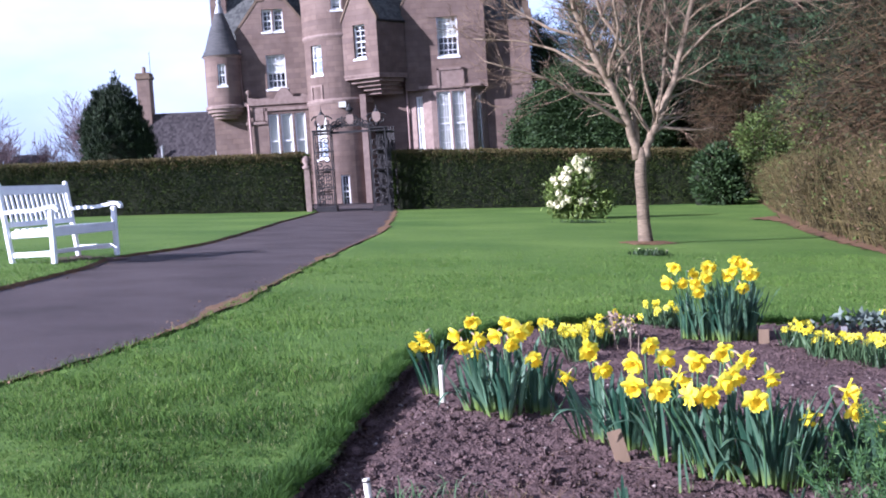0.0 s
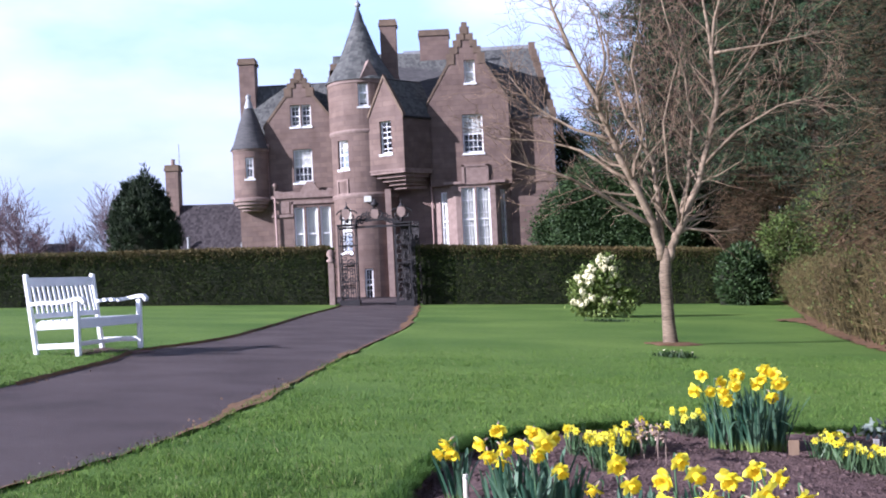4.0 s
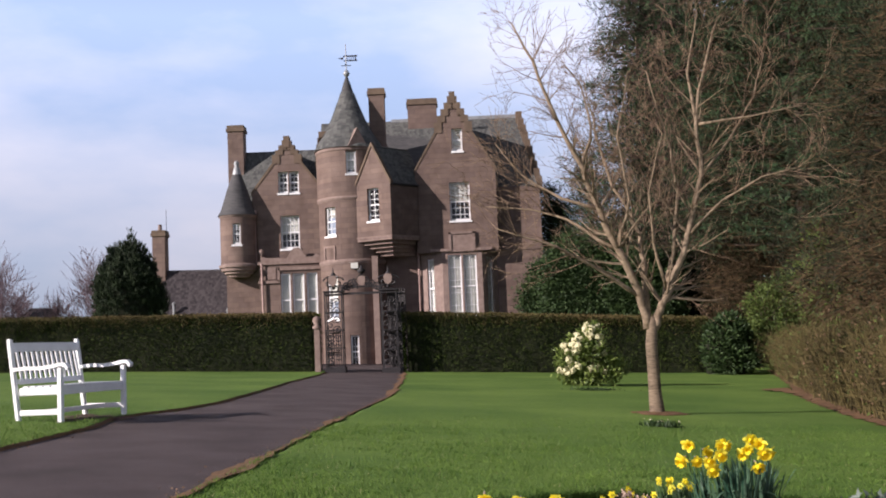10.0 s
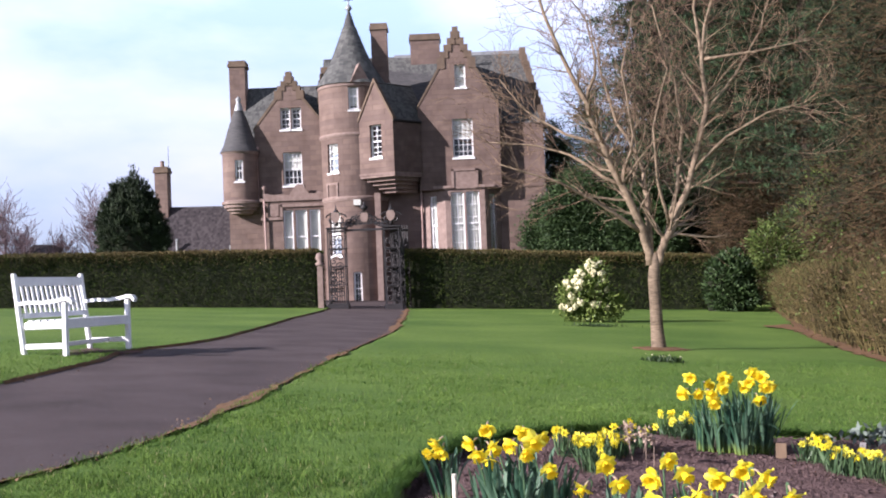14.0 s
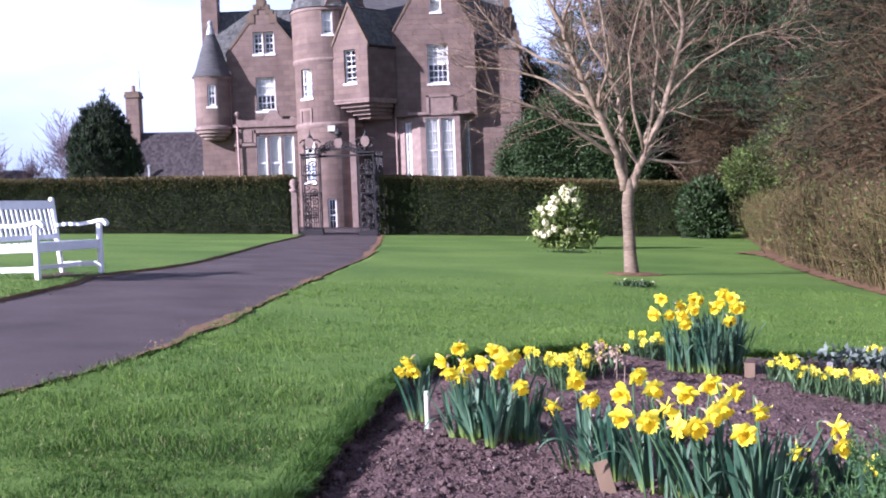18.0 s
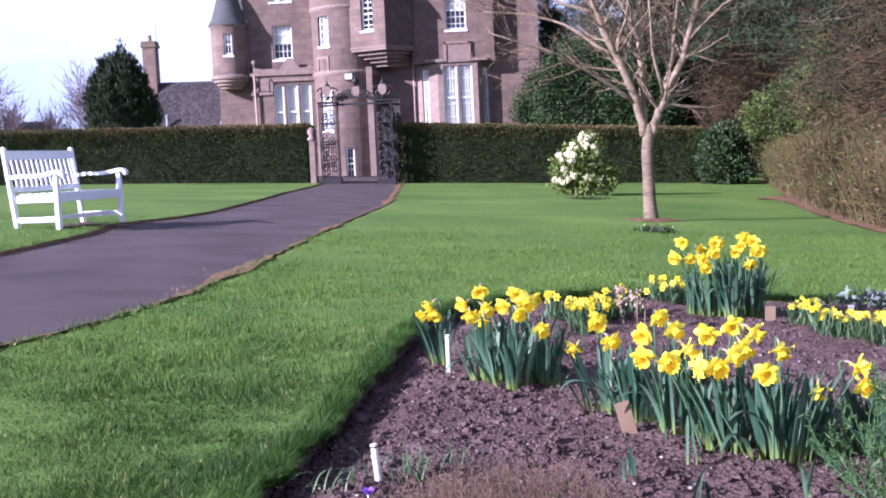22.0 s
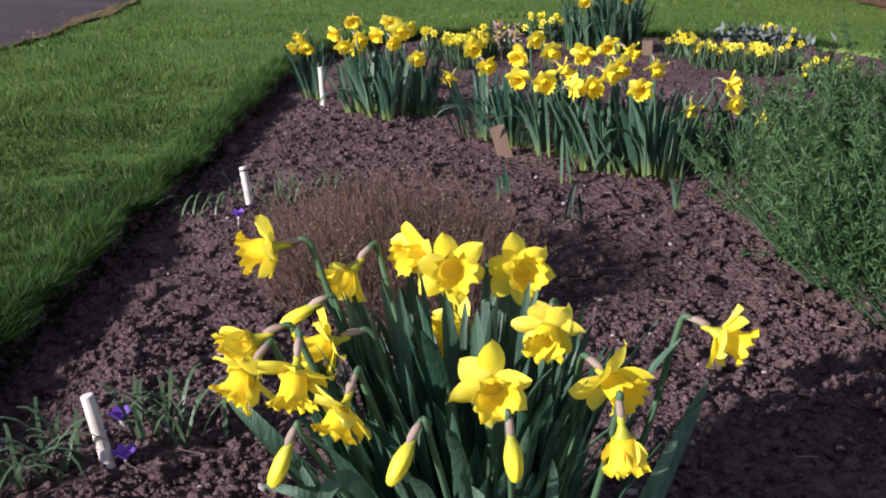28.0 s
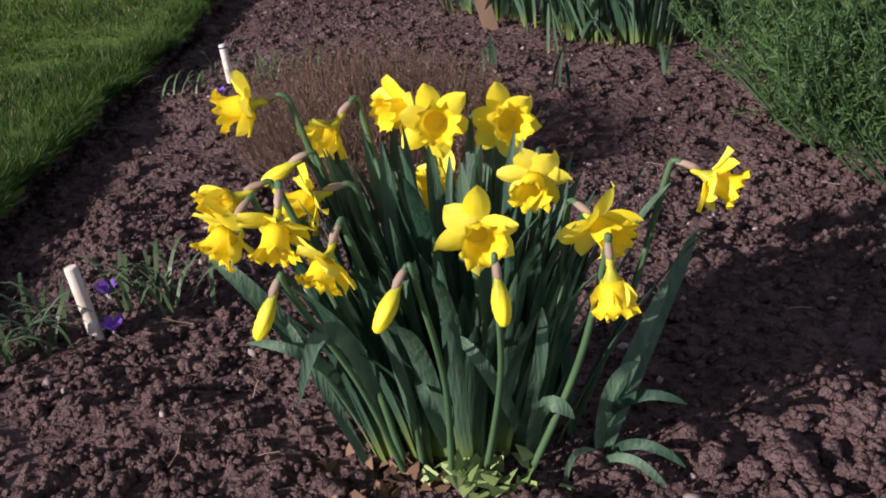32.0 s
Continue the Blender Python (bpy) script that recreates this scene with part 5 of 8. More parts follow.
wood("top_rail", -L2 + 0.03, L2 - 0.03, 0.285, 0.325, 0.875, 0.985, LEAN, 0.42)
wood("lower_back_rail", -L2 + 0.03, L2 - 0.03, 0.285, 0.325, 0.475, 0.54, LEAN, 0.42)
for i in range(13):
    x = -L2 + 0.105 + i * (2 * L2 - 0.21) / 12
    wood("back_slat", x - 0.022, x + 0.022, 0.295, 0.315, 0.535, 0.88, LEAN, 0.42, 0.004)


# ---- trees ----
def grow(start, way, length, r0, levels, rr, out, wig=0.25, up=0.12, forks=(3, 5), spread=0.7):
    """A branch with side branches: fills out[level] with (points, radii)."""
    pts, d = [Vector(start)], Vector(way).normalized()
    n = 5
    for i in range(n):
        d = (d + Vector((rr.gauss(0, wig), rr.gauss(0, wig), rr.gauss(0, wig) + up)) * 0.4).normalized()
        pts.append(pts[-1] + d * (length / n))
    out.append((pts, [r0 * (1 - 0.75 * i / n) for i in range(n + 1)]))
    if levels > 0:
        for k in range(rr.randint(*forks)):
            i = rr.randint(1, n)
            base_d = (pts[i] - pts[i - 1]).normalized()
            side = Vector((rr.gauss(0, 1), rr.gauss(0, 1), rr.gauss(0, 0.7)))
            side = (side - base_d * side.dot(base_d)).normalized()
            grow(pts[i], base_d + side * spread * rr.uniform(0.5, 1.2), length * rr.uniform(0.45, 0.75), r0 * (1 - 0.7 * i / n) * 0.62, levels - 1, rr, out, wig, up, forks, spread)


def limbs_mesh(parts_list, seg=5):
    g = Geo()
    for pts, radii in parts_list:
        g.tube(pts, radii, seg)
    return g


# the bare lawn tree: trunk, leaders and fine twigs
tree = thing("bare_lawn_tree", "leafless young tree with pale bark and a vase of slender branches", "tree")
rr = random.Random(11)
TYY = 18.0
part("trunk", Geo().tube([(3.27, TYY, -0.30), (3.27, TYY, -0.17), (3.255, TYY, 0.1), (3.25, TYY, 0.5), (3.24, TYY, 0.9), (3.27, TYY, 1.2), (3.28, TYY, 1.34)], [0.175, 0.122, 0.104, 0.096, 0.093, 0.086, 0.040], 14), M_BARK, tree, "pale ringed bark", True)
LEADERS = [
    ([(3.29, 0.0, 1.10), (3.42, 0.03, 1.45), (3.58, 0.05, 1.75), (3.96, 0.1, 2.65), (4.26, 0.2, 3.65), (4.25, 0.25, 4.49), (4.37, 0.3, 5.34), (4.72, 0.3, 6.3)], 0.078),
    ([(3.23, 0.0, 1.15), (3.08, -0.05, 1.73), (2.76, -0.15, 2.43), (2.48, -0.25, 3.09), (2.24, -0.3, 3.75), (1.87, -0.4, 4.51), (1.51, -0.5, 5.48), (1.22, -0.5, 6.1)], 0.080),
    ([(3.10, -0.03, 1.66), (2.42, -0.3, 2.13), (1.76, -0.5, 2.48), (0.81, -0.7, 2.80)], 0.042),
    ([(3.22, 0.05, 1.35), (3.23, 0.2, 2.23), (3.23, 0.4, 2.69), (2.87, 0.6, 3.53), (2.65, 0.7, 4.48), (2.5, 0.8, 5.4)], 0.055),
    ([(4.25, 0.25, 4.49), (5.06, 0.1, 4.55), (5.99, 0.0, 4.69)], 0.026),
    ([(4.25, 0.25, 4.49), (4.14, 0.3, 5.35), (4.40, 0.4, 6.4)], 0.036),
    ([(3.47, 0.02, 1.52), (3.72, 0.25, 2.4), (3.92, 0.5, 3.39), (3.8, 0.8, 4.6), (3.6, 1.0, 5.6)], 0.045),
    ([(2.48, -0.25, 3.09), (1.9, -0.1, 3.3), (1.3, 0.1, 3.75), (0.9, 0.2, 4.3)], 0.030),
    ([(2.76, -0.15, 2.43), (2.0, 0.2, 3.0), (1.5, 0.4, 3.2), (0.7, 0.5, 3.3)], 0.030),
    ([(2.24, -0.3, 3.75), (2.42, -0.3, 4.4), (2.3, -0.2, 5.1), (2.0, -0.2, 5.6)], 0.030),
    ([(3.96, 0.1, 2.65), (4.5, -0.1, 3.15), (5.1, -0.2, 3.5), (5.7, -0.3, 3.62)], 0.028),
    ([(3.58, 0.05, 1.75), (3.3, -0.3, 2.5), (3.25, -0.5, 3.3), (3.5, -0.6, 4.2)], 0.030),
    ([(4.26, 0.2, 3.65), (4.8, 0.4, 4.2), (5.3, 0.5, 5.0), (5.5, 0.5, 5.7)], 0.026),
    ([(2.76, -0.15, 2.43), (2.95, -0.4, 3.2), (2.8, -0.5, 4.2), (3.0, -0.6, 5.2)], 0.030),
]
twigs_s, twigs_e, twigs_r = [], [], []
for pts, r in LEADERS:
    pts = [Vector((x, TYY + y, z)) for x, y, z in pts]
    fine = []
    for a, b in zip(pts, pts[1:]):
        for k in range(3):
            fine.append(a.lerp(b, k / 3) + Vector((rr.gauss(0, 0.014), rr.gauss(0, 0.014), 0)))
    fine.append(pts[-1])
    nn = len(fine)
    part("limb", Geo().tube(fine, [r * 0.9 * (1 - 0.85 * i / (nn - 1)) + 0.003 for i in range(nn)], 8), M_LIMB, tree, smooth=True)
    out = []
    for i in range(4, nn):
        for k in range(3 if rr.random() < 0.75 else 2):
            d = (fine[i] - fine[i - 1]).normalized()
            side = Vector((rr.gauss(0, 1), rr.gauss(0, 1), rr.gauss(0, 0.6)))
            side = (side - d * side.dot(d)).normalized()
            grow(fine[i], d * 0.75 + side * 1.0, rr.uniform(0.5, 1.25) * (1.0 - 0.35 * i / nn), max(0.0055, r * (1 - 0.8 * i / nn) * 0.36), 2, rr, out, 0.20, 0.07, (2, 4), 0.80)
    for p, q in out:
        if q[0] > 0.011:
            part("branch", Geo().tube(p, q, 5), M_LIMB, tree)
        else:
            for i in range(len(p) - 1):
                twigs_s.append(p[i]), twigs_e.append(p[i + 1]), twigs_r.append(max(q[i], 0.0034))
v, f = strands(np.array(twigs_s), np.array(twigs_e), np.array(twigs_r), np.array(twigs_r) * 0.8, rng, 0.0, False)
part("twig_mass", array_mesh("twig_mass", v, f, M_TWIG_PALE), None, tree, "fine pale brown twigs")["kind"] = "stuff"
ringbed = thing("tree_soil_ring", "ring of bare reddish soil round the trunk", "soil", kind="structure")
x, y = np.meshgrid(np.linspace(-1, 1, 25), np.linspace(-1, 1, 25))
rad = np.maximum(abs(x), abs(y))
ang = np.arctan2(y, x)
px, py = 3.3 + (0.44 + 0.10 * np.sin(3 * ang + 1)) * rad * np.cos(ang), TYY + 0.45 * rad * np.sin(ang)
pz = land(px, py) + 0.04 * (1 - rad ** 2) + 0.006 + 0.03 * fractal(px, py, 9, 3, 5)
ii = np.arange(625).reshape(25, 25)
part("soil", array_mesh("soil", np.stack([px, py, pz], -1).reshape(-1, 3), np.stack([ii[:-1, :-1], ii[:-1, 1:], ii[1:, 1:], ii[1:, :-1]], -1).reshape(-1, 4), M_MULCH, True), None, ringbed)


def clump_leaves(blobs, n, size, r, spread=0.35, per=36, up=0.3, shell=0.55):
    """Leaf clumps through ellipsoids (cx, cy, cz, rx, ry, rz), thicker towards the outside."""
    vol = np.array([b[3] * b[4] * b[5] for b in blobs]) ** 0.75
    which = r.choice(len(blobs), n // per, p=vol / vol.sum())
    b = np.array(blobs)[which]
    d = unit(r.normal(size=(len(b), 3)))
    rad = (shell + (1 - shell) * r.uniform(0, 1, len(b)) ** 0.6)[:, None]
    c = b[:, :3] + d * rad * b[:, 3:]
    c = np.repeat(c, per, 0) + r.normal(0, spread, (len(c) * per, 3)) * [1, 1, 0.6]
    w = np.repeat(d, per, 0) + r.normal(0, 0.6, (len(c), 3)) + [0, 0, up]
    return leaves(c, w, r.uniform(0.6, 1.4, len(c)) * size[0], r.uniform(0.7, 1.3, len(c)) * size[1], r)


# white-flowering shrub on the lawn
shrub = thing("flowering_shrub", "rounded evergreen shrub covered in cream-white blossom", "shrub")
r2 = np.random.default_rng(8)
sb = land_at(3.65, 29.8)
part("stem_mass", limbs_mesh([([(3.65, 29.8, sb - 0.1), (3.65 + 0.5 * math.cos(a), 29.8 + 0.4 * math.sin(a), sb + 0.9)], [0.03, 0.012]) for a in np.arange(0, 6.2, 0.7)]), M_BARK_DARK, shrub)
blobs = [(3.22, 29.7, sb + 0.60, 0.42, 0.42, 0.55), (3.66, 29.7, sb + 0.75, 0.46, 0.45, 0.72), (3.76, 29.6, sb + 1.28, 0.26, 0.26, 0.34), (3.38, 29.6, sb + 1.05, 0.30, 0.3, 0.32), (4.08, 29.8, sb + 0.50, 0.40, 0.4, 0.40), (4.38, 29.8, sb + 0.42, 0.32, 0.3, 0.20), (3.4, 29.6, sb + 0.3, 0.5, 0.4, 0.3), (3.9, 29.6, sb + 0.28, 0.5, 0.4, 0.28)]
v, f = clump_leaves(blobs, 9000, (0.10, 0.04), r2, 0.08, 18)
part("foliage", array_mesh("foliage", v, f, M_SHRUB), None, shrub)["kind"] = "stuff"
for k in range(58):
    b = blobs[rr.choice([0, 0, 0, 1, 2, 2, 2, 3, 3, 4, 6])]
    d = Vector((rr.gauss(-0.25, 0.7), -abs(rr.gauss(0.6, 0.5)), rr.gauss(0.5, 0.6))).normalized()
    c = np.array([b[0] + d.x * b[3], b[1] + d.y * b[4], b[2] + d.z * b[5]])
    bm = bmesh.new()
    bmesh.ops.create_icosphere(bm, subdivisions=2, radius=rr.uniform(0.06, 0.10))
    for v_ in bm.verts:
        v_.co = v_.co * rr.uniform(0.55, 1.35) + Vector(c)
    me = bpy.data.meshes.new("blossom_truss")
    bm.to_mesh(me)
    bm.free()
    me.materials.append(M_BLOSSOM)
    part("blossom_truss", me, None, shrub, "cream-white flower truss")

# rounded laurel at the hedge's end
laurel = thing("laurel_bush", "rounded broad-leaved laurel bush at the hedge's end", "shrub")
lb = land_at(10.2, 40)
blobs = [(9.62, 39.9, lb + 0.95, 0.55, 0.8, 1.0), (10.1, 40.2, lb + 1.1, 0.6, 0.8, 1.05), (9.9, 39.7, lb + 0.5, 0.75, 0.8, 0.6), (9.8, 40.0, lb + 1.5, 0.55, 0.6, 0.5)]
v, f = clump_leaves(blobs, 9000, (0.15, 0.07), r2, 0.10, 12, 0.3, 0.75)
part("foliage", array_mesh("foliage", v, f, M_LAUREL), None, laurel)["kind"] = "stuff"
# solid body, coloured as the shade behind the laurel's leaves
part("inner_foliage", Geo().lathe([(0.8, lb - 0.1), (0.85, lb + 0.8), (0.7, lb + 1.5), (0.1, lb + 1.9)], 9.9, 40.2, 14), M_INNER_SHADE, laurel, smooth=True)

# tiny evergreen plant in the grass and a ring of dead leaves under the shrub
for name, cx, cy, w, label in (("snowdrop_clump", 2.80, 15.0, 0.22, "low clump of snowdrops in the lawn"), ("leaf_patch", 3.35, 26.6, 0.55, "thin patch of low leaves in the lawn")):
    t = thing(name, label, "plant")
    m = 260
    c = np.stack([cx + r2.normal(0, w * 0.5, m), cy + r2.normal(0, 0.12, m), np.zeros(m)], 1)
    c[:, 2] = land(c[:, 0], c[:, 1])
    v, f = leaves(c, np.array([0, 0, 1.0]) + r2.normal(0, 0.5, (m, 3)), r2.uniform(0.05, 0.12, m), 0.02, r2)
    part("leaf_tuft", array_mesh("leaf_tuft", v, f, M_LAUREL), None, t)["kind"] = "stuff"
    if name == "snowdrop_clump":
        v, f = leaves(c[:9] + [0, 0, 0.08], r2.normal(0, 1, (9, 3)) - [0, 0, 0.4], 0.035, 0.03, r2)
        part("flower_head_mass", array_mesh("flower_head_mass", v, f, M_BLOSSOM), None, t)["kind"] = "stuff"


def conifer(name, label, x, y, height, spread_r, base, n_limbs, needles, r_seed, size=(0.24, 0.022), droop=0.15, material=None, start=0.12, twig=None, bark=None, inner=16, taper=0.8, extra=0, tufted=False):
    """A conifer: leaning limbs in whorls, each ending in sprays of needles."""
    t = thing(name, label, "tree")
    q = random.Random(r_seed)
    r = np.random.default_rng(r_seed)
    b = land_at(x, y) - 0.2
    part("trunk", Geo().tube([(x, y, b), (x + 0.1, y, b + height * 0.5), (x, y, b + height)], [0.016 * height + 0.1, 0.011 * height + 0.05, 0.03], 10), bark or M_BARK_DARK, t, smooth=True)
    cs, ws, ts, te = [], [], [], []
    for i in range(n_limbs):
        h = start + (1 - start) * (i + q.random()) / n_limbs
        ln = spread_r * max(0.12, (1 - h) ** taper) * q.uniform(0.75, 1.15)
        a = i * 2.399 + q.uniform(-0.4, 0.4)
        p0 = Vector((x, y, b + height * h))
        way = Vector((math.cos(a), math.sin(a), 0.30 - 0.25 * (1 - h)))
        pts = [p0 + way * (ln * k / 4) + Vector((q.gauss(0, 0.1), q.gauss(0, 0.1), -droop * ln * (k / 4) ** 2)) for k in range(5)]
        if i % 2 == 0:
            part("limb", Geo().tube(pts, [0.07, 0.055, 0.04, 0.025, 0.012], 5), bark or M_BARK_DARK, t)
        for k in range(int(3 + ln * 2.2)):
            s = 0.25 + 0.75 * q.random() ** 0.7
            j = min(3, int(s * 4))
            c = pts[j].lerp(pts[j + 1], s * 4 - j) + Vector((q.gauss(0, 0.16 * ln), q.gauss(0, 0.16 * ln), q.gauss(0, 0.22)))
            cs.append(c), ws.append(way)
            ts.append(pts[max(j - 1, 0)]), te.append(c)
    cs, ws = np.array(cs), np.array(ws)
    keep = max(1, needles // len(cs))
    c = np.repeat(cs, keep, 0) + r.normal(0, 0.24, (len(cs) * keep, 3)) * [1, 1, 0.5]
    w = np.repeat(ws, keep, 0) * 0.6 + r.normal(0, 0.7, (len(c), 3)) + [0, 0, 0.25]
    if tufted:
        heads = np.repeat(cs, 3, 0) + r.normal(0, 0.30, (len(cs) * 3, 3)) * [1, 1, 0.45]
        k = np.repeat(np.arange(len(heads)), max(1, keep // 3))
        w = unit(r.normal(0, 1, (len(k), 3)) + [0, 0, 0.5])
        c = heads[k] + w * 0.03
    v, f = leaves(c, w, r.uniform(0.6, 1.4, len(c)) * size[0], size[1], r)
    part("crown", array_mesh("crown", v, f, material or M_NEEDLE), None, t)["kind"] = "stuff"
    # leaves within the crown, with its inner shade put into their colour
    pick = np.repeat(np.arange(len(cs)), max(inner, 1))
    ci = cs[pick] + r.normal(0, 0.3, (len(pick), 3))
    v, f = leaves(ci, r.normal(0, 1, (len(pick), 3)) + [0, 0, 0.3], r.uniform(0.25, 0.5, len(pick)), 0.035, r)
    part("inner_shade_foliage", array_mesh("inner_shade_foliage", v, f, M_INNER_SHADE if inner > 3 else M_NEEDLE_B), None, t)["kind"] = "stuff"
    groups_ = [strands(np.array(ts), np.array(te), 0.018, 0.006, r, 0.06)]
    if extra:
        k = np.repeat(np.arange(len(cs)), extra)
        a0 = cs[k] + r.normal(0, 0.18, (len(k), 3))
        a1 = a0 + ws[k] * 0.25 + np.stack([r.normal(0, 0.28, len(k)), r.normal(0, 0.28, len(k)), r.normal(-0.08, 0.2, len(k))], 1)
        groups_.append(strands(a0, a1, 0.010, 0.004, r, 0.0, False))
    v, f = joined(groups_)
    part("twig_mass", array_mesh("twig_mass", v, f, twig or M_TWIG), None, t)["kind"] = "stuff"
    return t


conifer("pine_tree", "tall dark-green pine beyond the hedge", 14.2, 44.0, 21.0, 6.6, 0, 150, 80000, 21, start=0.22, droop=0.05, taper=0.45, tufted=True, extra=3)
conifer("pine_tree", "tall dark-green pine beyond the hedge", 17.5, 37.0, 20.0, 7.0, 0, 150, 80000, 22, start=0.2, droop=0.05, taper=0.45, tufted=True, extra=3)
conifer("larch_tree", "reddish-brown twiggy conifer with sparse drooping sprays", 9.9, 50.0, 20.0, 4.7, 0, 190, 42000, 23, size=(0.24, 0.035), droop=0.10, material=M_NEEDLE, twig=M_TWIG_RED, start=0.26, taper=0.42, inner=8, extra=7)
conifer("pine_tree", "shaded dark-green pine with layered boughs", 15.0, 33.0, 14.0, 5.4, 0, 150, 70000, 24, size=(0.17, 0.014), droop=0.12, start=0.22, taper=0.45, tufted=True, extra=3)
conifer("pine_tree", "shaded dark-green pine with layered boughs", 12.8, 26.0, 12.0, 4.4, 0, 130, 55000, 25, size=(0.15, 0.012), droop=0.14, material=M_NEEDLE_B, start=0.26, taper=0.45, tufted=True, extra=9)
conifer("spruce_tree", "small dark spruce beside the house corner", 6.5, 62.5, 9.2, 2.3, 0, 70, 14000, 27, start=0.04, size=(0.24, 0.04))
conifer("spruce_tree", "dark spruce close behind the house corner", 6.1, 66.0, 10.5, 2.6, 0, 80, 16000, 28, start=0.04, size=(0.24, 0.04))
conifer("spruce_tree", "far dark spruce behind the house corner", 8.0, 62.0, 12.0, 3.2, 0, 80, 16000, 26, start=0.05)

bramble = thing("bramble_bush", "fresh green bramble bush at the wood's edge", "shrub")
rb = np.random.default_rng(17)
part("stem_mass", limbs_mesh([([(12.3, 41.6, -0.9), (12.3 + 0.9 * math.cos(a), 41.6 + 0.6 * math.sin(a), 2.4)], [0.03, 0.012]) for a in np.arange(0, 6.2, 0.6)]), M_BARK_DARK, bramble)
v, f = clump_leaves([(12.0, 41.5, 1.9, 1.1, 0.9, 1.0), (12.9, 41.2, 2.3, 1.0, 0.9, 1.2), (12.4, 41.6, 1.0, 1.4, 0.9, 1.0)], 9000, (0.12, 0.06), rb, 0.14, 18)
part("foliage", array_mesh("foliage", v, f, M_BRAMBLE), None, bramble)["kind"] = "stuff"

# the wood behind
rw = np.random.default_rng(91)
for x, y, z, rx, ry, rz in ((12.6, 55, 9.5, 3.0, 2.4, 10.5), (16.8, 51, 10, 3.4, 2.4, 10), (15.5, 60, 8, 4.2, 3, 9.5), (21.5, 56, 9, 4.5, 3, 10), (26, 46, 9, 4.0, 4, 10), (12.8, 62, 5, 3.0, 3, 6.5), (25, 36, 8, 4, 4, 9), (22, 28, 6, 4, 4, 7), (18, 20, 5, 3.5, 4, 6)):
    t = thing("woodland_tree", "dense dark evergreen in the wood behind", "tree", "trees of the wood")
    part("trunk", Geo().tube([(x, y, -2), (x, y, z)], [0.3, 0.15], 8), M_BARK_DARK, t)
    v, f = clump_leaves([(x, y, z, rx, ry, rz)], 9000, (0.6, 0.3), rw, 0.5, 18, 0.0, 0.35)
    part("foliage", array_mesh("foliage", v, f, M_YEW), None, t)["kind"] = "stuff"

# evergreen mass with ivy behind the hedge
r3 = np.random.default_rng(31)
for k, (cx, cy, cz, rx, ry, rz) in enumerate(((6.3, 51, 3.6, 2.0, 1.6, 2.6), (8.4, 48.5, 2.8, 1.7, 1.4, 2.2), (4.9, 54, 2.7, 1.4, 1.5, 2.4), (7.4, 49.5, 3.6, 2.0, 1.4, 2.5), (5.6, 50, 3.0, 1.5, 1.4, 2.4))):
    t = thing("ivy_thicket", "tall ivy-clad evergreen thicket behind the hedge", "shrub")
    part("stem", Geo().tube([(cx, cy, -1), (cx + 0.2, cy, cz), (cx, cy, cz + rz * 0.7)], [0.18, 0.12, 0.04], 8), M_BARK_DARK, t)
    v, f = clump_leaves([(cx, cy, cz, rx, ry, rz)], 22000, (0.12, 0.08), r3, 0.22, 30, 0.0, 0.5)
    part("foliage", array_mesh("foliage", v, f, M_LAUREL), None, t)["kind"] = "stuff"

# the winter-brown shrub border along the lawn
LINE = [(12.2, 43.0), (11.0, 38.0), (9.5, 31.6), (7.7, 24.0), (6.65, 18.3), (5.95, 14.0), (5.2, 9.0), (5.0, 4.0)]
r4 = np.random.default_rng(41)


def along(t):
    t = np.asarray(t) * (len(LINE) - 1)
    i = np.minimum(t.astype(int), len(LINE) - 2)
    a, b = np.array(LINE)[i], np.array(LINE)[i + 1]
    return a + (b - a) * (t - i)[:, None]


for k in range(14):
    t0, t1 = k / 14, (k + 1) / 14
    sh = thing("winter_shrub", "leafless brown shrub of dense upright stems", "shrub", "shrubs along the lawn border")
    n = 760
    p = along(r4.uniform(t0, t1, n))
    off = r4.uniform(0.0, 2.2, n) ** 1.1
    s = np.stack([p[:, 0] + off, p[:, 1] + off * 0.2, np.zeros(n)], 1)
    s[:, 2] = land(s[:, 0], s[:, 1]) - 0.05
    hgt = (1.25 + 0.35 * fractal(s[:, 0], s[:, 1], 0.5, 2, 77) * 2) * r4.uniform(0.6, 1.15, n) * (1 + 0.10 * off)
    e = s + np.stack([r4.normal(-0.10, 0.13, n), r4.normal(0, 0.16, n), hgt], 1)
    g1 = strands(s, e, 0.012, 0.004, r4, 0.08)
    q = np.repeat(np.arange(n), 5)
    f0 = r4.uniform(0.2, 1, len(q))[:, None]
    a = s[q] + (e[q] - s[q]) * f0
    b = a + np.stack([r4.normal(0, 0.22, len(q)), r4.normal(0, 0.22, len(q)), r4.normal(0.16, 0.14, len(q))], 1)
    v, f = joined([g1, strands(a, b, 0.0055, 0.003, r4, 0.0, False)])
    part("stem_mass", array_mesh("stem_mass", v, f, M_TWIG_OLIVE), None, sh)["kind"] = "stuff"
    m = 1500 if k not in (0, 1, 2) else (7000, 6000, 3600)[k]
    pick = r4.integers(0, len(b), m)
    v, f = leaves(b[pick], r4.normal(0, 1, (m, 3)), r4.uniform(0.04, 0.09, m), 0.035, r4)
    part("leaf_scatter", array_mesh("leaf_scatter", v, f, M_BRAMBLE if k < 5 or k % 2 else M_LITTER), None, sh)["kind"] = "stuff"
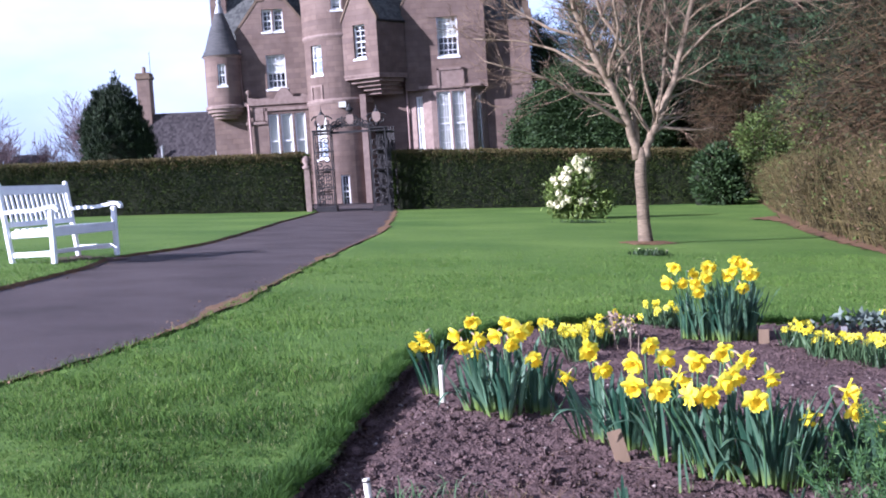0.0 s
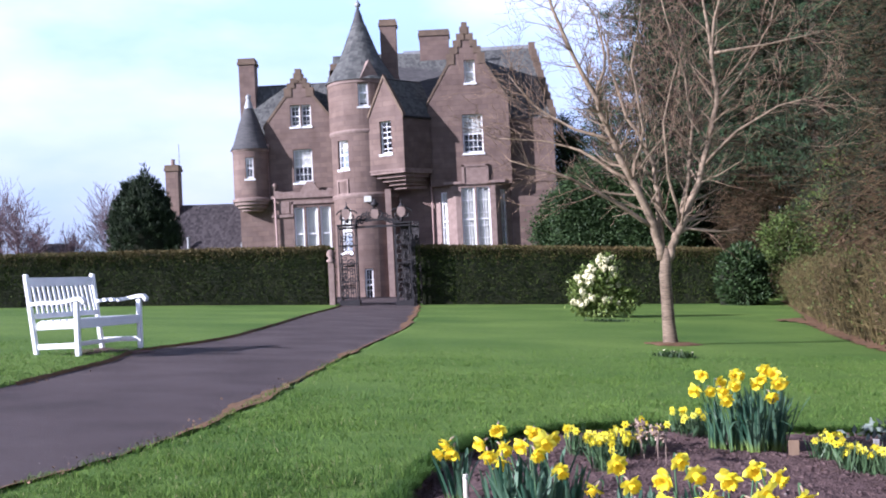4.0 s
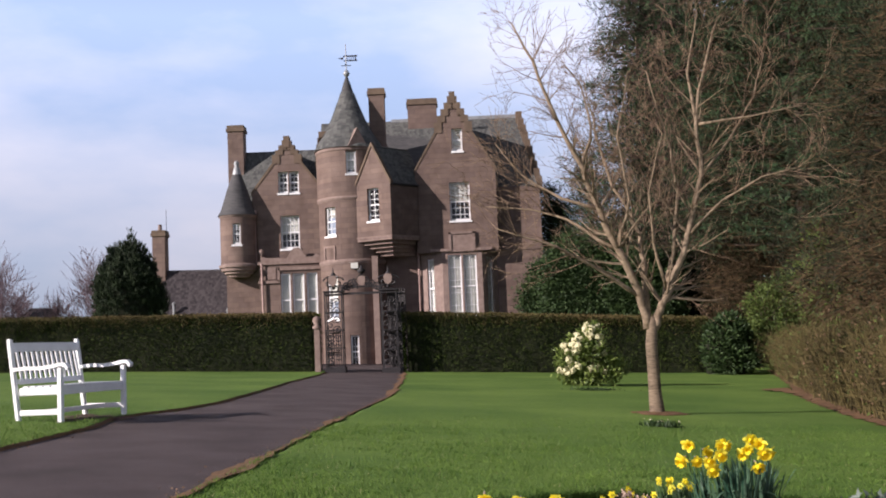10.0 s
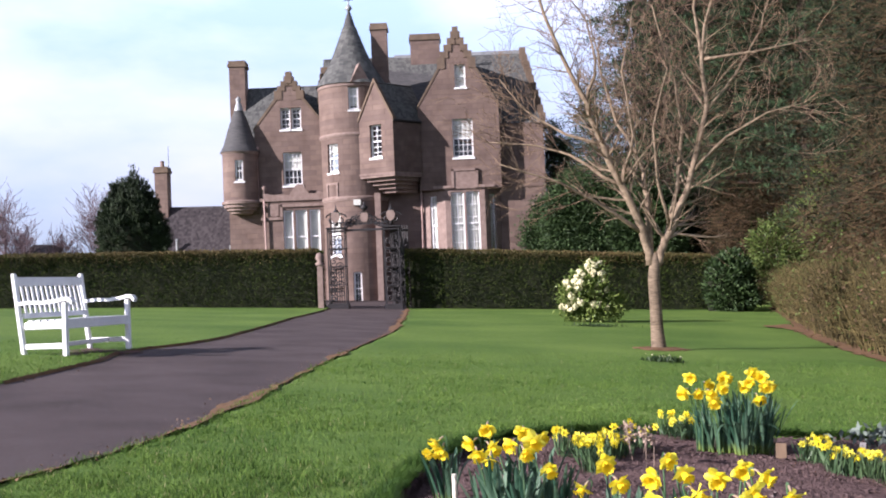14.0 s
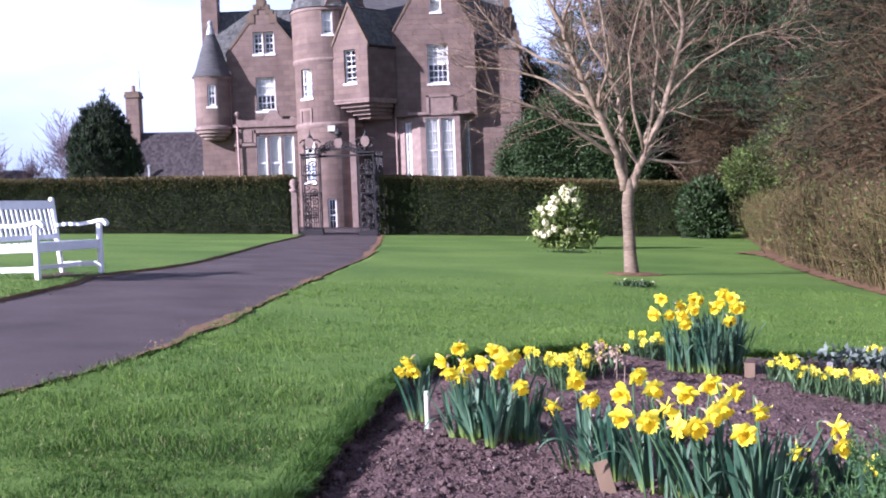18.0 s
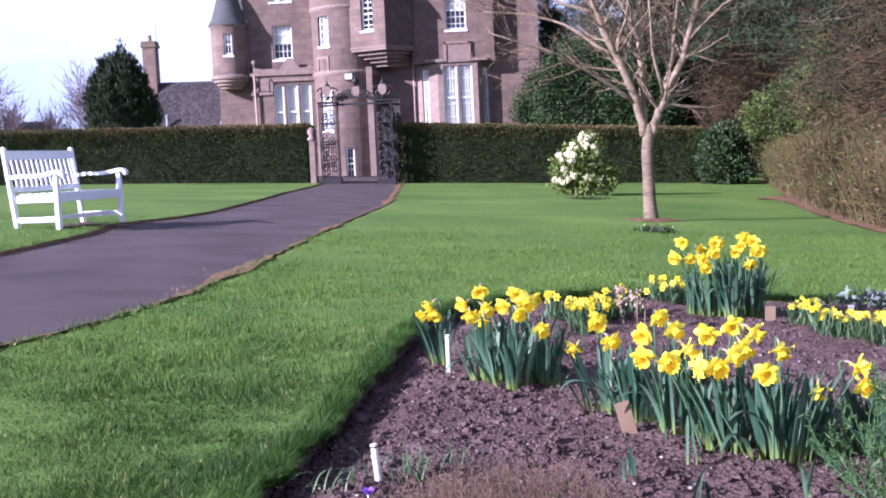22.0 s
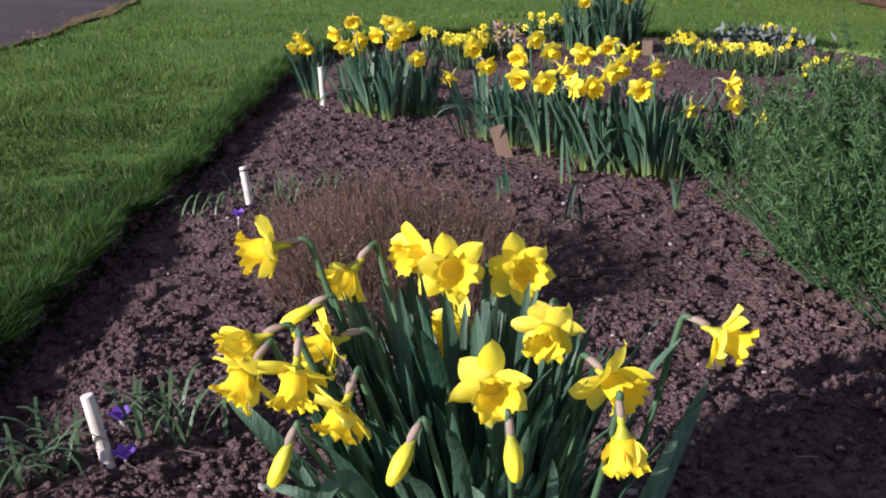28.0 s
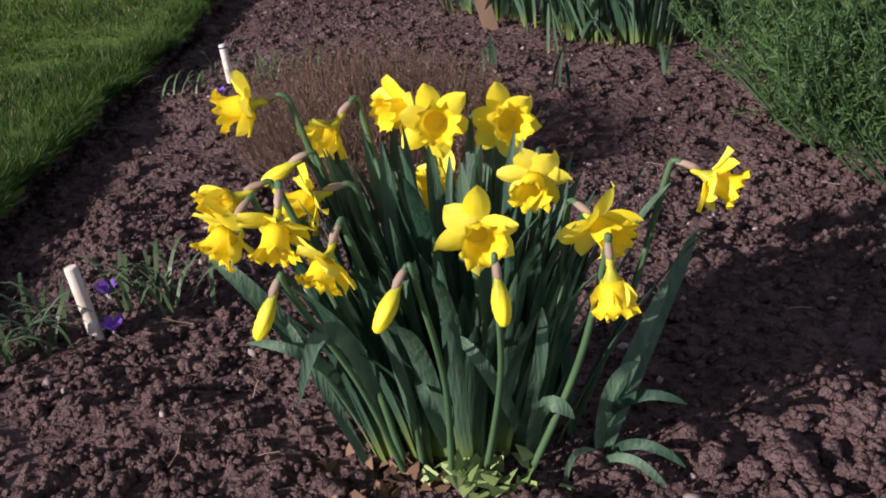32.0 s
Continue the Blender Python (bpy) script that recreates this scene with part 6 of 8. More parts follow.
# dim brushwood that fills the wood's edge behind them
for k, (cx, cy, cz, rx, ry, rz) in enumerate(((12.6, 33.0, 2.4, 2.0, 4.0, 2.4), (11.2, 25.0, 2.2, 1.8, 3.6, 2.4), (10.5, 20.5, 2.6, 1.8, 3.2, 3.0), (15.0, 40.0, 3.0, 2.6, 3.0, 3.0), (12.6, 45.5, 2.6, 2.2, 1.6, 2.6), (15.8, 46.0, 3.2, 2.2, 1.8, 3.2))):
    t = thing("brushwood", "tangled brown brushwood with ivy at the wood's edge", "shrub")
    n = 3400
    d = unit(r4.normal(size=(n, 3)))
    c = np.array([cx, cy, cz]) + d * (r4.uniform(0.2, 1, n) ** 0.5)[:, None] * [rx, ry, rz]
    e = c + np.stack([r4.normal(-0.25, 0.4, n), r4.normal(0, 0.4, n), r4.normal(0, 0.35, n)], 1)
    v, f = strands(c, e, 0.010, 0.004, r4, 0.0, False)
    part("twig_mass", array_mesh("twig_mass", v, f, M_TWIG), None, t)["kind"] = "stuff"
    v, f = clump_leaves([(cx, cy, cz, rx, ry, rz)], 1500 if k == 4 else 6000, (0.11, 0.07), r4, 0.25, 24, 0.0, 0.5)
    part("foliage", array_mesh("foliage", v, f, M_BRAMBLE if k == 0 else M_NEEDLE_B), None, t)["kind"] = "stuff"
# mulch strip at the border's foot
strip = [(x - 0.18 + 0.10 * math.sin(3 * y), y) for x, y in LINE[:3]] + [(8.6, 29.0), (7.5, 27.9), (7.9, 26.6)] + [(x - 0.2 + 0.1 * math.sin(2 * y), y) for x, y in LINE[3:]] + [(x + 2.0, y) for x, y in reversed(LINE)]
mulch = sheet("border_soil", strip, 0.12, lambda x, y, d: 0.01 + 0.05 * np.clip(d / 0.4, 0, 1) + 0.05 * fractal(x, y, 3, 3, 9), M_MULCH, 3.8, 14.5, 4, 43, 0.02)
tagged(mulch, "reddish bark-strewn soil under the shrubs", "soil", kind="structure")

# yew by the outbuilding
yew = thing("yew_tree", "dark dense yew with upright pointed boughs", "tree")
part("trunk", Geo().tube([(-15.0, 52, -0.2), (-15.0, 52, 5.5)], [0.3, 0.08], 8), M_BARK_DARK, yew)
qy = random.Random(5)
spires = []
for k in range(84):
    a, rad = qy.uniform(0, math.tau), qy.random() ** 0.6
    x, y = -14.93 + 1.55 * rad * math.cos(a), 52 + 1.1 * rad * math.sin(a)
    top = 6.95 - 2.1 * rad ** 2.0 - 0.25 * math.cos(a) * rad + qy.uniform(-0.55, 0.12)
    spires.append((x, y, top - 1.3, 0.30, 0.30, 1.35))
v, f = clump_leaves(spires, 60000, (0.20, 0.035), r3, 0.07, 20, 1.6, 0.45)
low = clump_leaves([(-15.0, 52, 1.6, 1.6, 1.0, 2.0)], 12000, (0.2, 0.04), r3, 0.12, 20, 1.4, 0.6)
v, f = joined([(v, f), low])
part("foliage", array_mesh("foliage", v, f, M_YEW), None, yew)["kind"] = "stuff"
# solid body, coloured as the shade behind the yew's leaves
part("inner_foliage", Geo().lathe([(1.3, -0.2), (1.35, 2.8), (1.20, 4.0), (0.80, 5.1), (0.35, 5.8), (0.05, 6.2)], -15.0, 52.2, 14), M_INNER_SHADE, yew, smooth=True)

# bare trees in the distance
for k, (x, y, h) in enumerate(((-30.5, 76, 7.0), (-28.6, 74, 5.2), (-33.5, 80, 7.6), (-24.6, 78, 6.8), (-23.6, 75, 7.4), (-22.6, 77, 6.4), (-38, 82, 10), (-44, 84, 10), (-32.0, 73, 5.6), (-27.2, 77, 4.6))):
    t = thing("bare_tree", "distant leafless purplish-grey tree", "tree", "bare trees beyond the house")
    q = random.Random(60 + k)
    b = land_at(x, y) - 0.3
    out = []
    part("trunk", Geo().tube([(x, y, b), (x + q.gauss(0, 0.2), y, b + h * 0.4), (x, y, b + h * 0.75)], [0.2, 0.13, 0.05], 7), M_TWIG_GREY, t)
    for i in range(32):
        z = b + h * q.uniform(0.22, 0.7)
        grow((x, y, z), (q.gauss(0, 0.6), q.gauss(0, 0.6), 0.9), h * q.uniform(0.2, 0.36), 0.035, 2, q, out, 0.25, 0.2, (3, 5), 0.7)
    ss, ee, rd = [], [], []
    for p, ra in out:
        for i in range(0, len(p) - 1):
            ss.append(p[i]), ee.append(p[i + 1]), rd.append(max(ra[i], 0.015))
    v, f = strands(np.array(ss), np.array(ee), np.array(rd), np.array(rd) * 0.8, r3, 0.0, False)
    part("branch_mass", array_mesh("branch_mass", v, f, M_TWIG_GREY), None, t)["kind"] = "stuff"
# low dark shrubs on the horizon beyond the far hedge
for x, y, w, h in ((-20.6, 66, 0.7, 3.9), (-33, 70, 2.0, 3.8), (-26.5, 70, 3.0, 3.2)):
    t = thing("distant_shrub", "dark distant evergreen shrub", "shrub")
    v, f = clump_leaves([(x, y, h / 2, w, w, h / 2)], 3000, (0.2, 0.09), r3, 0.15, 20)
    part("foliage", array_mesh("foliage", v, f, M_HEDGE), None, t)["kind"] = "stuff"

xs, ys = np.meshgrid(np.linspace(-1, 1, 25), np.linspace(-1, 1, 25))
rad, ang = np.maximum(abs(xs), abs(ys)), np.arctan2(ys, xs)
wob = 1 + 0.25 * np.sin(3 * ang + 1) + 0.12 * np.sin(7 * ang)
sx, sy = -4.66 + 0.42 * rad * np.cos(ang) * wob, 14.35 + 0.72 * rad * np.sin(ang) * wob
sz = land(sx, sy) + 0.016 * (1 - rad ** 2) - 0.004 + 0.015 * fractal(sx, sy, 8, 3, 15)
bare = new("bare_patch", array_mesh("bare_patch", np.stack([sx, sy, sz], -1).reshape(-1, 3), np.stack([ii[:-1, :-1], ii[:-1, 1:], ii[1:, 1:], ii[1:, :-1]], -1).reshape(-1, 4), M_SOIL, True))
tagged(bare, "trodden bare earth at the bench's foot", "soil", kind="structure")
rm = np.random.default_rng(19)
for line, way, wide, label in (([p for p in PATH if p[0] > -3.7 and 2 < p[1] < 42][::-1], 1, 1.0, "crumbling reddish-brown earth along the path's edge"),
                               ([p for p in PATH if p[0] < -3.7 and 8 < p[1] < 42], -1, 0.13, "dark earth below the lawn's cut edge along the path")):
    vs, k = [], 0
    for (ax, ay), (bx, by) in zip(line, line[1:]):
        n = max(2, int(math.hypot(bx - ax, by - ay) / 0.12))
        for i in range(n):
            t = i / n
            x, y = ax + (bx - ax) * t, ay + (by - ay) * t
            w = wide * (0.05 + 0.52 * max(0, float(fractal(np.array([x * 3]), np.array([y * 3]), 0.45, 3, 23)[0]) + 0.09))
            vs += [(x - way * w * 1.3, y, land_at(x, y) - 0.021), (x - way * w * 0.2, y, land_at(x, y) - 0.002 + rm.uniform(0, 0.012)), (x + way * w * 0.5, y, land_at(x, y) + 0.008 + rm.uniform(0, 0.01))]
            k += 1
    fs = [(3 * i + j, 3 * i + j + 1, 3 * i + j + 4, 3 * i + j + 3) for i in range(k - 1) for j in range(2)]
    tagged(new("path_margin", array_mesh("path_margin", vs, fs, M_MULCH, True)), label, "soil", kind="structure")

# ---- daffodils ----
def petal_mesh(name, length, width, cup, twist, seed):
    """One petal along +x, in a flower that faces +z."""
    q = random.Random(seed)
    vs, fs = [], []
    nu, nv = 7, 5
    for i in range(nu):
        t = i / (nu - 1)
        w = width * (math.sin(math.pi * (0.14 + 0.86 * t)) ** 0.62 if t < 1 else 0.02)
        w = max(w, 0.06 * width)
        for j in range(nv):
            s = -1 + 2 * j / (nv - 1)
            x = length * t + 0.008
            y = w * 0.5 * s
            z = cup * length * (t ** 1.5) + 0.10 * width * (1 - abs(s)) * math.sin(math.pi * t) - 0.05 * width * s * s + twist * s * t * width + q.gauss(0, 0.0006)
            vs.append((x, y, z))
    for i in range(nu - 1):
        for j in range(nv - 1):
            a = i * nv + j
            fs.append((a, a + nv, a + nv + 1, a + 1))
    g = Geo().add(vs, fs)
    return g.mesh(name, M_PETAL, True)


def corona_mesh(name, r0, r1, length, seed):
    """A trumpet along +z with a frilled, rolled rim."""
    q = random.Random(seed)
    seg, vs, fs = 36, [], []
    prof = [(0.0004, 0.009), (r0 * 0.45, 0.008), (r0 * 0.85, length * 0.10), (r0, length * 0.35), (r0 * 1.06, length * 0.65), (r1 * 0.92, length * 0.88), (r1 * 1.10, length), (r1 * 1.24, length * 1.01)]
    for k, (r, z) in enumerate(prof):
        for i in range(seg):
            a = math.tau * i / seg
            amp = max(0, k - 4) / 3
            fr = amp * (0.10 * math.sin(a * 9 + seed) + 0.14 * q.uniform(-1, 1))
            vs.append(((r * (1 + fr)) * math.cos(a), (r * (1 + fr)) * math.sin(a), z + amp * 0.12 * length * math.sin(a * 11 + 2 * seed)))
    for k in range(len(prof) - 1):
        for i in range(seg):
            n = (i + 1) % seg
            fs.append((k * seg + i, k * seg + n, (k + 1) * seg + n, (k + 1) * seg + i))
    return Geo().add(vs, fs).mesh(name, M_CORONA, True)


PETALS = [petal_mesh("petal", 0.041, 0.037, c, t, s) for c, t, s in ((0.10, 0.10, 1), (0.25, -0.12, 2), (-0.06, 0.16, 3), (0.34, 0.05, 4))]
CORONAS = [corona_mesh("trumpet", 0.0160, 0.0225, 0.039, s) for s in (1, 2, 3)]
TUBE = Geo().lathe([(0.001, -0.024), (0.0042, -0.022), (0.0050, -0.016), (0.0044, -0.011), (0.0065, -0.005), (0.0120, 0.005)], 0, 0, 10).mesh("flower", M_BUD, True)


def curve_points(pts, n=10):
    """A smooth line through the points."""
    pts = [Vector(p) for p in pts]
    pts = [pts[0] * 2 - pts[1]] + pts + [pts[-1] * 2 - pts[-2]]
    out = []
    for i in range(1, len(pts) - 2):
        a, b, c, d = pts[i - 1:i + 3]
        for k in range(n):
            t = k / n
            out.append(0.5 * ((2 * b) + (c - a) * t + (2 * a - 5 * b + 4 * c - d) * t * t + (3 * b - a - 3 * c + d) * t ** 3))
    return out + [pts[-2]]


def stem(clump, base, tip, face, r=0.0038):
    """A stem that rises and bends over into the flower's neck."""
    base, tip, face = Vector(base), Vector(tip), Vector(face).normalized()
    neck = tip - face * 0.023
    over = neck - face * 0.017 + Vector((0, 0, 0.001))
    below = over - face * 0.012 + Vector((0, 0, -0.03))
    mid = base.lerp(below, 0.55) + Vector((0.012, 0.0, 0.0))
    pts = curve_points([base, mid, below, over, neck], 6)
    n = len(pts)
    part("stem", Geo().tube(pts, [r * (1.05 - 0.35 * i / n) for i in range(n)], 7), M_STEM, clump, smooth=True)
    g = Geo()
    g.tube([over + face * 0.002, over + face * 0.012 + Vector((0, 0, 0.002)), over + face * 0.022 + Vector((0, 0, 0.003)), over + face * 0.031 + Vector((0, 0, 0.004))], [0.0026, 0.0042, 0.0046, 0.0018], 7)
    part("sheath", g, M_SHEATH, clump, "dry papery sheath", True)


def flower(clump, at, face, size=1.0, open_=0.0, roll=0.0, q=random, petals=6):
    """A trumpet daffodil at a place, facing a way. open_: how far the petals fold forward, in degrees."""
    f = Vector(face).normalized()
    m = Matrix.Translation(at) @ f.to_track_quat("Z", "Y").to_matrix().to_4x4() @ Matrix.Rotation(roll, 4, "Z") @ Matrix.Diagonal((size, size, size, 1))
    head = part("flower", TUBE, None, clump, "yellow trumpet daffodil flower")
    head.matrix_basis = m
    for i in range(petals):
        p = part("petal", PETALS[q.randrange(4)], None, head)
        outer = i % 2
        p.matrix_basis = Matrix.Rotation(math.tau * i / 6 + q.gauss(0, 0.08), 4, "Z") @ Matrix.Translation((0, 0, 0.002 - 0.002 * outer)) @ Matrix.Rotation(radians(-open_ + q.gauss(4, 9)), 4, "Y") @ Matrix.Diagonal((q.uniform(0.92, 1.12), q.uniform(0.85, 1.1), 1, 1))
    c = part("trumpet", CORONAS[q.randrange(3)], None, head, "frilled deep-yellow trumpet")
    c.matrix_basis = Matrix.Rotation(q.uniform(0, 6), 4, "Z") @ Matrix.Diagonal((1, 1, q.uniform(0.9, 1.15), 1))
    return head


BUD_G = Geo()
BUD_P = [(0.001, -0.010), (0.0042, -0.004), (0.0046, 0.004), (0.0078, 0.014), (0.0098, 0.026), (0.0098, 0.036), (0.0085, 0.046), (0.0058, 0.053), (0.0022, 0.056)]
for r_, z_ in BUD_P:
    for k_ in range(18):
        a_ = math.tau * k_ / 18 + z_ * 14
        f_ = 1 + 0.10 * math.cos(6 * math.tau * k_ / 18) * min(1, max(0, z_) / 0.02)
        BUD_G.v.append((r_ * f_ * math.cos(a_), r_ * f_ * math.sin(a_), z_))
BUD_G.f = [(18 * j + k, 18 * j + (k + 1) % 18, 18 * j + 18 + (k + 1) % 18, 18 * j + 18 + k) for j in range(len(BUD_P) - 1) for k in range(18)]
BUD_G.f.append(tuple(range(18 * len(BUD_P) - 18, 18 * len(BUD_P))))
BUD_MESH = BUD_G.mesh("bud", M_BUD_FULL, True)


def bud(clump, base, at, face, size=1.0):
    f = Vector(face).normalized()
    b = part("bud", BUD_MESH, None, clump, "unopened yellow-green bud")
    b.matrix_basis = Matrix.Translation(at) @ f.to_track_quat("Z", "Y").to_matrix().to_4x4() @ Matrix.Diagonal((size, size, size, 1))
    stem(clump, base, Vector(at) + f * 0.02, f)


def leaf_mesh(name, length, width, bend, seed):
    """A strap leaf that rises along +z and bends towards +x, with a shallow keel and a blunt tip."""
    q = random.Random(seed)
    n, vs, fs = 14, [], []
    p, a = Vector((0, 0, 0)), 0.0
    tw = q.uniform(-0.5, 0.5)
    for i in range(n):
        t = i / (n - 1)
        w = width * (0.62 + 0.5 * math.sin(min(1, t * 1.25) * math.pi * 0.75)) * (1 if t < 0.86 else max(0.12, math.cos((t - 0.86) / 0.14 * 1.45)))
        d = Vector((math.sin(a), 0, math.cos(a)))
        side = Vector((0.35 * math.sin(tw * t * 2), math.cos(tw * t * 2), 0))
        nr = d.cross(side)
        for s, k in ((-0.5, 0.16), (0, 0), (0.5, 0.16)):
            vs.append(p + side * (w * s) + nr * (w * k))
        p = p + d * (length / (n - 1))
        a += bend * (0.25 + 1.5 * t) / (n - 1) + q.gauss(0, 0.01)
    for i in range(n - 1):
        for j in range(2):
            b = 3 * i + j
            fs.append((b, b + 1, b + 4, b + 3))
    return Geo().add(vs, fs).mesh(name, M_LEAF, True)


LEAVES = [leaf_mesh("leaf", 0.34, 0.017, b, s) for s, b in enumerate((0.05, 0.25, 0.45, 0.7, 0.12, 0.35))]
FLOP = [leaf_mesh("leaf", 0.36, 0.019, b, 20 + s) for s, b in enumerate((1.7, 2.3, 2.9))]


def leaf_at(clump, x, y, turn, lean, length, mesh, width=1.0):
    o = part("leaf", mesh, None, clump)
    o.matrix_basis = Matrix.Translation((x, y, float(soil_z(x, y)) - 0.012)) @ Matrix.Rotation(turn, 4, "Z") @ Matrix.Rotation(lean, 4, "Y") @ Matrix.Diagonal((length, width, length, 1))
    return o


def tuft(clump, cx, cy, rx, ry, n, height, q, lean=0.42, flop=0.06):
    """A sheaf of leaves that fans outwards from its foot."""
    for i in range(n):
        a, r = q.uniform(0, math.tau), q.random() ** 0.5
        x, y = cx + rx * r * math.cos(a), cy + ry * r * math.sin(a)
        fl = q.random() < flop
        leaf_at(clump, x, y, a + q.gauss(0, 0.5), q.uniform(0.0, lean) * (0.3 + r), height / 0.34 * q.uniform(0.72, 1.12), q.choice(FLOP if fl else LEAVES), q.uniform(0.8, 1.25))


def sheaf(label, tufts, heads, seed, size=1.0, group="daffodil clumps"):
    """A clump of daffodils: tufts (x, y, rx, ry, leaves, height) and heads (x, y, z, yaw, pitch): yaw 0 faces the viewer, positive turns to the right."""
    q = random.Random(seed)
    c = thing("daffodil_clump", label, "flowers", group)
    for t in tufts:
        tuft(c, *t, q)
    for x, y, z, yaw, pitch in heads:
        a, b = radians(yaw * 1.3), radians(pitch - 12)
        face = Vector((math.sin(a) * math.cos(b), -math.cos(a) * math.cos(b), math.sin(b)))
        t = min(tufts, key=lambda t: (t[0] - x) ** 2 + (t[1] - y) ** 2)
        bx, by = t[0] + (x - t[0]) * 0.45, t[1] + (y - t[1]) * 0.45
        tip = Vector((x, y, z))
        stem(c, (bx, by, float(soil_z(bx, by)) - 0.01), tip, face)
        flower(c, tip, face, size * q.uniform(0.84, 1.02), q.choice([0, 5, 10, 18, 30]), q.uniform(0, 1), q)
    return c


# the near clump
q = random.Random(77)
hero = thing("daffodil_clump", "large clump of yellow trumpet daffodils in full flower", "flowers", "daffodil clumps")
HX, HY = 0.185, 1.285
HEADS = [(-0.030, 1.410, 0.404, -95, -10, 14), (0.064, 1.430, 0.362, -70, -42, 34), (0.154, 1.450, 0.372, -60, -5, 22), (0.182, 1.370, 0.372, 2, 8, 0), (0.268, 1.390, 0.359, 10, 6, 0),
         (0.283, 1.280, 0.322, -22, -28, 6), (0.195, 1.130, 0.324, 2, -8, 2), (0.322, 1.150, 0.310, 27, -20, 8), (0.475, 1.250, 0.310, 62, -24, 16), (0.322, 1.090, 0.276, 12, -78, 52),
         (-0.053, 1.310, 0.324, -82, -18, 40), (0.036, 1.280, 0.325, -80, -12, 10), (-0.057, 1.230, 0.318, -58, -42, 10)]
HEADS_B = [(-0.002, 1.150, 0.349, -14, -48, 10), (0.044, 1.130, 0.313, -40, -48, 14), (0.197, 1.410, 0.278, -60, 0, 20)]
for x, y, z, yaw, pitch, fold in HEADS + HEADS_B:
    a, b = radians(yaw), radians(pitch)
    face = Vector((math.sin(a) * math.cos(b), -math.cos(a) * math.cos(b), math.sin(b)))
    bx, by = HX + (x - HX) * 0.42, HY + (y - HY) * 0.5
    stem(hero, (bx, by, float(soil_z(bx, by)) - 0.01), (x, y, z), face, 0.0044)
    flower(hero, (x, y, z), face, q.uniform(0.84, 0.92), fold, q.uniform(0, 1), q)
for at, face in (((-0.011, 1.100, 0.294), (-0.5, -0.2, -1)), ((0.108, 1.050, 0.311), (-0.55, -0.3, -0.85)), ((0.202, 1.050, 0.308), (0.05, -0.2, -1)), ((0.017, 1.360, 0.343), (-1, -0.1, -0.5))):
    bud(hero, (HX + (at[0] - HX) * 0.4, HY + (at[1] - HY) * 0.4, float(soil_z(HX, HY)) - 0.01), at, face, 0.88)
for i in range(215):
    a, r = q.uniform(0, math.tau), q.random() ** 0.5
    x, y = HX + 0.125 * r * math.cos(a), HY + 0.085 * r * math.sin(a)
    out = math.atan2((y - HY), (x - HX)) + q.gauss(0, 0.4)
    leaf_at(hero, x, y, out, q.uniform(0.0, 0.36) * (0.25 + r), q.uniform(0.70, 1.20) * (1.08 - 0.18 * r), q.choice(LEAVES), q.uniform(0.75, 1.35))
# broad leaves that lean out and lie over: foot, bend, tip and width
def strap(clump, foot, bend, tip, width):
    a = Vector((*foot, float(soil_z(*foot)) - 0.012))
    b, c = Vector(bend), Vector(tip)
    ctrl = b * 2 - (a + c) / 2
    n, vs = 15, []
    for i in range(n):
        t = i / (n - 1)
        p = a * (1 - t) ** 2 + ctrl * (2 * t * (1 - t)) + c * t ** 2
        d = ((ctrl - a) * (1 - t) + (c - ctrl) * t).normalized()
        side = d.cross(Vector((0.15, -1.0, 0.35))).normalized()
        keel = side.cross(d)
        w = width * (0.7 + 0.4 * math.sin(math.pi * min(1, t * 1.1))) * (1 if t < 0.84 else max(0.14, math.cos((t - 0.84) / 0.16 * 1.42)))
        vs += [p - side * w / 2 + keel * w * 0.13, p, p + side * w / 2 + keel * w * 0.13]
    part("leaf", Geo().add(vs, [(3 * i + k, 3 * i + k + 1, 3 * i + k + 4, 3 * i + k + 3) for i in range(n - 1) for k in range(2)]), M_BROAD_LEAF, clump, smooth=True)


for spec in (((0.094, 1.262), (0.046, 1.140, 0.224), (-0.003, 1.120, 0.158), 0.0218), ((0.065, 1.345), (-0.017, 1.240, 0.193), (-0.092, 1.270, 0.277), 0.0256),
             ((0.066, 1.374), (0.017, 1.180, 0.173), (-0.056, 1.210, 0.190), 0.0154), ((0.063, 1.247), (0.022, 1.200, 0.126), (-0.015, 1.230, 0.208), 0.0154),
             ((0.339, 1.229), (0.405, 1.260, 0.101), (0.479, 1.290, 0.233), 0.0295), ((0.338, 1.255), (0.376, 1.220, 0.103), (0.432, 1.250, 0.191), 0.0231),
             ((0.335, 1.269), (0.361, 1.180, 0.076), (0.425, 1.160, 0.073), 0.0160), ((0.339, 1.229), (0.377, 1.190, 0.009), (0.428, 1.170, -0.019), 0.0154),
             ((0.328, 1.212), (0.361, 1.170, 0.003), (0.405, 1.150, -0.040), 0.0135), ((0.255, 1.228), (0.255, 1.140, 0.105), (0.287, 1.120, 0.098), 0.0244),
             ((0.285, 1.176), (0.295, 1.170, 0.017), (0.329, 1.200, -0.000), 0.0090), ((0.270, 1.226), (0.264, 1.220, 0.147), (0.279, 1.250, 0.272), 0.0218),
             ((0.236, 1.243), (0.252, 1.150, 0.136), (0.267, 1.180, 0.206), 0.0192), ((0.309, 1.246), (0.305, 1.240, 0.161), (0.325, 1.270, 0.259), 0.0154),
             ((0.255, 1.253), (0.201, 1.130, 0.154), (0.167, 1.160, 0.196), 0.0173), ((0.162, 1.240), (0.136, 1.170, 0.102), (0.125, 1.200, 0.130), 0.0179),
             ((0.339, 1.229), (0.331, 1.150, 0.104), (0.375, 1.180, 0.124), 0.0192)):
    strap(hero, *spec[:3], spec[3] * 0.8)

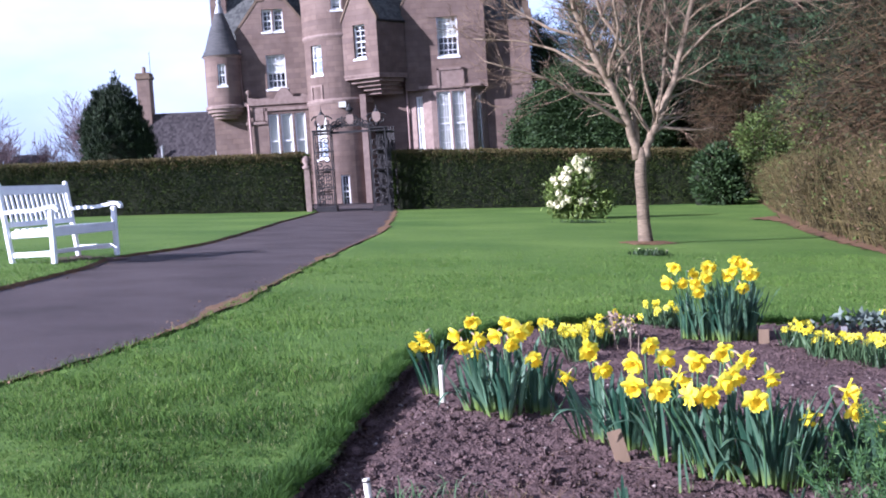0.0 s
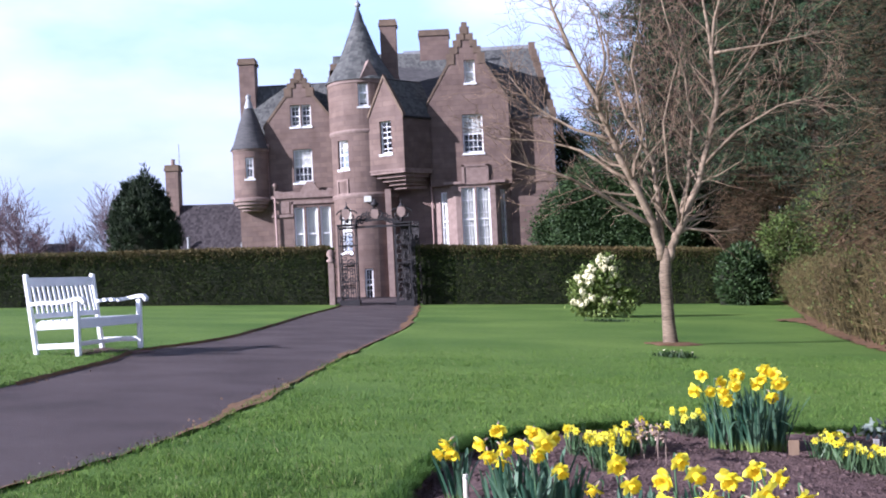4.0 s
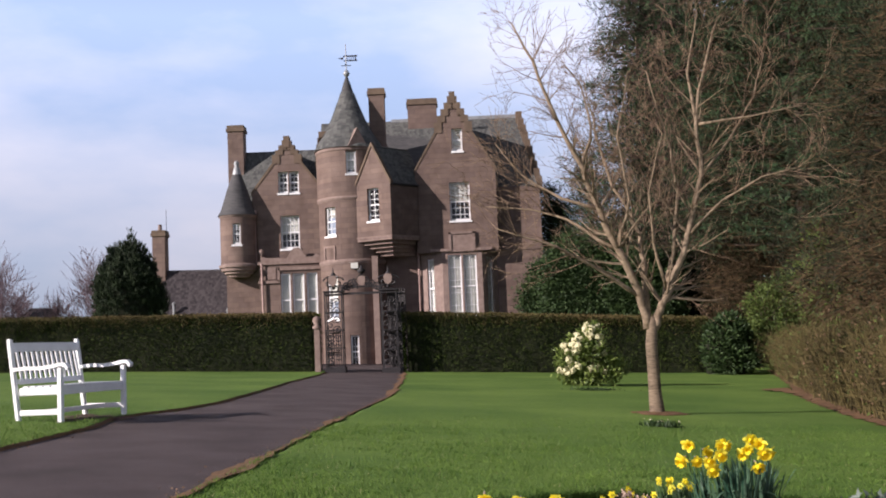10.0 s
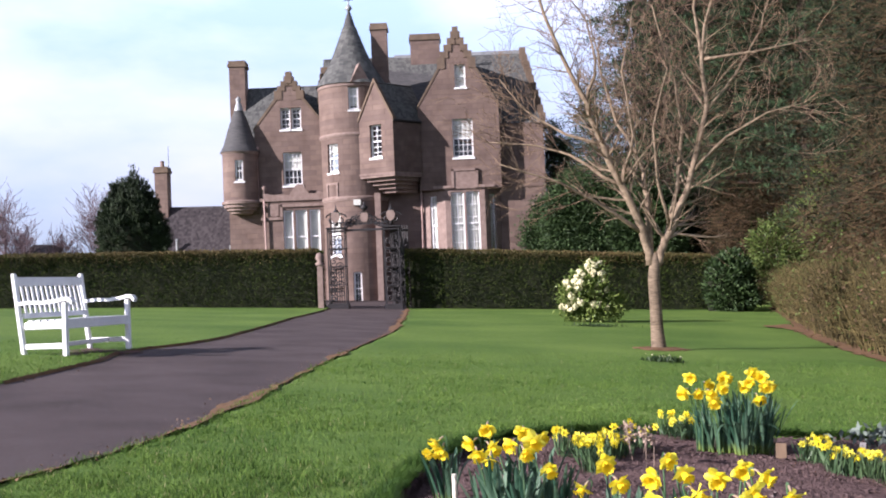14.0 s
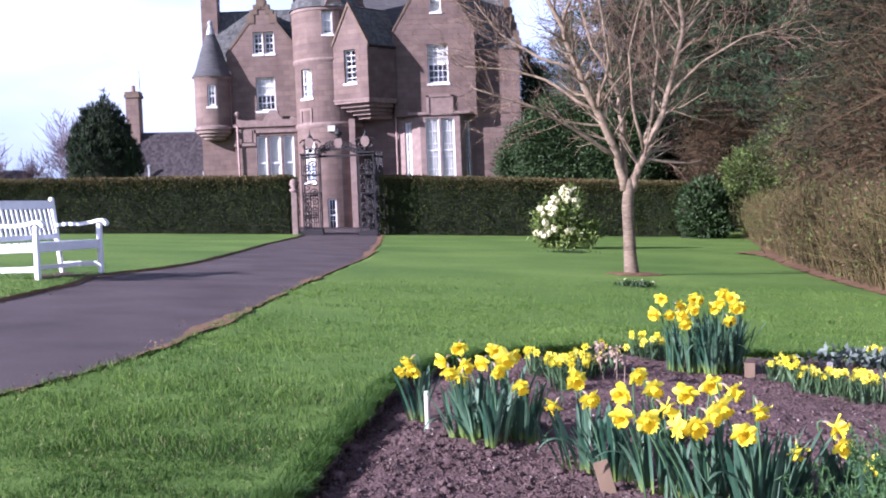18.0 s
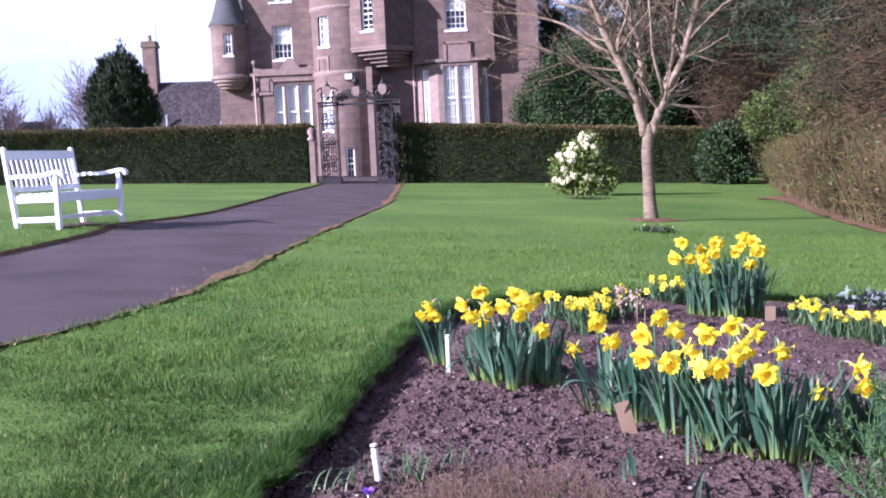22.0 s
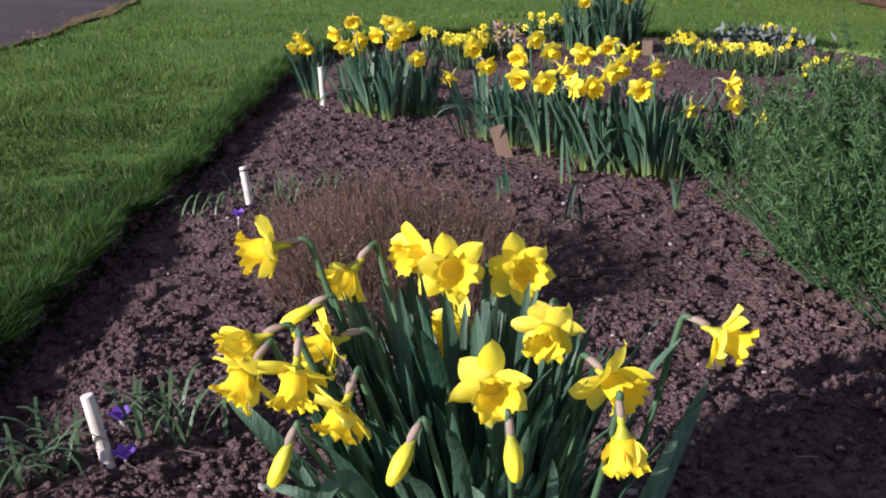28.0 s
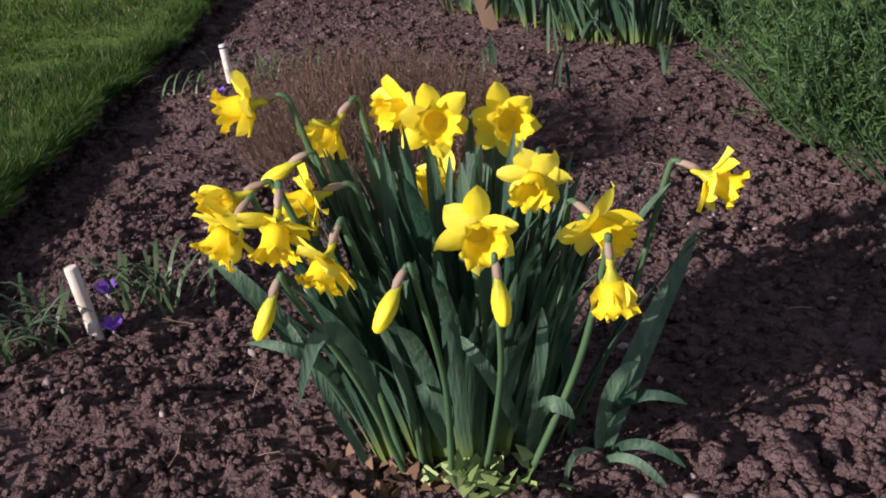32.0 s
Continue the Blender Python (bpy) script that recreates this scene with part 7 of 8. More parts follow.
sheaf("clump of yellow trumpet daffodils beside a white marker", [(-0.03, 5.03, 0.06, 0.05, 22, 0.25), (0.18, 4.66, 0.10, 0.08, 42, 0.27), (0.25, 4.52, 0.08, 0.06, 26, 0.27), (0.40, 4.64, 0.07, 0.06, 26, 0.29), (0.33, 4.85, 0.08, 0.06, 20, 0.3)],
      [(-0.07, 5.0, 0.28, -60, -25), (-0.10, 5.0, 0.24, -70, -30), (-0.05, 5.0, 0.245, -20, -40), (0.15, 4.9, 0.35, -10, -20), (0.08, 4.7, 0.315, -40, -10), (0.10, 4.65, 0.275, 10, -35), (0.16, 4.7, 0.29, 30, -25),
       (0.15, 4.6, 0.255, -20, -50), (0.30, 4.75, 0.345, -5, -15), (0.24, 4.6, 0.315, -30, -20), (0.29, 4.5, 0.295, 20, -25), (0.37, 4.8, 0.31, 40, -15), (0.33, 4.6, 0.325, 10, -20), (0.38, 4.5, 0.225, 15, -20), (0.52, 4.52, 0.14, -55, -35)], 101)
sheaf("broad clump of yellow daffodils behind a wooden tag", [(0.60, 4.1, 0.10, 0.08, 30, 0.25), (0.68, 3.97, 0.08, 0.06, 32, 0.27), (0.80, 3.78, 0.09, 0.07, 40, 0.29), (0.91, 3.60, 0.09, 0.07, 40, 0.29), (1.03, 3.46, 0.10, 0.08, 58, 0.30), (1.08, 3.62, 0.08, 0.07, 26, 0.28)],
      [(0.57, 4.2, 0.29, 5, -15), (0.59, 4.0, 0.25, 25, -20), (0.67, 3.75, 0.31, -25, -10), (0.75, 3.9, 0.34, 10, -15), (0.64, 3.6, 0.26, -15, -15), (0.71, 3.55, 0.25, 5, -10), (0.78, 3.8, 0.31, 20, -20),
       (0.78, 3.6, 0.28, 60, -30), (0.87, 3.7, 0.31, -10, -20), (0.79, 3.5, 0.23, 80, 10), (0.85, 3.5, 0.24, 8, -20), (1.02, 3.7, 0.31, 40, -20), (0.98, 3.8, 0.32, -10, -10), (0.96, 3.6, 0.28, 20, -30), (0.90, 3.5, 0.27, 30, -10),
       (0.95, 3.3, 0.25, -5, -5), (1.04, 3.45, 0.29, 10, -45)], 102, 0.94)
sheaf("small clump of yellow daffodils partly behind rosemary", [(1.24, 3.60, 0.08, 0.06, 32, 0.22), (1.36, 3.56, 0.09, 0.06, 36, 0.23), (1.46, 3.62, 0.08, 0.06, 20, 0.22)],
      [(1.291, 3.5, 0.216, 50, -10), (1.314, 3.5, 0.156, 10, -20), (1.171, 3.5, 0.150, -10, -75), (1.397, 3.5, 0.096, 60, -20)], 103, 0.95)
sheaf("tall clump of yellow daffodils at the bed's far end", [(1.62, 6.82, 0.08, 0.08, 44, 0.34), (1.73, 6.75, 0.08, 0.08, 56, 0.36), (1.83, 6.80, 0.08, 0.08, 50, 0.36), (1.52, 6.85, 0.05, 0.06, 18, 0.27)],
      [(1.44, 6.8, 0.36, -10, -10), (1.38, 6.7, 0.28, -40, -20), (1.46, 6.7, 0.27, 5, -25), (1.56, 6.9, 0.30, 20, -10), (1.63, 6.8, 0.35, -5, -10), (1.66, 6.85, 0.34, 25, -10), (1.53, 6.6, 0.23, 0, -30), (1.51, 6.6, 0.28, 15, -15),
       (1.60, 6.7, 0.30, 10, -15), (1.81, 6.8, 0.37, 10, -10), (1.76, 6.8, 0.29, -20, -20), (1.86, 6.7, 0.30, 5, -20), (1.79, 6.6, 0.24, 15, -30), (1.94, 6.9, 0.28, 40, -20), (1.85, 6.75, 0.35, -10, -5), (1.77, 6.7, 0.33, -25, -15)], 104, 1.05)

# dwarf daffodils: several small heads on short stems
DWARF = Geo()
for i in range(6):
    a = math.tau * i / 6
    u, s = Vector((math.cos(a), math.sin(a), 0)), Vector((-math.sin(a), math.cos(a), 0))
    DWARF.add([u * 0.003, u * 0.013 + s * 0.0075, u * 0.024, u * 0.013 - s * 0.0075], [(0, 1, 2, 3)])
DWARF.lathe([(0.004, 0.0), (0.0075, 0.008), (0.0095, 0.016)], 0, 0, 10)
DWARF_MESH = DWARF.mesh("flower", M_PETAL, True)


def dwarf_clump(cx, cy, rx, ry, n_heads, n_leaves, seed, label="low clump of dwarf yellow daffodils"):
    q = random.Random(seed)
    r = np.random.default_rng(seed)
    c = thing("dwarf_daffodil_clump", label, "flowers", "dwarf daffodils")
    a, s = r.uniform(0, 6.28, n_leaves), r.uniform(0, 1, n_leaves) ** 0.5
    p = np.stack([cx + rx * s * np.cos(a), cy + ry * s * np.sin(a), np.zeros(n_leaves)], 1)
    p[:, 2] = soil_z(p[:, 0], p[:, 1]) - 0.01
    v, f = leaves(p, np.array([0, 0, 1.0]) + r.normal(0, 0.28, (n_leaves, 3)), r.uniform(0.10, 0.18, n_leaves), 0.011, r, 0.3)
    part("leaf_tuft", array_mesh("leaf_tuft", v, f, M_THIN_LEAF), None, c)["kind"] = "stuff"
    for i in range(round(n_heads * 0.72)):
        aa, ss = q.uniform(0, math.tau), q.random() ** 0.5
        x, y = cx + rx * 1.1 * ss * math.cos(aa), cy + ry * ss * math.sin(aa)
        z = float(soil_z(x, y)) + q.uniform(0.09, 0.16)
        o = part("flower", DWARF_MESH, None, c)
        face = Vector((q.gauss(0, 0.7), -1 + q.gauss(0, 0.4), q.gauss(-0.2, 0.3)))
        o.matrix_basis = Matrix.Translation((x, y, z)) @ face.to_track_quat("Z", "Y").to_matrix().to_4x4() @ Matrix.Scale(q.uniform(0.95, 1.25), 4)
        part("stem", Geo().tube([(x * 0.8 + cx * 0.2, y * 0.8 + cy * 0.2, z - 0.19), (x, y + 0.012, z - 0.03), (x, y + 0.004, z)], 0.0018, 4), M_STEM, c)


for args in ((0.69, 6.50, 0.11, 0.10, 16, 90, 201), (0.81, 6.42, 0.13, 0.12, 24, 130, 202), (0.93, 6.62, 0.12, 0.10, 20, 110, 203), (1.12, 6.85, 0.10, 0.08, 9, 60, 204), (1.45, 7.36, 0.11, 0.10, 16, 110, 205), (1.58, 7.45, 0.08, 0.08, 8, 70, 213),
             (2.10, 6.55, 0.10, 0.12, 17, 110, 206), (2.13, 6.15, 0.11, 0.12, 16, 130, 207), (2.25, 6.05, 0.13, 0.12, 18, 130, 208), (2.28, 5.80, 0.10, 0.10, 12, 90, 209), (3.04, 7.45, 0.12, 0.10, 14, 90, 210), (2.42, 5.32, 0.13, 0.13, 16, 100, 211), (0.73, 6.02, 0.06, 0.06, 6, 60, 212), (2.52, 6.0, 0.06, 0.08, 6, 40, 214)):
    dwarf_clump(*args)

# ---- other plants in the bed ----
r5 = np.random.default_rng(55)
# rosemary: many stems set with needles
rose = thing("rosemary_bush", "feathery green rosemary bush spilling over the soil", "shrub")
n = 340
a, s = r5.uniform(0, 6.28, n), r5.uniform(0, 1, n) ** 0.5
st = np.stack([1.53 + 0.42 * s * np.cos(a), 2.36 + 0.52 * s * np.sin(a), np.zeros(n)], 1)
st[:, 2] = soil_z(st[:, 0], st[:, 1]) - 0.02
lean = np.stack([np.cos(a) * s * 0.20 - 0.05, np.sin(a) * s * 0.16, np.zeros(n)], 1)
hh = (0.54 - 0.24 * s ** 2) * r5.uniform(0.7, 1.15, n)
en = st + lean + np.stack([r5.normal(0, 0.03, n), r5.normal(0, 0.03, n), hh], 1)
side_n = 9
k = np.repeat(np.arange(n), side_n)
t = r5.uniform(0.25, 1, len(k))[:, None]
ss = st[k] + (en[k] - st[k]) * t
se = ss + np.stack([r5.normal(0, 0.045, len(k)), r5.normal(0, 0.045, len(k)), r5.uniform(0.03, 0.13, len(k))], 1)
v, f = joined([strands(st, en, 0.004, 0.0015, r5, 0.05), strands(ss, se, 0.0016, 0.0008, r5, 0.0, False)])
part("stem_mass", array_mesh("stem_mass", v, f, M_STEM), None, rose)["kind"] = "stuff"
alls, alle = np.concatenate([st, ss]), np.concatenate([en, se])
m = np.repeat(np.arange(len(alls)), 48)
t = r5.uniform(0.12, 1.0, len(m))[:, None]
c = alls[m] + (alle[m] - alls[m]) * t
v, f = leaves(c, (alle - alls)[m] / np.linalg.norm((alle - alls)[m], axis=1, keepdims=True) * 0.75 + r5.normal(0, 0.6, (len(m), 3)), r5.uniform(0.015, 0.027, len(m)), 0.0031, r5)
part("needle_mass", array_mesh("needle_mass", v, f, M_ROSEMARY), None, rose)["kind"] = "stuff"

# winter heath: a haze of wiry stems
heath = thing("dormant_heath", "wispy brown dormant heath behind the near daffodils", "shrub")
n = 820
a, s = r5.uniform(0, 6.28, n), r5.uniform(0, 1, n) ** 0.5
st = np.stack([0.15 + 0.27 * s * np.cos(a), 2.42 + 0.33 * s * np.sin(a), np.zeros(n)], 1)
st[:, 2] = soil_z(st[:, 0], st[:, 1]) - 0.01
en = st + np.stack([np.cos(a) * s * 0.06 + r5.normal(0, 0.025, n), np.sin(a) * s * 0.06 + r5.normal(0, 0.025, n), (0.25 - 0.10 * s ** 2) * r5.uniform(0.6, 1.1, n)], 1)
k = np.repeat(np.arange(n), 4)
t = r5.uniform(0.3, 1, len(k))[:, None]
ss = st[k] + (en[k] - st[k]) * t
se = ss + np.stack([r5.normal(0, 0.018, len(k)), r5.normal(0, 0.018, len(k)), r5.uniform(0.01, 0.05, len(k))], 1)
v, f = joined([strands(st, en, 0.0011, 0.0006, r5, 0.08), strands(ss, se, 0.0007, 0.0004, r5, 0.0, False)])
part("stem_mass", array_mesh("stem_mass", v, f, M_HEATH), None, heath)["kind"] = "stuff"
m = r5.integers(0, len(se), 11000)
v, f = leaves(ss[m] + (se[m] - ss[m]) * r5.uniform(0, 1, len(m))[:, None], r5.normal(0, 0.6, (len(m), 3)) + [0, 0, 0.6], 0.006, 0.003, r5)
part("seed_bud_mass", array_mesh("seed_bud_mass", v, f, M_HEATH_BUD), None, heath)["kind"] = "stuff"


def thin_plant(name, label, cx, cy, w, n, length, seed, material=None, category="plant", droop=0.5):
    """A plant of narrow arching leaves, each leaf a part."""
    q = random.Random(seed)
    c = thing(name, label, category)
    for i in range(n):
        a = q.uniform(0, math.tau)
        x, y = cx + q.gauss(0, w * 0.3), cy + q.gauss(0, w * 0.3)
        z = float(soil_z(x, y)) - 0.005
        ln = length * q.uniform(0.6, 1.15)
        d = Vector((math.cos(a), math.sin(a), 0))
        sd = Vector((-math.sin(a), math.cos(a), 0))
        vs, fs = [], []
        for k in range(7):
            t = k / 6
            rise = math.sin(t * math.pi * (0.5 + 0.25 * droop))
            p = Vector((x, y, z)) + d * (ln * (0.25 + 0.55 * droop) * t ** 1.3) + Vector((0, 0, ln * (0.85 - 0.4 * droop) * rise))
            ww = (0.0034 if cy < 2 else 0.0022) * (1 - 0.8 * t ** 3)
            vs += [p - sd * ww, p + sd * ww]
        for k in range(6):
            fs.append((2 * k, 2 * k + 1, 2 * k + 3, 2 * k + 2))
        part("leaf", Geo().add(vs, fs), material or M_THIN_LEAF, c)
    return c


def crocus(parent, x, y, h, q):
    z = float(soil_z(x, y))
    tip = Vector((x + q.gauss(0, 0.01), y + q.gauss(0, 0.01), z + h))
    part("stem", Geo().tube([(x, y, z - 0.01), tip], [0.002, 0.0024], 5), M_MARKER, parent)
    for i in range(6):
        a = math.tau * i / 6
        u, s = Vector((math.cos(a), math.sin(a), 0)), Vector((-math.sin(a), math.cos(a), 0))
        g = Geo()
        vs = []
        for r, w, zz in ((0.002, 0.003, 0), (0.009, 0.006, 0.007), (0.014, 0.007, 0.012), (0.019, 0.002, 0.017)):
            vs += [tip + u * r - s * w + Vector((0, 0, zz)), tip + u * r + s * w + Vector((0, 0, zz))]
        g.add(vs, [(0, 1, 3, 2), (2, 3, 5, 4), (4, 5, 7, 6)])
        part("petal", g, M_CROCUS, parent, "purple crocus petal", True)


q = random.Random(301)
thin_plant("crocus_plant", "purple crocus with narrow grassy leaves", -0.42, 1.62, 0.13, 34, 0.15, 302, droop=0.9)
cr2 = thin_plant("crocus_plant", "purple crocus with narrow grassy leaves", -0.23, 1.71, 0.09, 28, 0.15, 303, droop=0.7)
crocus(cr2, -0.305, 1.74, 0.025, q)
crocus(cr2, -0.28, 1.62, 0.02, q)
thin_plant("crocus_plant", "grassy crocus leaves with a fallen purple flower", -0.10, 3.22, 0.2, 30, 0.13, 304, droop=0.8)
cr4 = thin_plant("crocus_plant", "grassy crocus leaves with a fallen purple flower", -0.30, 3.10, 0.14, 16, 0.16, 305, droop=0.9)
crocus(cr4, -0.22, 2.93, 0.02, q)
thin_plant("crocus_plant", "grassy green crocus leaves in soil", 0.04, 3.3, 0.12, 16, 0.12, 306, droop=0.7)
for x, y, h, sd in ((0.66, 2.92, 0.17, 1), (0.52, 3.20, 0.11, 2), (0.99, 3.05, 0.13, 3), (0.76, 3.42, 0.2, 4)):
    sht = thing("daffodil_shoot", "young daffodil shoots just out of the soil", "plant", "daffodil shoots")
    qs = random.Random(400 + sd)
    for i in range(4):
        leaf_at(sht, x + qs.gauss(0, 0.02), y + qs.gauss(0, 0.02), qs.uniform(0, 6.28), qs.uniform(0, 0.3), h / 0.34 * qs.uniform(0.6, 1.1), qs.choice(LEAVES), qs.uniform(0.45, 0.7))

# dry seed heads and a silvery plant
dry = thing("dry_seedheads", "cluster of pinkish dry seed heads on bare stems", "plant")
for i in range(8):
    x, y = 1.05 + q.gauss(0, 0.09), 6.3 + q.gauss(0, 0.12)
    z, h = float(soil_z(x, y)), q.uniform(0.08, 0.2)
    st1 = part("stalk", Geo().tube([(x, y, z - 0.01), (x + q.gauss(0, 0.02), y, z + h)], 0.0025, 4), M_STRAW, dry)
    v, f = leaves(np.array([x, y, z + h]) + r5.normal(0, 0.014, (40, 3)), r5.normal(0, 1, (40, 3)), 0.02, 0.014, r5)
    part("seed_head", array_mesh("seed_head", v, f, M_STRAW), None, dry)["kind"] = "stuff"
sil = thing("silver_plant", "low silver-leaved plant at the bed's edge", "plant")
m = 200
c = np.stack([2.95 + r5.normal(0, 0.2, m), 7.35 + r5.normal(0, 0.15, m), np.zeros(m)], 1)
c[:, 2] = soil_z(c[:, 0], c[:, 1]) + r5.uniform(0, 0.1, m)
v, f = leaves(c, r5.normal(0, 0.7, (m, 3)) + [0, 0, 0.6], 0.07, 0.03, r5)
part("foliage", array_mesh("foliage", v, f, M_SILVER), None, sil)["kind"] = "stuff"
weed = thing("low_weed", "pale green weed rosette at the clump's foot", "plant")
m = 46
c = np.stack([0.195 + r5.normal(0, 0.030, m), 1.165 + r5.normal(0, 0.016, m), np.zeros(m)], 1)
c[:, 2] = soil_z(c[:, 0], c[:, 1]) + r5.uniform(0.004, 0.02, m)
for i in range(m):
    v, f = leaves(c[i:i + 1], r5.normal(0, 1, (1, 3)) * [1, 1, 0.35] + [0, 0, 0.25], 0.030, 0.026, r5)
    part("leaf", array_mesh("leaf", v, f, M_WEED), None, weed)

# ---- markers ----
def marker(x, y, h, r, lx, ly, label, ring=False):
    z = float(soil_z(x, y))
    k = thing("plant_marker", label, "plant marker", "round plant markers")
    top = Vector((x + lx, y + ly, z + h))
    part("rod", Geo().tube([(x, y, z - 0.03), top, top + Vector((lx, ly, h)).normalized() * 0.0012], [r, r, r * 0.82], 16), M_MARKER, k, smooth=False)
    if ring:
        p = Vector((x, y, z)).lerp(top, 0.9)
        part("band", Geo().tube([p, p.lerp(top, 0.4)], r * 1.06, 16), M_IRON, k, "dark band")


marker(0.0, 4.86, 0.165, 0.0115, 0.0, 0.0, "white round plant marker rod in the soil")
marker(-0.200, 3.13, 0.105, 0.0105, -0.012, 0.01, "white round plant marker rod with a dark band", True)
marker(-0.312, 1.62, 0.112, 0.0100, -0.020, 0.0, "cream round plant marker rod leaning slightly")


def tag(x, y, w, h, turn, lean, tilt, material, label):
    z = float(soil_z(x, y))
    k = thing("plant_tag", label, "plant tag", "flat plant tags")
    g = Geo()
    m = Matrix.Translation((x, y, z - 0.03)) @ Matrix.Rotation(turn, 4, "Z") @ Matrix.Rotation(tilt, 4, "Y") @ Matrix.Rotation(lean, 4, "X")
    g.prism([(-w / 2 * 0.8, 0), (w / 2 * 0.8, 0), (w / 2, 0.03), (w / 2, h + 0.03), (-w / 2, h + 0.03), (-w / 2, 0.03)], -0.004, 0.004, "y", m)
    part("board", g, material, k)


tag(0.625, 3.78, 0.050, 0.115, 0.1, -0.15, -0.22, M_TAG, "brown wooden plant tag leaning by the daffodils")
tag(1.90, 6.58, 0.06, 0.095, 0.0, -0.1, 0.05, M_TAG, "brown wooden plant tag upright in the soil")
tag(0.295, 4.58, 0.045, 0.09, 0.0, -0.1, -0.2, M_TAG, "brown wooden plant tag half hidden by leaves")
tag(2.36, 6.55, 0.034, 0.12, 0.0, -0.1, 0.1, M_TAG_GREY, "grey weathered plant tag among dwarf daffodils")

# ---- soil crumbs, stones and litter ----
def icosa():
    t = (1 + 5 ** 0.5) / 2
    v = np.array([(-1, t, 0), (1, t, 0), (-1, -t, 0), (1, -t, 0), (0, -1, t), (0, 1, t), (0, -1, -t), (0, 1, -t), (t, 0, -1), (t, 0, 1), (-t, 0, -1), (-t, 0, 1)], float)
    f = np.array([(0, 11, 5), (0, 5, 1), (0, 1, 7), (0, 7, 10), (0, 10, 11), (1, 5, 9), (5, 11, 4), (11, 10, 2), (10, 7, 6), (7, 1, 8), (3, 9, 4), (3, 4, 2), (3, 2, 6), (3, 6, 8), (3, 8, 9), (4, 9, 5), (2, 4, 11), (6, 2, 10), (8, 6, 7), (9, 8, 1)])
    return unit(v), f


ICO_V, ICO_F = icosa()


def finer(v, f):
    vs, cache, fs = list(map(tuple, v)), {}, []

    def mid(a, b):
        k = (min(a, b), max(a, b))
        if k not in cache:
            p = np.array(vs[a]) + np.array(vs[b])
            vs.append(tuple(p / np.linalg.norm(p)))
            cache[k] = len(vs) - 1
        return cache[k]
    for a, b, c in f:
        d, e, g = mid(a, b), mid(b, c), mid(c, a)
        fs += [(a, d, g), (b, e, d), (c, g, e), (d, e, g)]
    return np.array(vs), np.array(fs)


ICO2_V, ICO2_F = finer(ICO_V, ICO_F)


def crumbs(name, pts, sizes, material, r, fine=False, rough=0.34, flat=0.75):
    v0, f0 = (ICO2_V, ICO2_F) if fine else (ICO_V, ICO_F)
    n, k = len(pts), len(v0)
    v = v0[None] * (1 + r.normal(0, rough, (n, k, 1)).clip(-0.5, 0.6)) * (np.asarray(sizes)[:, None, None] * np.stack([r.uniform(0.75, 1.3, n), r.uniform(0.75, 1.3, n), np.full(n, flat)], 1)[:, None, :])
    a = r.uniform(0, 6.28, n)
    ca, sa = np.cos(a)[:, None], np.sin(a)[:, None]
    x, y = v[..., 0] * ca - v[..., 1] * sa, v[..., 0] * sa + v[..., 1] * ca
    v = np.stack([x, y, v[..., 2]], -1) + pts[:, None, :]
    f = f0[None] + (np.arange(n) * k)[:, None, None]
    return array_mesh(name, v.reshape(-1, 3), f.reshape(-1, 3), material)


def scatter(n, x0, x1, y0, y1, r, edge=0.0):
    x, y = r.uniform(x0, x1, n), r.uniform(y0, y1, n)
    hit, d = inside(x, y, BED)
    x, y = x[hit & (d > edge)], y[hit & (d > edge)]
    return np.stack([x, y, soil_z(x, y)], 1)


r6 = np.random.default_rng(66)
clods = thing("soil_clods", "crumbly clods of dug soil covering the bed", "soil", kind="stuff")
for (x0, x1, y0, y1, n, lo, hi, fine) in ((-0.65, 1.5, 0.75, 2.2, 20000, 0.003, 0.009, False), (-0.65, 2.2, 2.2, 4.5, 15000, 0.004, 0.011, False), (-0.6, 2.2, 2.2, 4.5, 800, 0.008, 0.020, True), (-0.5, 4.0, 4.4, 7.8, 8000, 0.006, 0.017, False)):
    p = scatter(n, x0, x1, y0, y1, r6)
    s = lo + (hi - lo) * r6.uniform(0, 1, len(p)) ** 2.2
    p[:, 2] += s * np.where(p[:, 1] < 2.2, 0.1, -0.15)
    part("clod_layer", crumbs("clod_layer", p, s, M_CLOD, r6, fine), None, clods)["kind"] = "stuff"
# larger clods are heaps of crumbs on a core
for (x0, x1, y0, y1, n, lo, hi, per) in ((-0.65, 1.3, 0.8, 2.3, 1700, 0.009, 0.024, 13), (-0.62, 1.9, 2.3, 5.0, 700, 0.012, 0.026, 9), (0.45, 1.1, 0.85, 1.25, 34, 0.024, 0.038, 22)):
    p = scatter(n, x0, x1, y0, y1, r6, 0.02)
    s = lo + (hi - lo) * r6.uniform(0, 1, len(p)) ** 2.0
    k = np.repeat(np.arange(len(p)), per)
    d = unit(r6.normal(size=(len(k), 3)) + [0, 0, 0.5])
    d[:, 2] = np.abs(d[:, 2])
    c = p[k] + d * s[k][:, None] * [0.95, 0.95, 0.75] * r6.uniform(0.7, 1.1, (len(k), 1))
    part("clod_layer", crumbs("clod_layer", p, s * 0.9, M_CLOD, r6, False, 0.2), None, clods)["kind"] = "stuff"
    part("clod_layer", crumbs("clod_layer", c, s[k] * r6.uniform(0.22, 0.5, len(k)), M_CLOD, r6, False, 0.25), None, clods)["kind"] = "stuff"
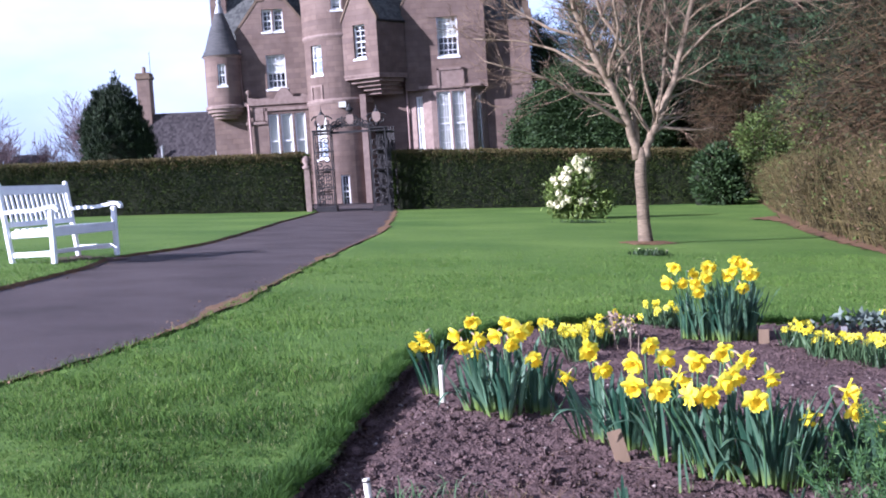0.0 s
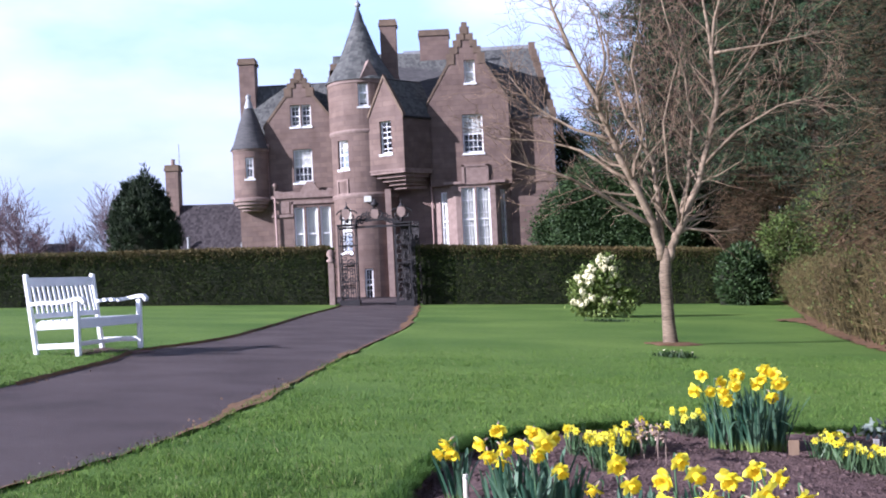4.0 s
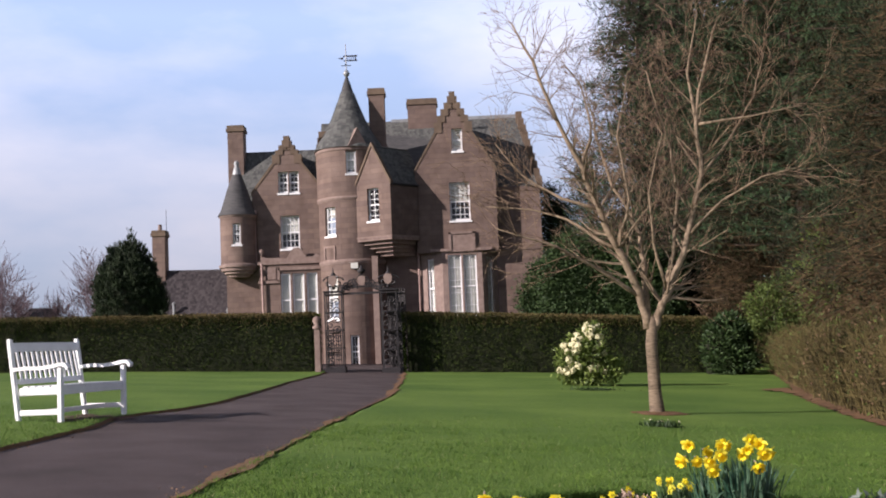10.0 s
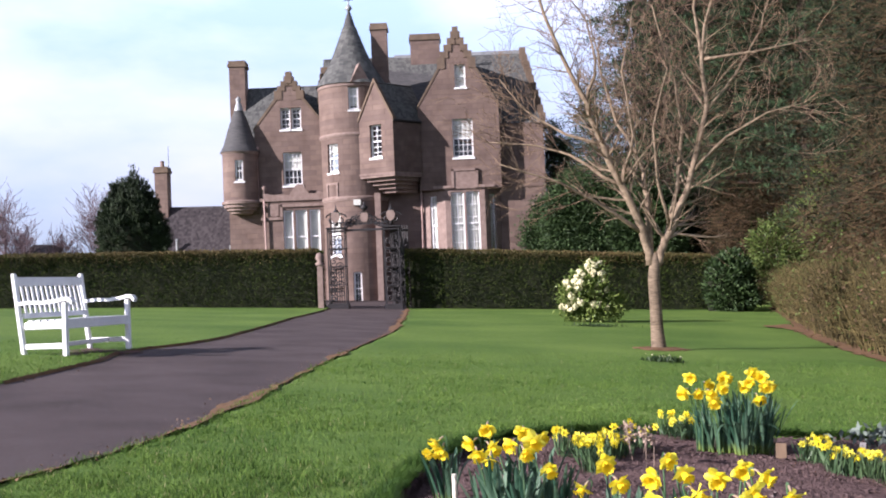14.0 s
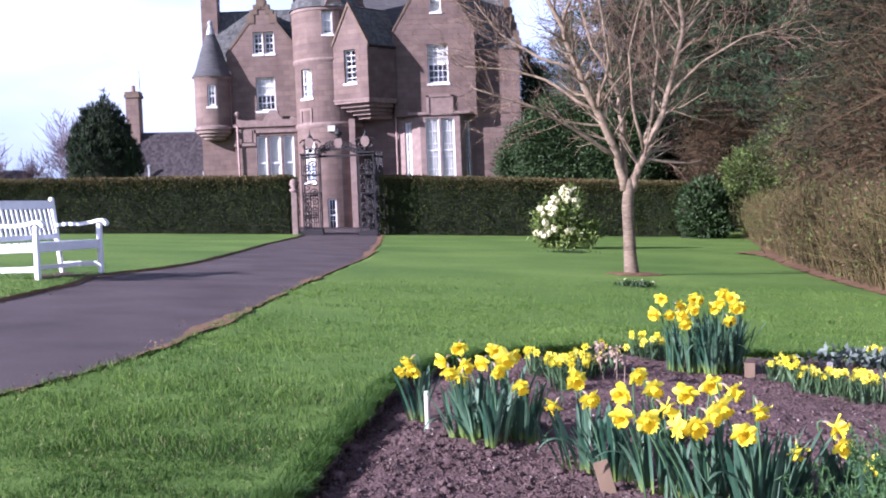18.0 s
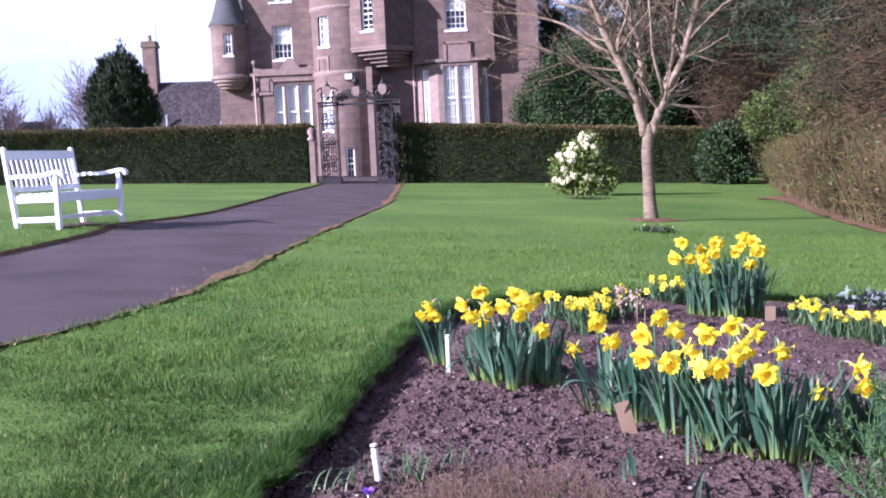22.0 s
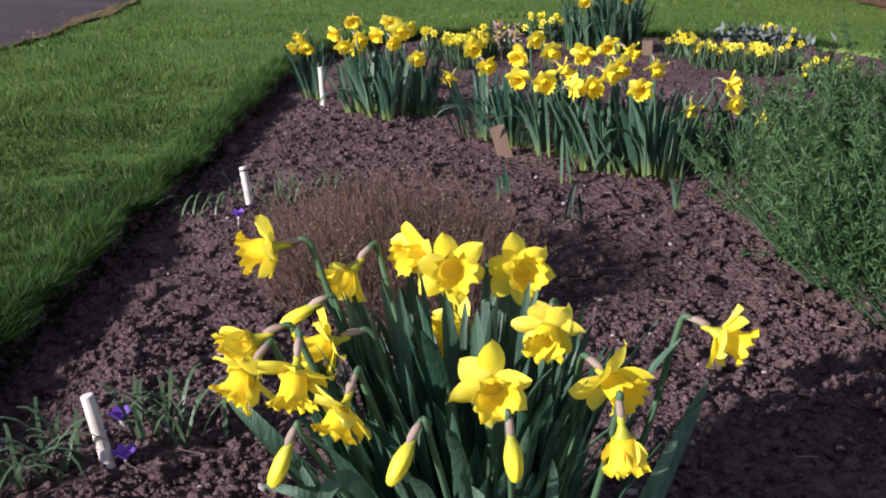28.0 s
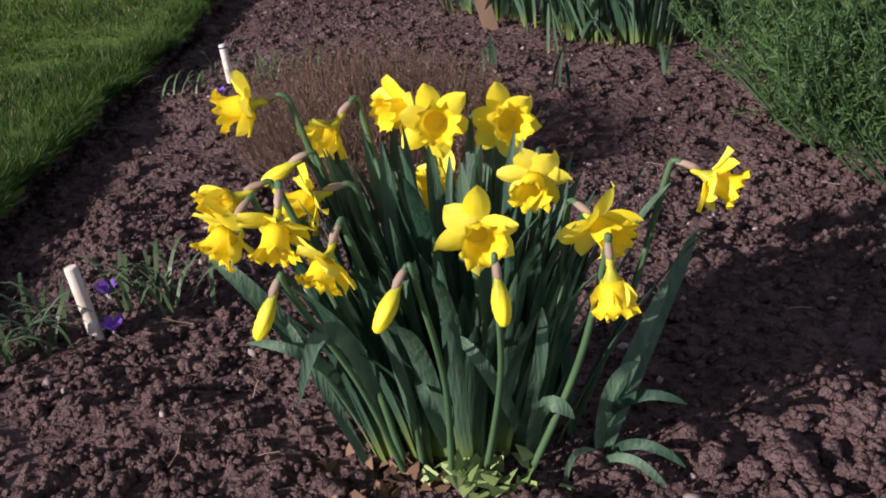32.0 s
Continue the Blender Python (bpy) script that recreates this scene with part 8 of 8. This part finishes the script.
# crumbs that fall from the cut edge
k = r6.integers(0, len(E_), 9000)
o = r6.uniform(-0.10, 0.03, len(k))
x, y = E_[k, 0] + E_[k, 2] * o, E_[k, 1] + E_[k, 3] * o + r6.normal(0, 0.02, len(k))
z = np.where(o > -0.02, land(x, y) - r6.uniform(0.01, 0.08, len(k)), soil_z(x, y) + 0.004)
part("clod_layer", crumbs("clod_layer", np.stack([x, y, z], 1), r6.uniform(0.004, 0.012, len(k)), M_CLOD, r6), None, clods)["kind"] = "stuff"
for i, (x, y, s) in enumerate(((-0.32, 3.99, 0.035), (0.24, 4.29, 0.020), (-0.30, 4.6, 0.03), (0.62, 1.20, 0.022), (0.10, 1.95, 0.014), (-0.42, 1.35, 0.012), (0.9, 3.1, 0.018), (0.7, 3.2, 0.014), (0.55, 3.35, 0.013), (1.0, 2.9, 0.014), (0.0, 1.75, 0.013), (0.42, 1.02, 0.028))):
    st1 = new("stone", crumbs("stone", np.array([[x, y, float(soil_z(x, y)) + s * 0.35]]), [s], M_PEBBLE if i % 3 and i > 2 else M_CLOD, r6, True, 0.10))
    tagged(st1, "small pale stone lying on the soil", "stone", "stones in the bed")
pp = scatter(520, -0.6, 2.4, 0.8, 5.5, r6)
grit = new("grit", crumbs("grit", pp + [0, 0, 0.004], r6.uniform(0.003, 0.008, len(pp)), M_PEBBLE, r6))
tagged(grit, "scattered pale grit in the soil", "gravel", kind="stuff")
litter = thing("dead_leaves", "brown dead leaves at the clump's foot", "leaf litter", kind="stuff")
m = 60
c = np.stack([0.10 + r6.normal(0, 0.06, m), 1.20 + r6.normal(0, 0.03, m), np.zeros(m)], 1)
c[:, 2] = soil_z(c[:, 0], c[:, 1]) + 0.008
v, f = leaves(c, r6.normal(0, 1, (m, 3)) * [1, 1, 0.3], r6.uniform(0.015, 0.035, m), 0.018, r6, 0.3)
part("leaf_scraps", array_mesh("leaf_scraps", v, f, M_LITTER), None, litter)["kind"] = "stuff"
straw = thing("straw_bits", "thin dry stalks strewn on the soil", "plant litter", kind="stuff")
p = scatter(420, -0.62, 1.9, 0.8, 5, r6)
d = r6.normal(0, 1, (len(p), 3)) * [1, 1, 0.15]
v, f = strands(p + [0, 0, 0.008], p + [0, 0, 0.012] + unit(d) * r6.uniform(0.02, 0.08, len(p))[:, None], 0.0008, 0.0006, r6, 0.12)
part("stalk_mass", array_mesh("stalk_mass", v, f, M_STRAW), None, straw)["kind"] = "stuff"
# brown leaves and grit along the path's edges
lit = thing("path_litter", "dead leaves and grit along the path's edges", "leaf litter", kind="stuff")
vs = []
n = 44000
x, y = r6.uniform(-5.5, -1.0, n), 3 + 38 * r6.uniform(0, 1, n) ** 1.5
hit, d = inside(x, y, PATH)
right = x > -3
keep = np.where(hit, d < np.abs(r6.normal(0, 0.13, n)), d < np.abs(r6.normal(0, 0.05, n))) & (right | (r6.random(n) < 0.35))
x, y = x[keep], y[keep]
c = np.stack([x, y, land(x, y) - 0.012 + np.where(inside(x, y, PATH)[0], 0, 0.03)], 1)
v, f = leaves(c, r6.normal(0, 1, (len(c), 3)) * [1, 1, 0.2], r6.uniform(0.010, 0.028, len(c)), r6.uniform(0.008, 0.018, len(c)), r6, 0.25)
part("leaf_scraps", array_mesh("leaf_scraps", v, f, M_LITTER), None, lit)["kind"] = "stuff"
n = 7000
x, y = r6.uniform(-5.5, -1.2, n), r6.uniform(3.5, 22, n)
hit, d = inside(x, y, PATH)
hit &= r6.random(n) < 0.12 + 0.7 * np.exp(-(d / 0.3) ** 2)
x, y = x[hit], y[hit]
part("grit", crumbs("grit", np.stack([x, y, land(x, y) - 0.02], 1), r6.uniform(0.0018, 0.0042, len(x)), M_PEBBLE, r6), None, lit)["kind"] = "stuff"

# ---- grass blades ----
def blades(x, y, length, width, r, comb=0.0, bias=None, lay=1.0):
    """Tapered, bent blades."""
    n = len(x)
    z = land(x, y) + 0.020 * fractal(x, y, 1.3, 4, 3)
    p = np.stack([x, y, z - 0.004], 1)
    a = r.uniform(0, 6.28, n)
    side = np.stack([np.cos(a), np.sin(a), np.zeros(n)], 1)
    w1 = np.stack([r.normal(0, 0.35 * lay, n), r.normal(0, 0.35 * lay, n), np.ones(n)], 1)
    w1[:, 0] += comb * fractal(x, y, 7.0, 3, 31)
    w1[:, 1] += comb * fractal(x, y, 7.0, 3, 57)
    if bias is not None:
        w1[:, :2] += bias
    w2 = w1 + np.stack([r.normal(0, 0.7 * lay, n), r.normal(0, 0.7 * lay, n), np.full(n, -0.25 * lay)], 1)
    ln, wd = length[:, None], width[:, None]
    m = p + unit(w1) * ln * 0.55
    e = m + unit(w2) * ln * 0.5
    v = np.stack([p - side * wd / 2, p + side * wd / 2, m + side * wd * 0.4, m - side * wd * 0.4, e], 1)
    f = np.array([[0, 1, 2], [0, 2, 3], [3, 2, 4]])[None] + (np.arange(n) * 5)[:, None, None]
    return v.reshape(-1, 3), f.reshape(-1, 3)


r7 = np.random.default_rng(88)
grass = thing("grass", "short green lawn grass, shaggier at the bed's edge", "grass", kind="stuff")
for (x0, x1, y0, y1, n, ln, wd) in ((-2.7, 0.1, 1.0, 6.5, 250000, 0.027, 0.0024), (-3.2, 5.5, 3.5, 17.0, 270000, 0.028, 0.0042), (-7.5, -3.9, 6.5, 18.0, 50000, 0.026, 0.006)):
    x, y = r7.uniform(x0, x1, n), y0 + (y1 - y0) * (1 - np.sqrt(r7.uniform(0, 1, n)))
    hb, db = inside(x, y, BED)
    hp, dp = inside(x, y, PATH)
    lay = 1.25 if y1 < 8 else 0.9
    dens = 0.62 + 1.5 * fractal(x, y, 0.9, 3, 91)
    ok = ~hb & ~hp & (r7.random(n) < dens)
    x, y, db, dp = x[ok], y[ok], db[ok], dp[ok]
    shag = 1 + 0.9 * np.exp(-(db / 0.07) ** 2) + 0.5 * np.exp(-(dp / 0.06) ** 2)
    tuftiness = np.clip(1 + 1.9 * fractal(x, y, 5.0, 3, 93) + 0.8 * fractal(x, y, 0.8, 2, 94), 0.35, 2.3)
    long = ln * shag * r7.uniform(0.5, 1.35, len(x)) * tuftiness
    dry = r7.random(len(x)) < (0.07 if y1 < 8 else 0.02)
    # blades near the bed take the green with shade in its colour
    lush_shaded = ~dry & (r7.random(len(x)) < np.clip(1.2 - db / 0.95, 0, 1) * np.clip((7.5 - y) / 3.5, 0, 1))
    for name, m_, pick in (("blade_layer", M_BLADE, ~dry & ~lush_shaded), ("dry_blade_layer", M_DRY_BLADE, dry), ("lush_blade_layer", M_LUSH_SHADED, lush_shaded)):
        if not pick.any():
            continue
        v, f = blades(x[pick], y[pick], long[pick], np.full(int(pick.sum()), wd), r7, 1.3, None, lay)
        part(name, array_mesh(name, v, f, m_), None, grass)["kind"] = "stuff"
# ragged fringe over the cut edge of the bed
n = 70000
span = np.hypot(*(np.array(BED[1:13]) - np.array(BED[:12])).T) * np.array([1.5, 1.5, 1.3, 1, 1, 1, .5, .4, .4, .4, .4, .4])
k = r7.choice(12, n, p=span / span.sum())
A_, B_ = np.array(BED)[k], np.array(BED)[k + 1]
p = A_ + (B_ - A_) * r7.uniform(0, 1, n)[:, None]
nrm = unit(np.stack([(B_ - A_)[:, 1], -(B_ - A_)[:, 0]], 1))
p = p - nrm * np.abs(r7.normal(0.0, 0.04, n))[:, None] + nrm * (0.016 + 0.10 * fractal(p[:, 0], p[:, 1], 6.0, 2, 71))[:, None]
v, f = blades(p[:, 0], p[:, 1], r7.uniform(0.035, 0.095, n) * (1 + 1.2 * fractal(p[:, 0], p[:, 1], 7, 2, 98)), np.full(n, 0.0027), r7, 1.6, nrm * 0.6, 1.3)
part("edge_fringe", array_mesh("edge_fringe", v, f, M_LUSH_SHADED), None, grass)["kind"] = "stuff"
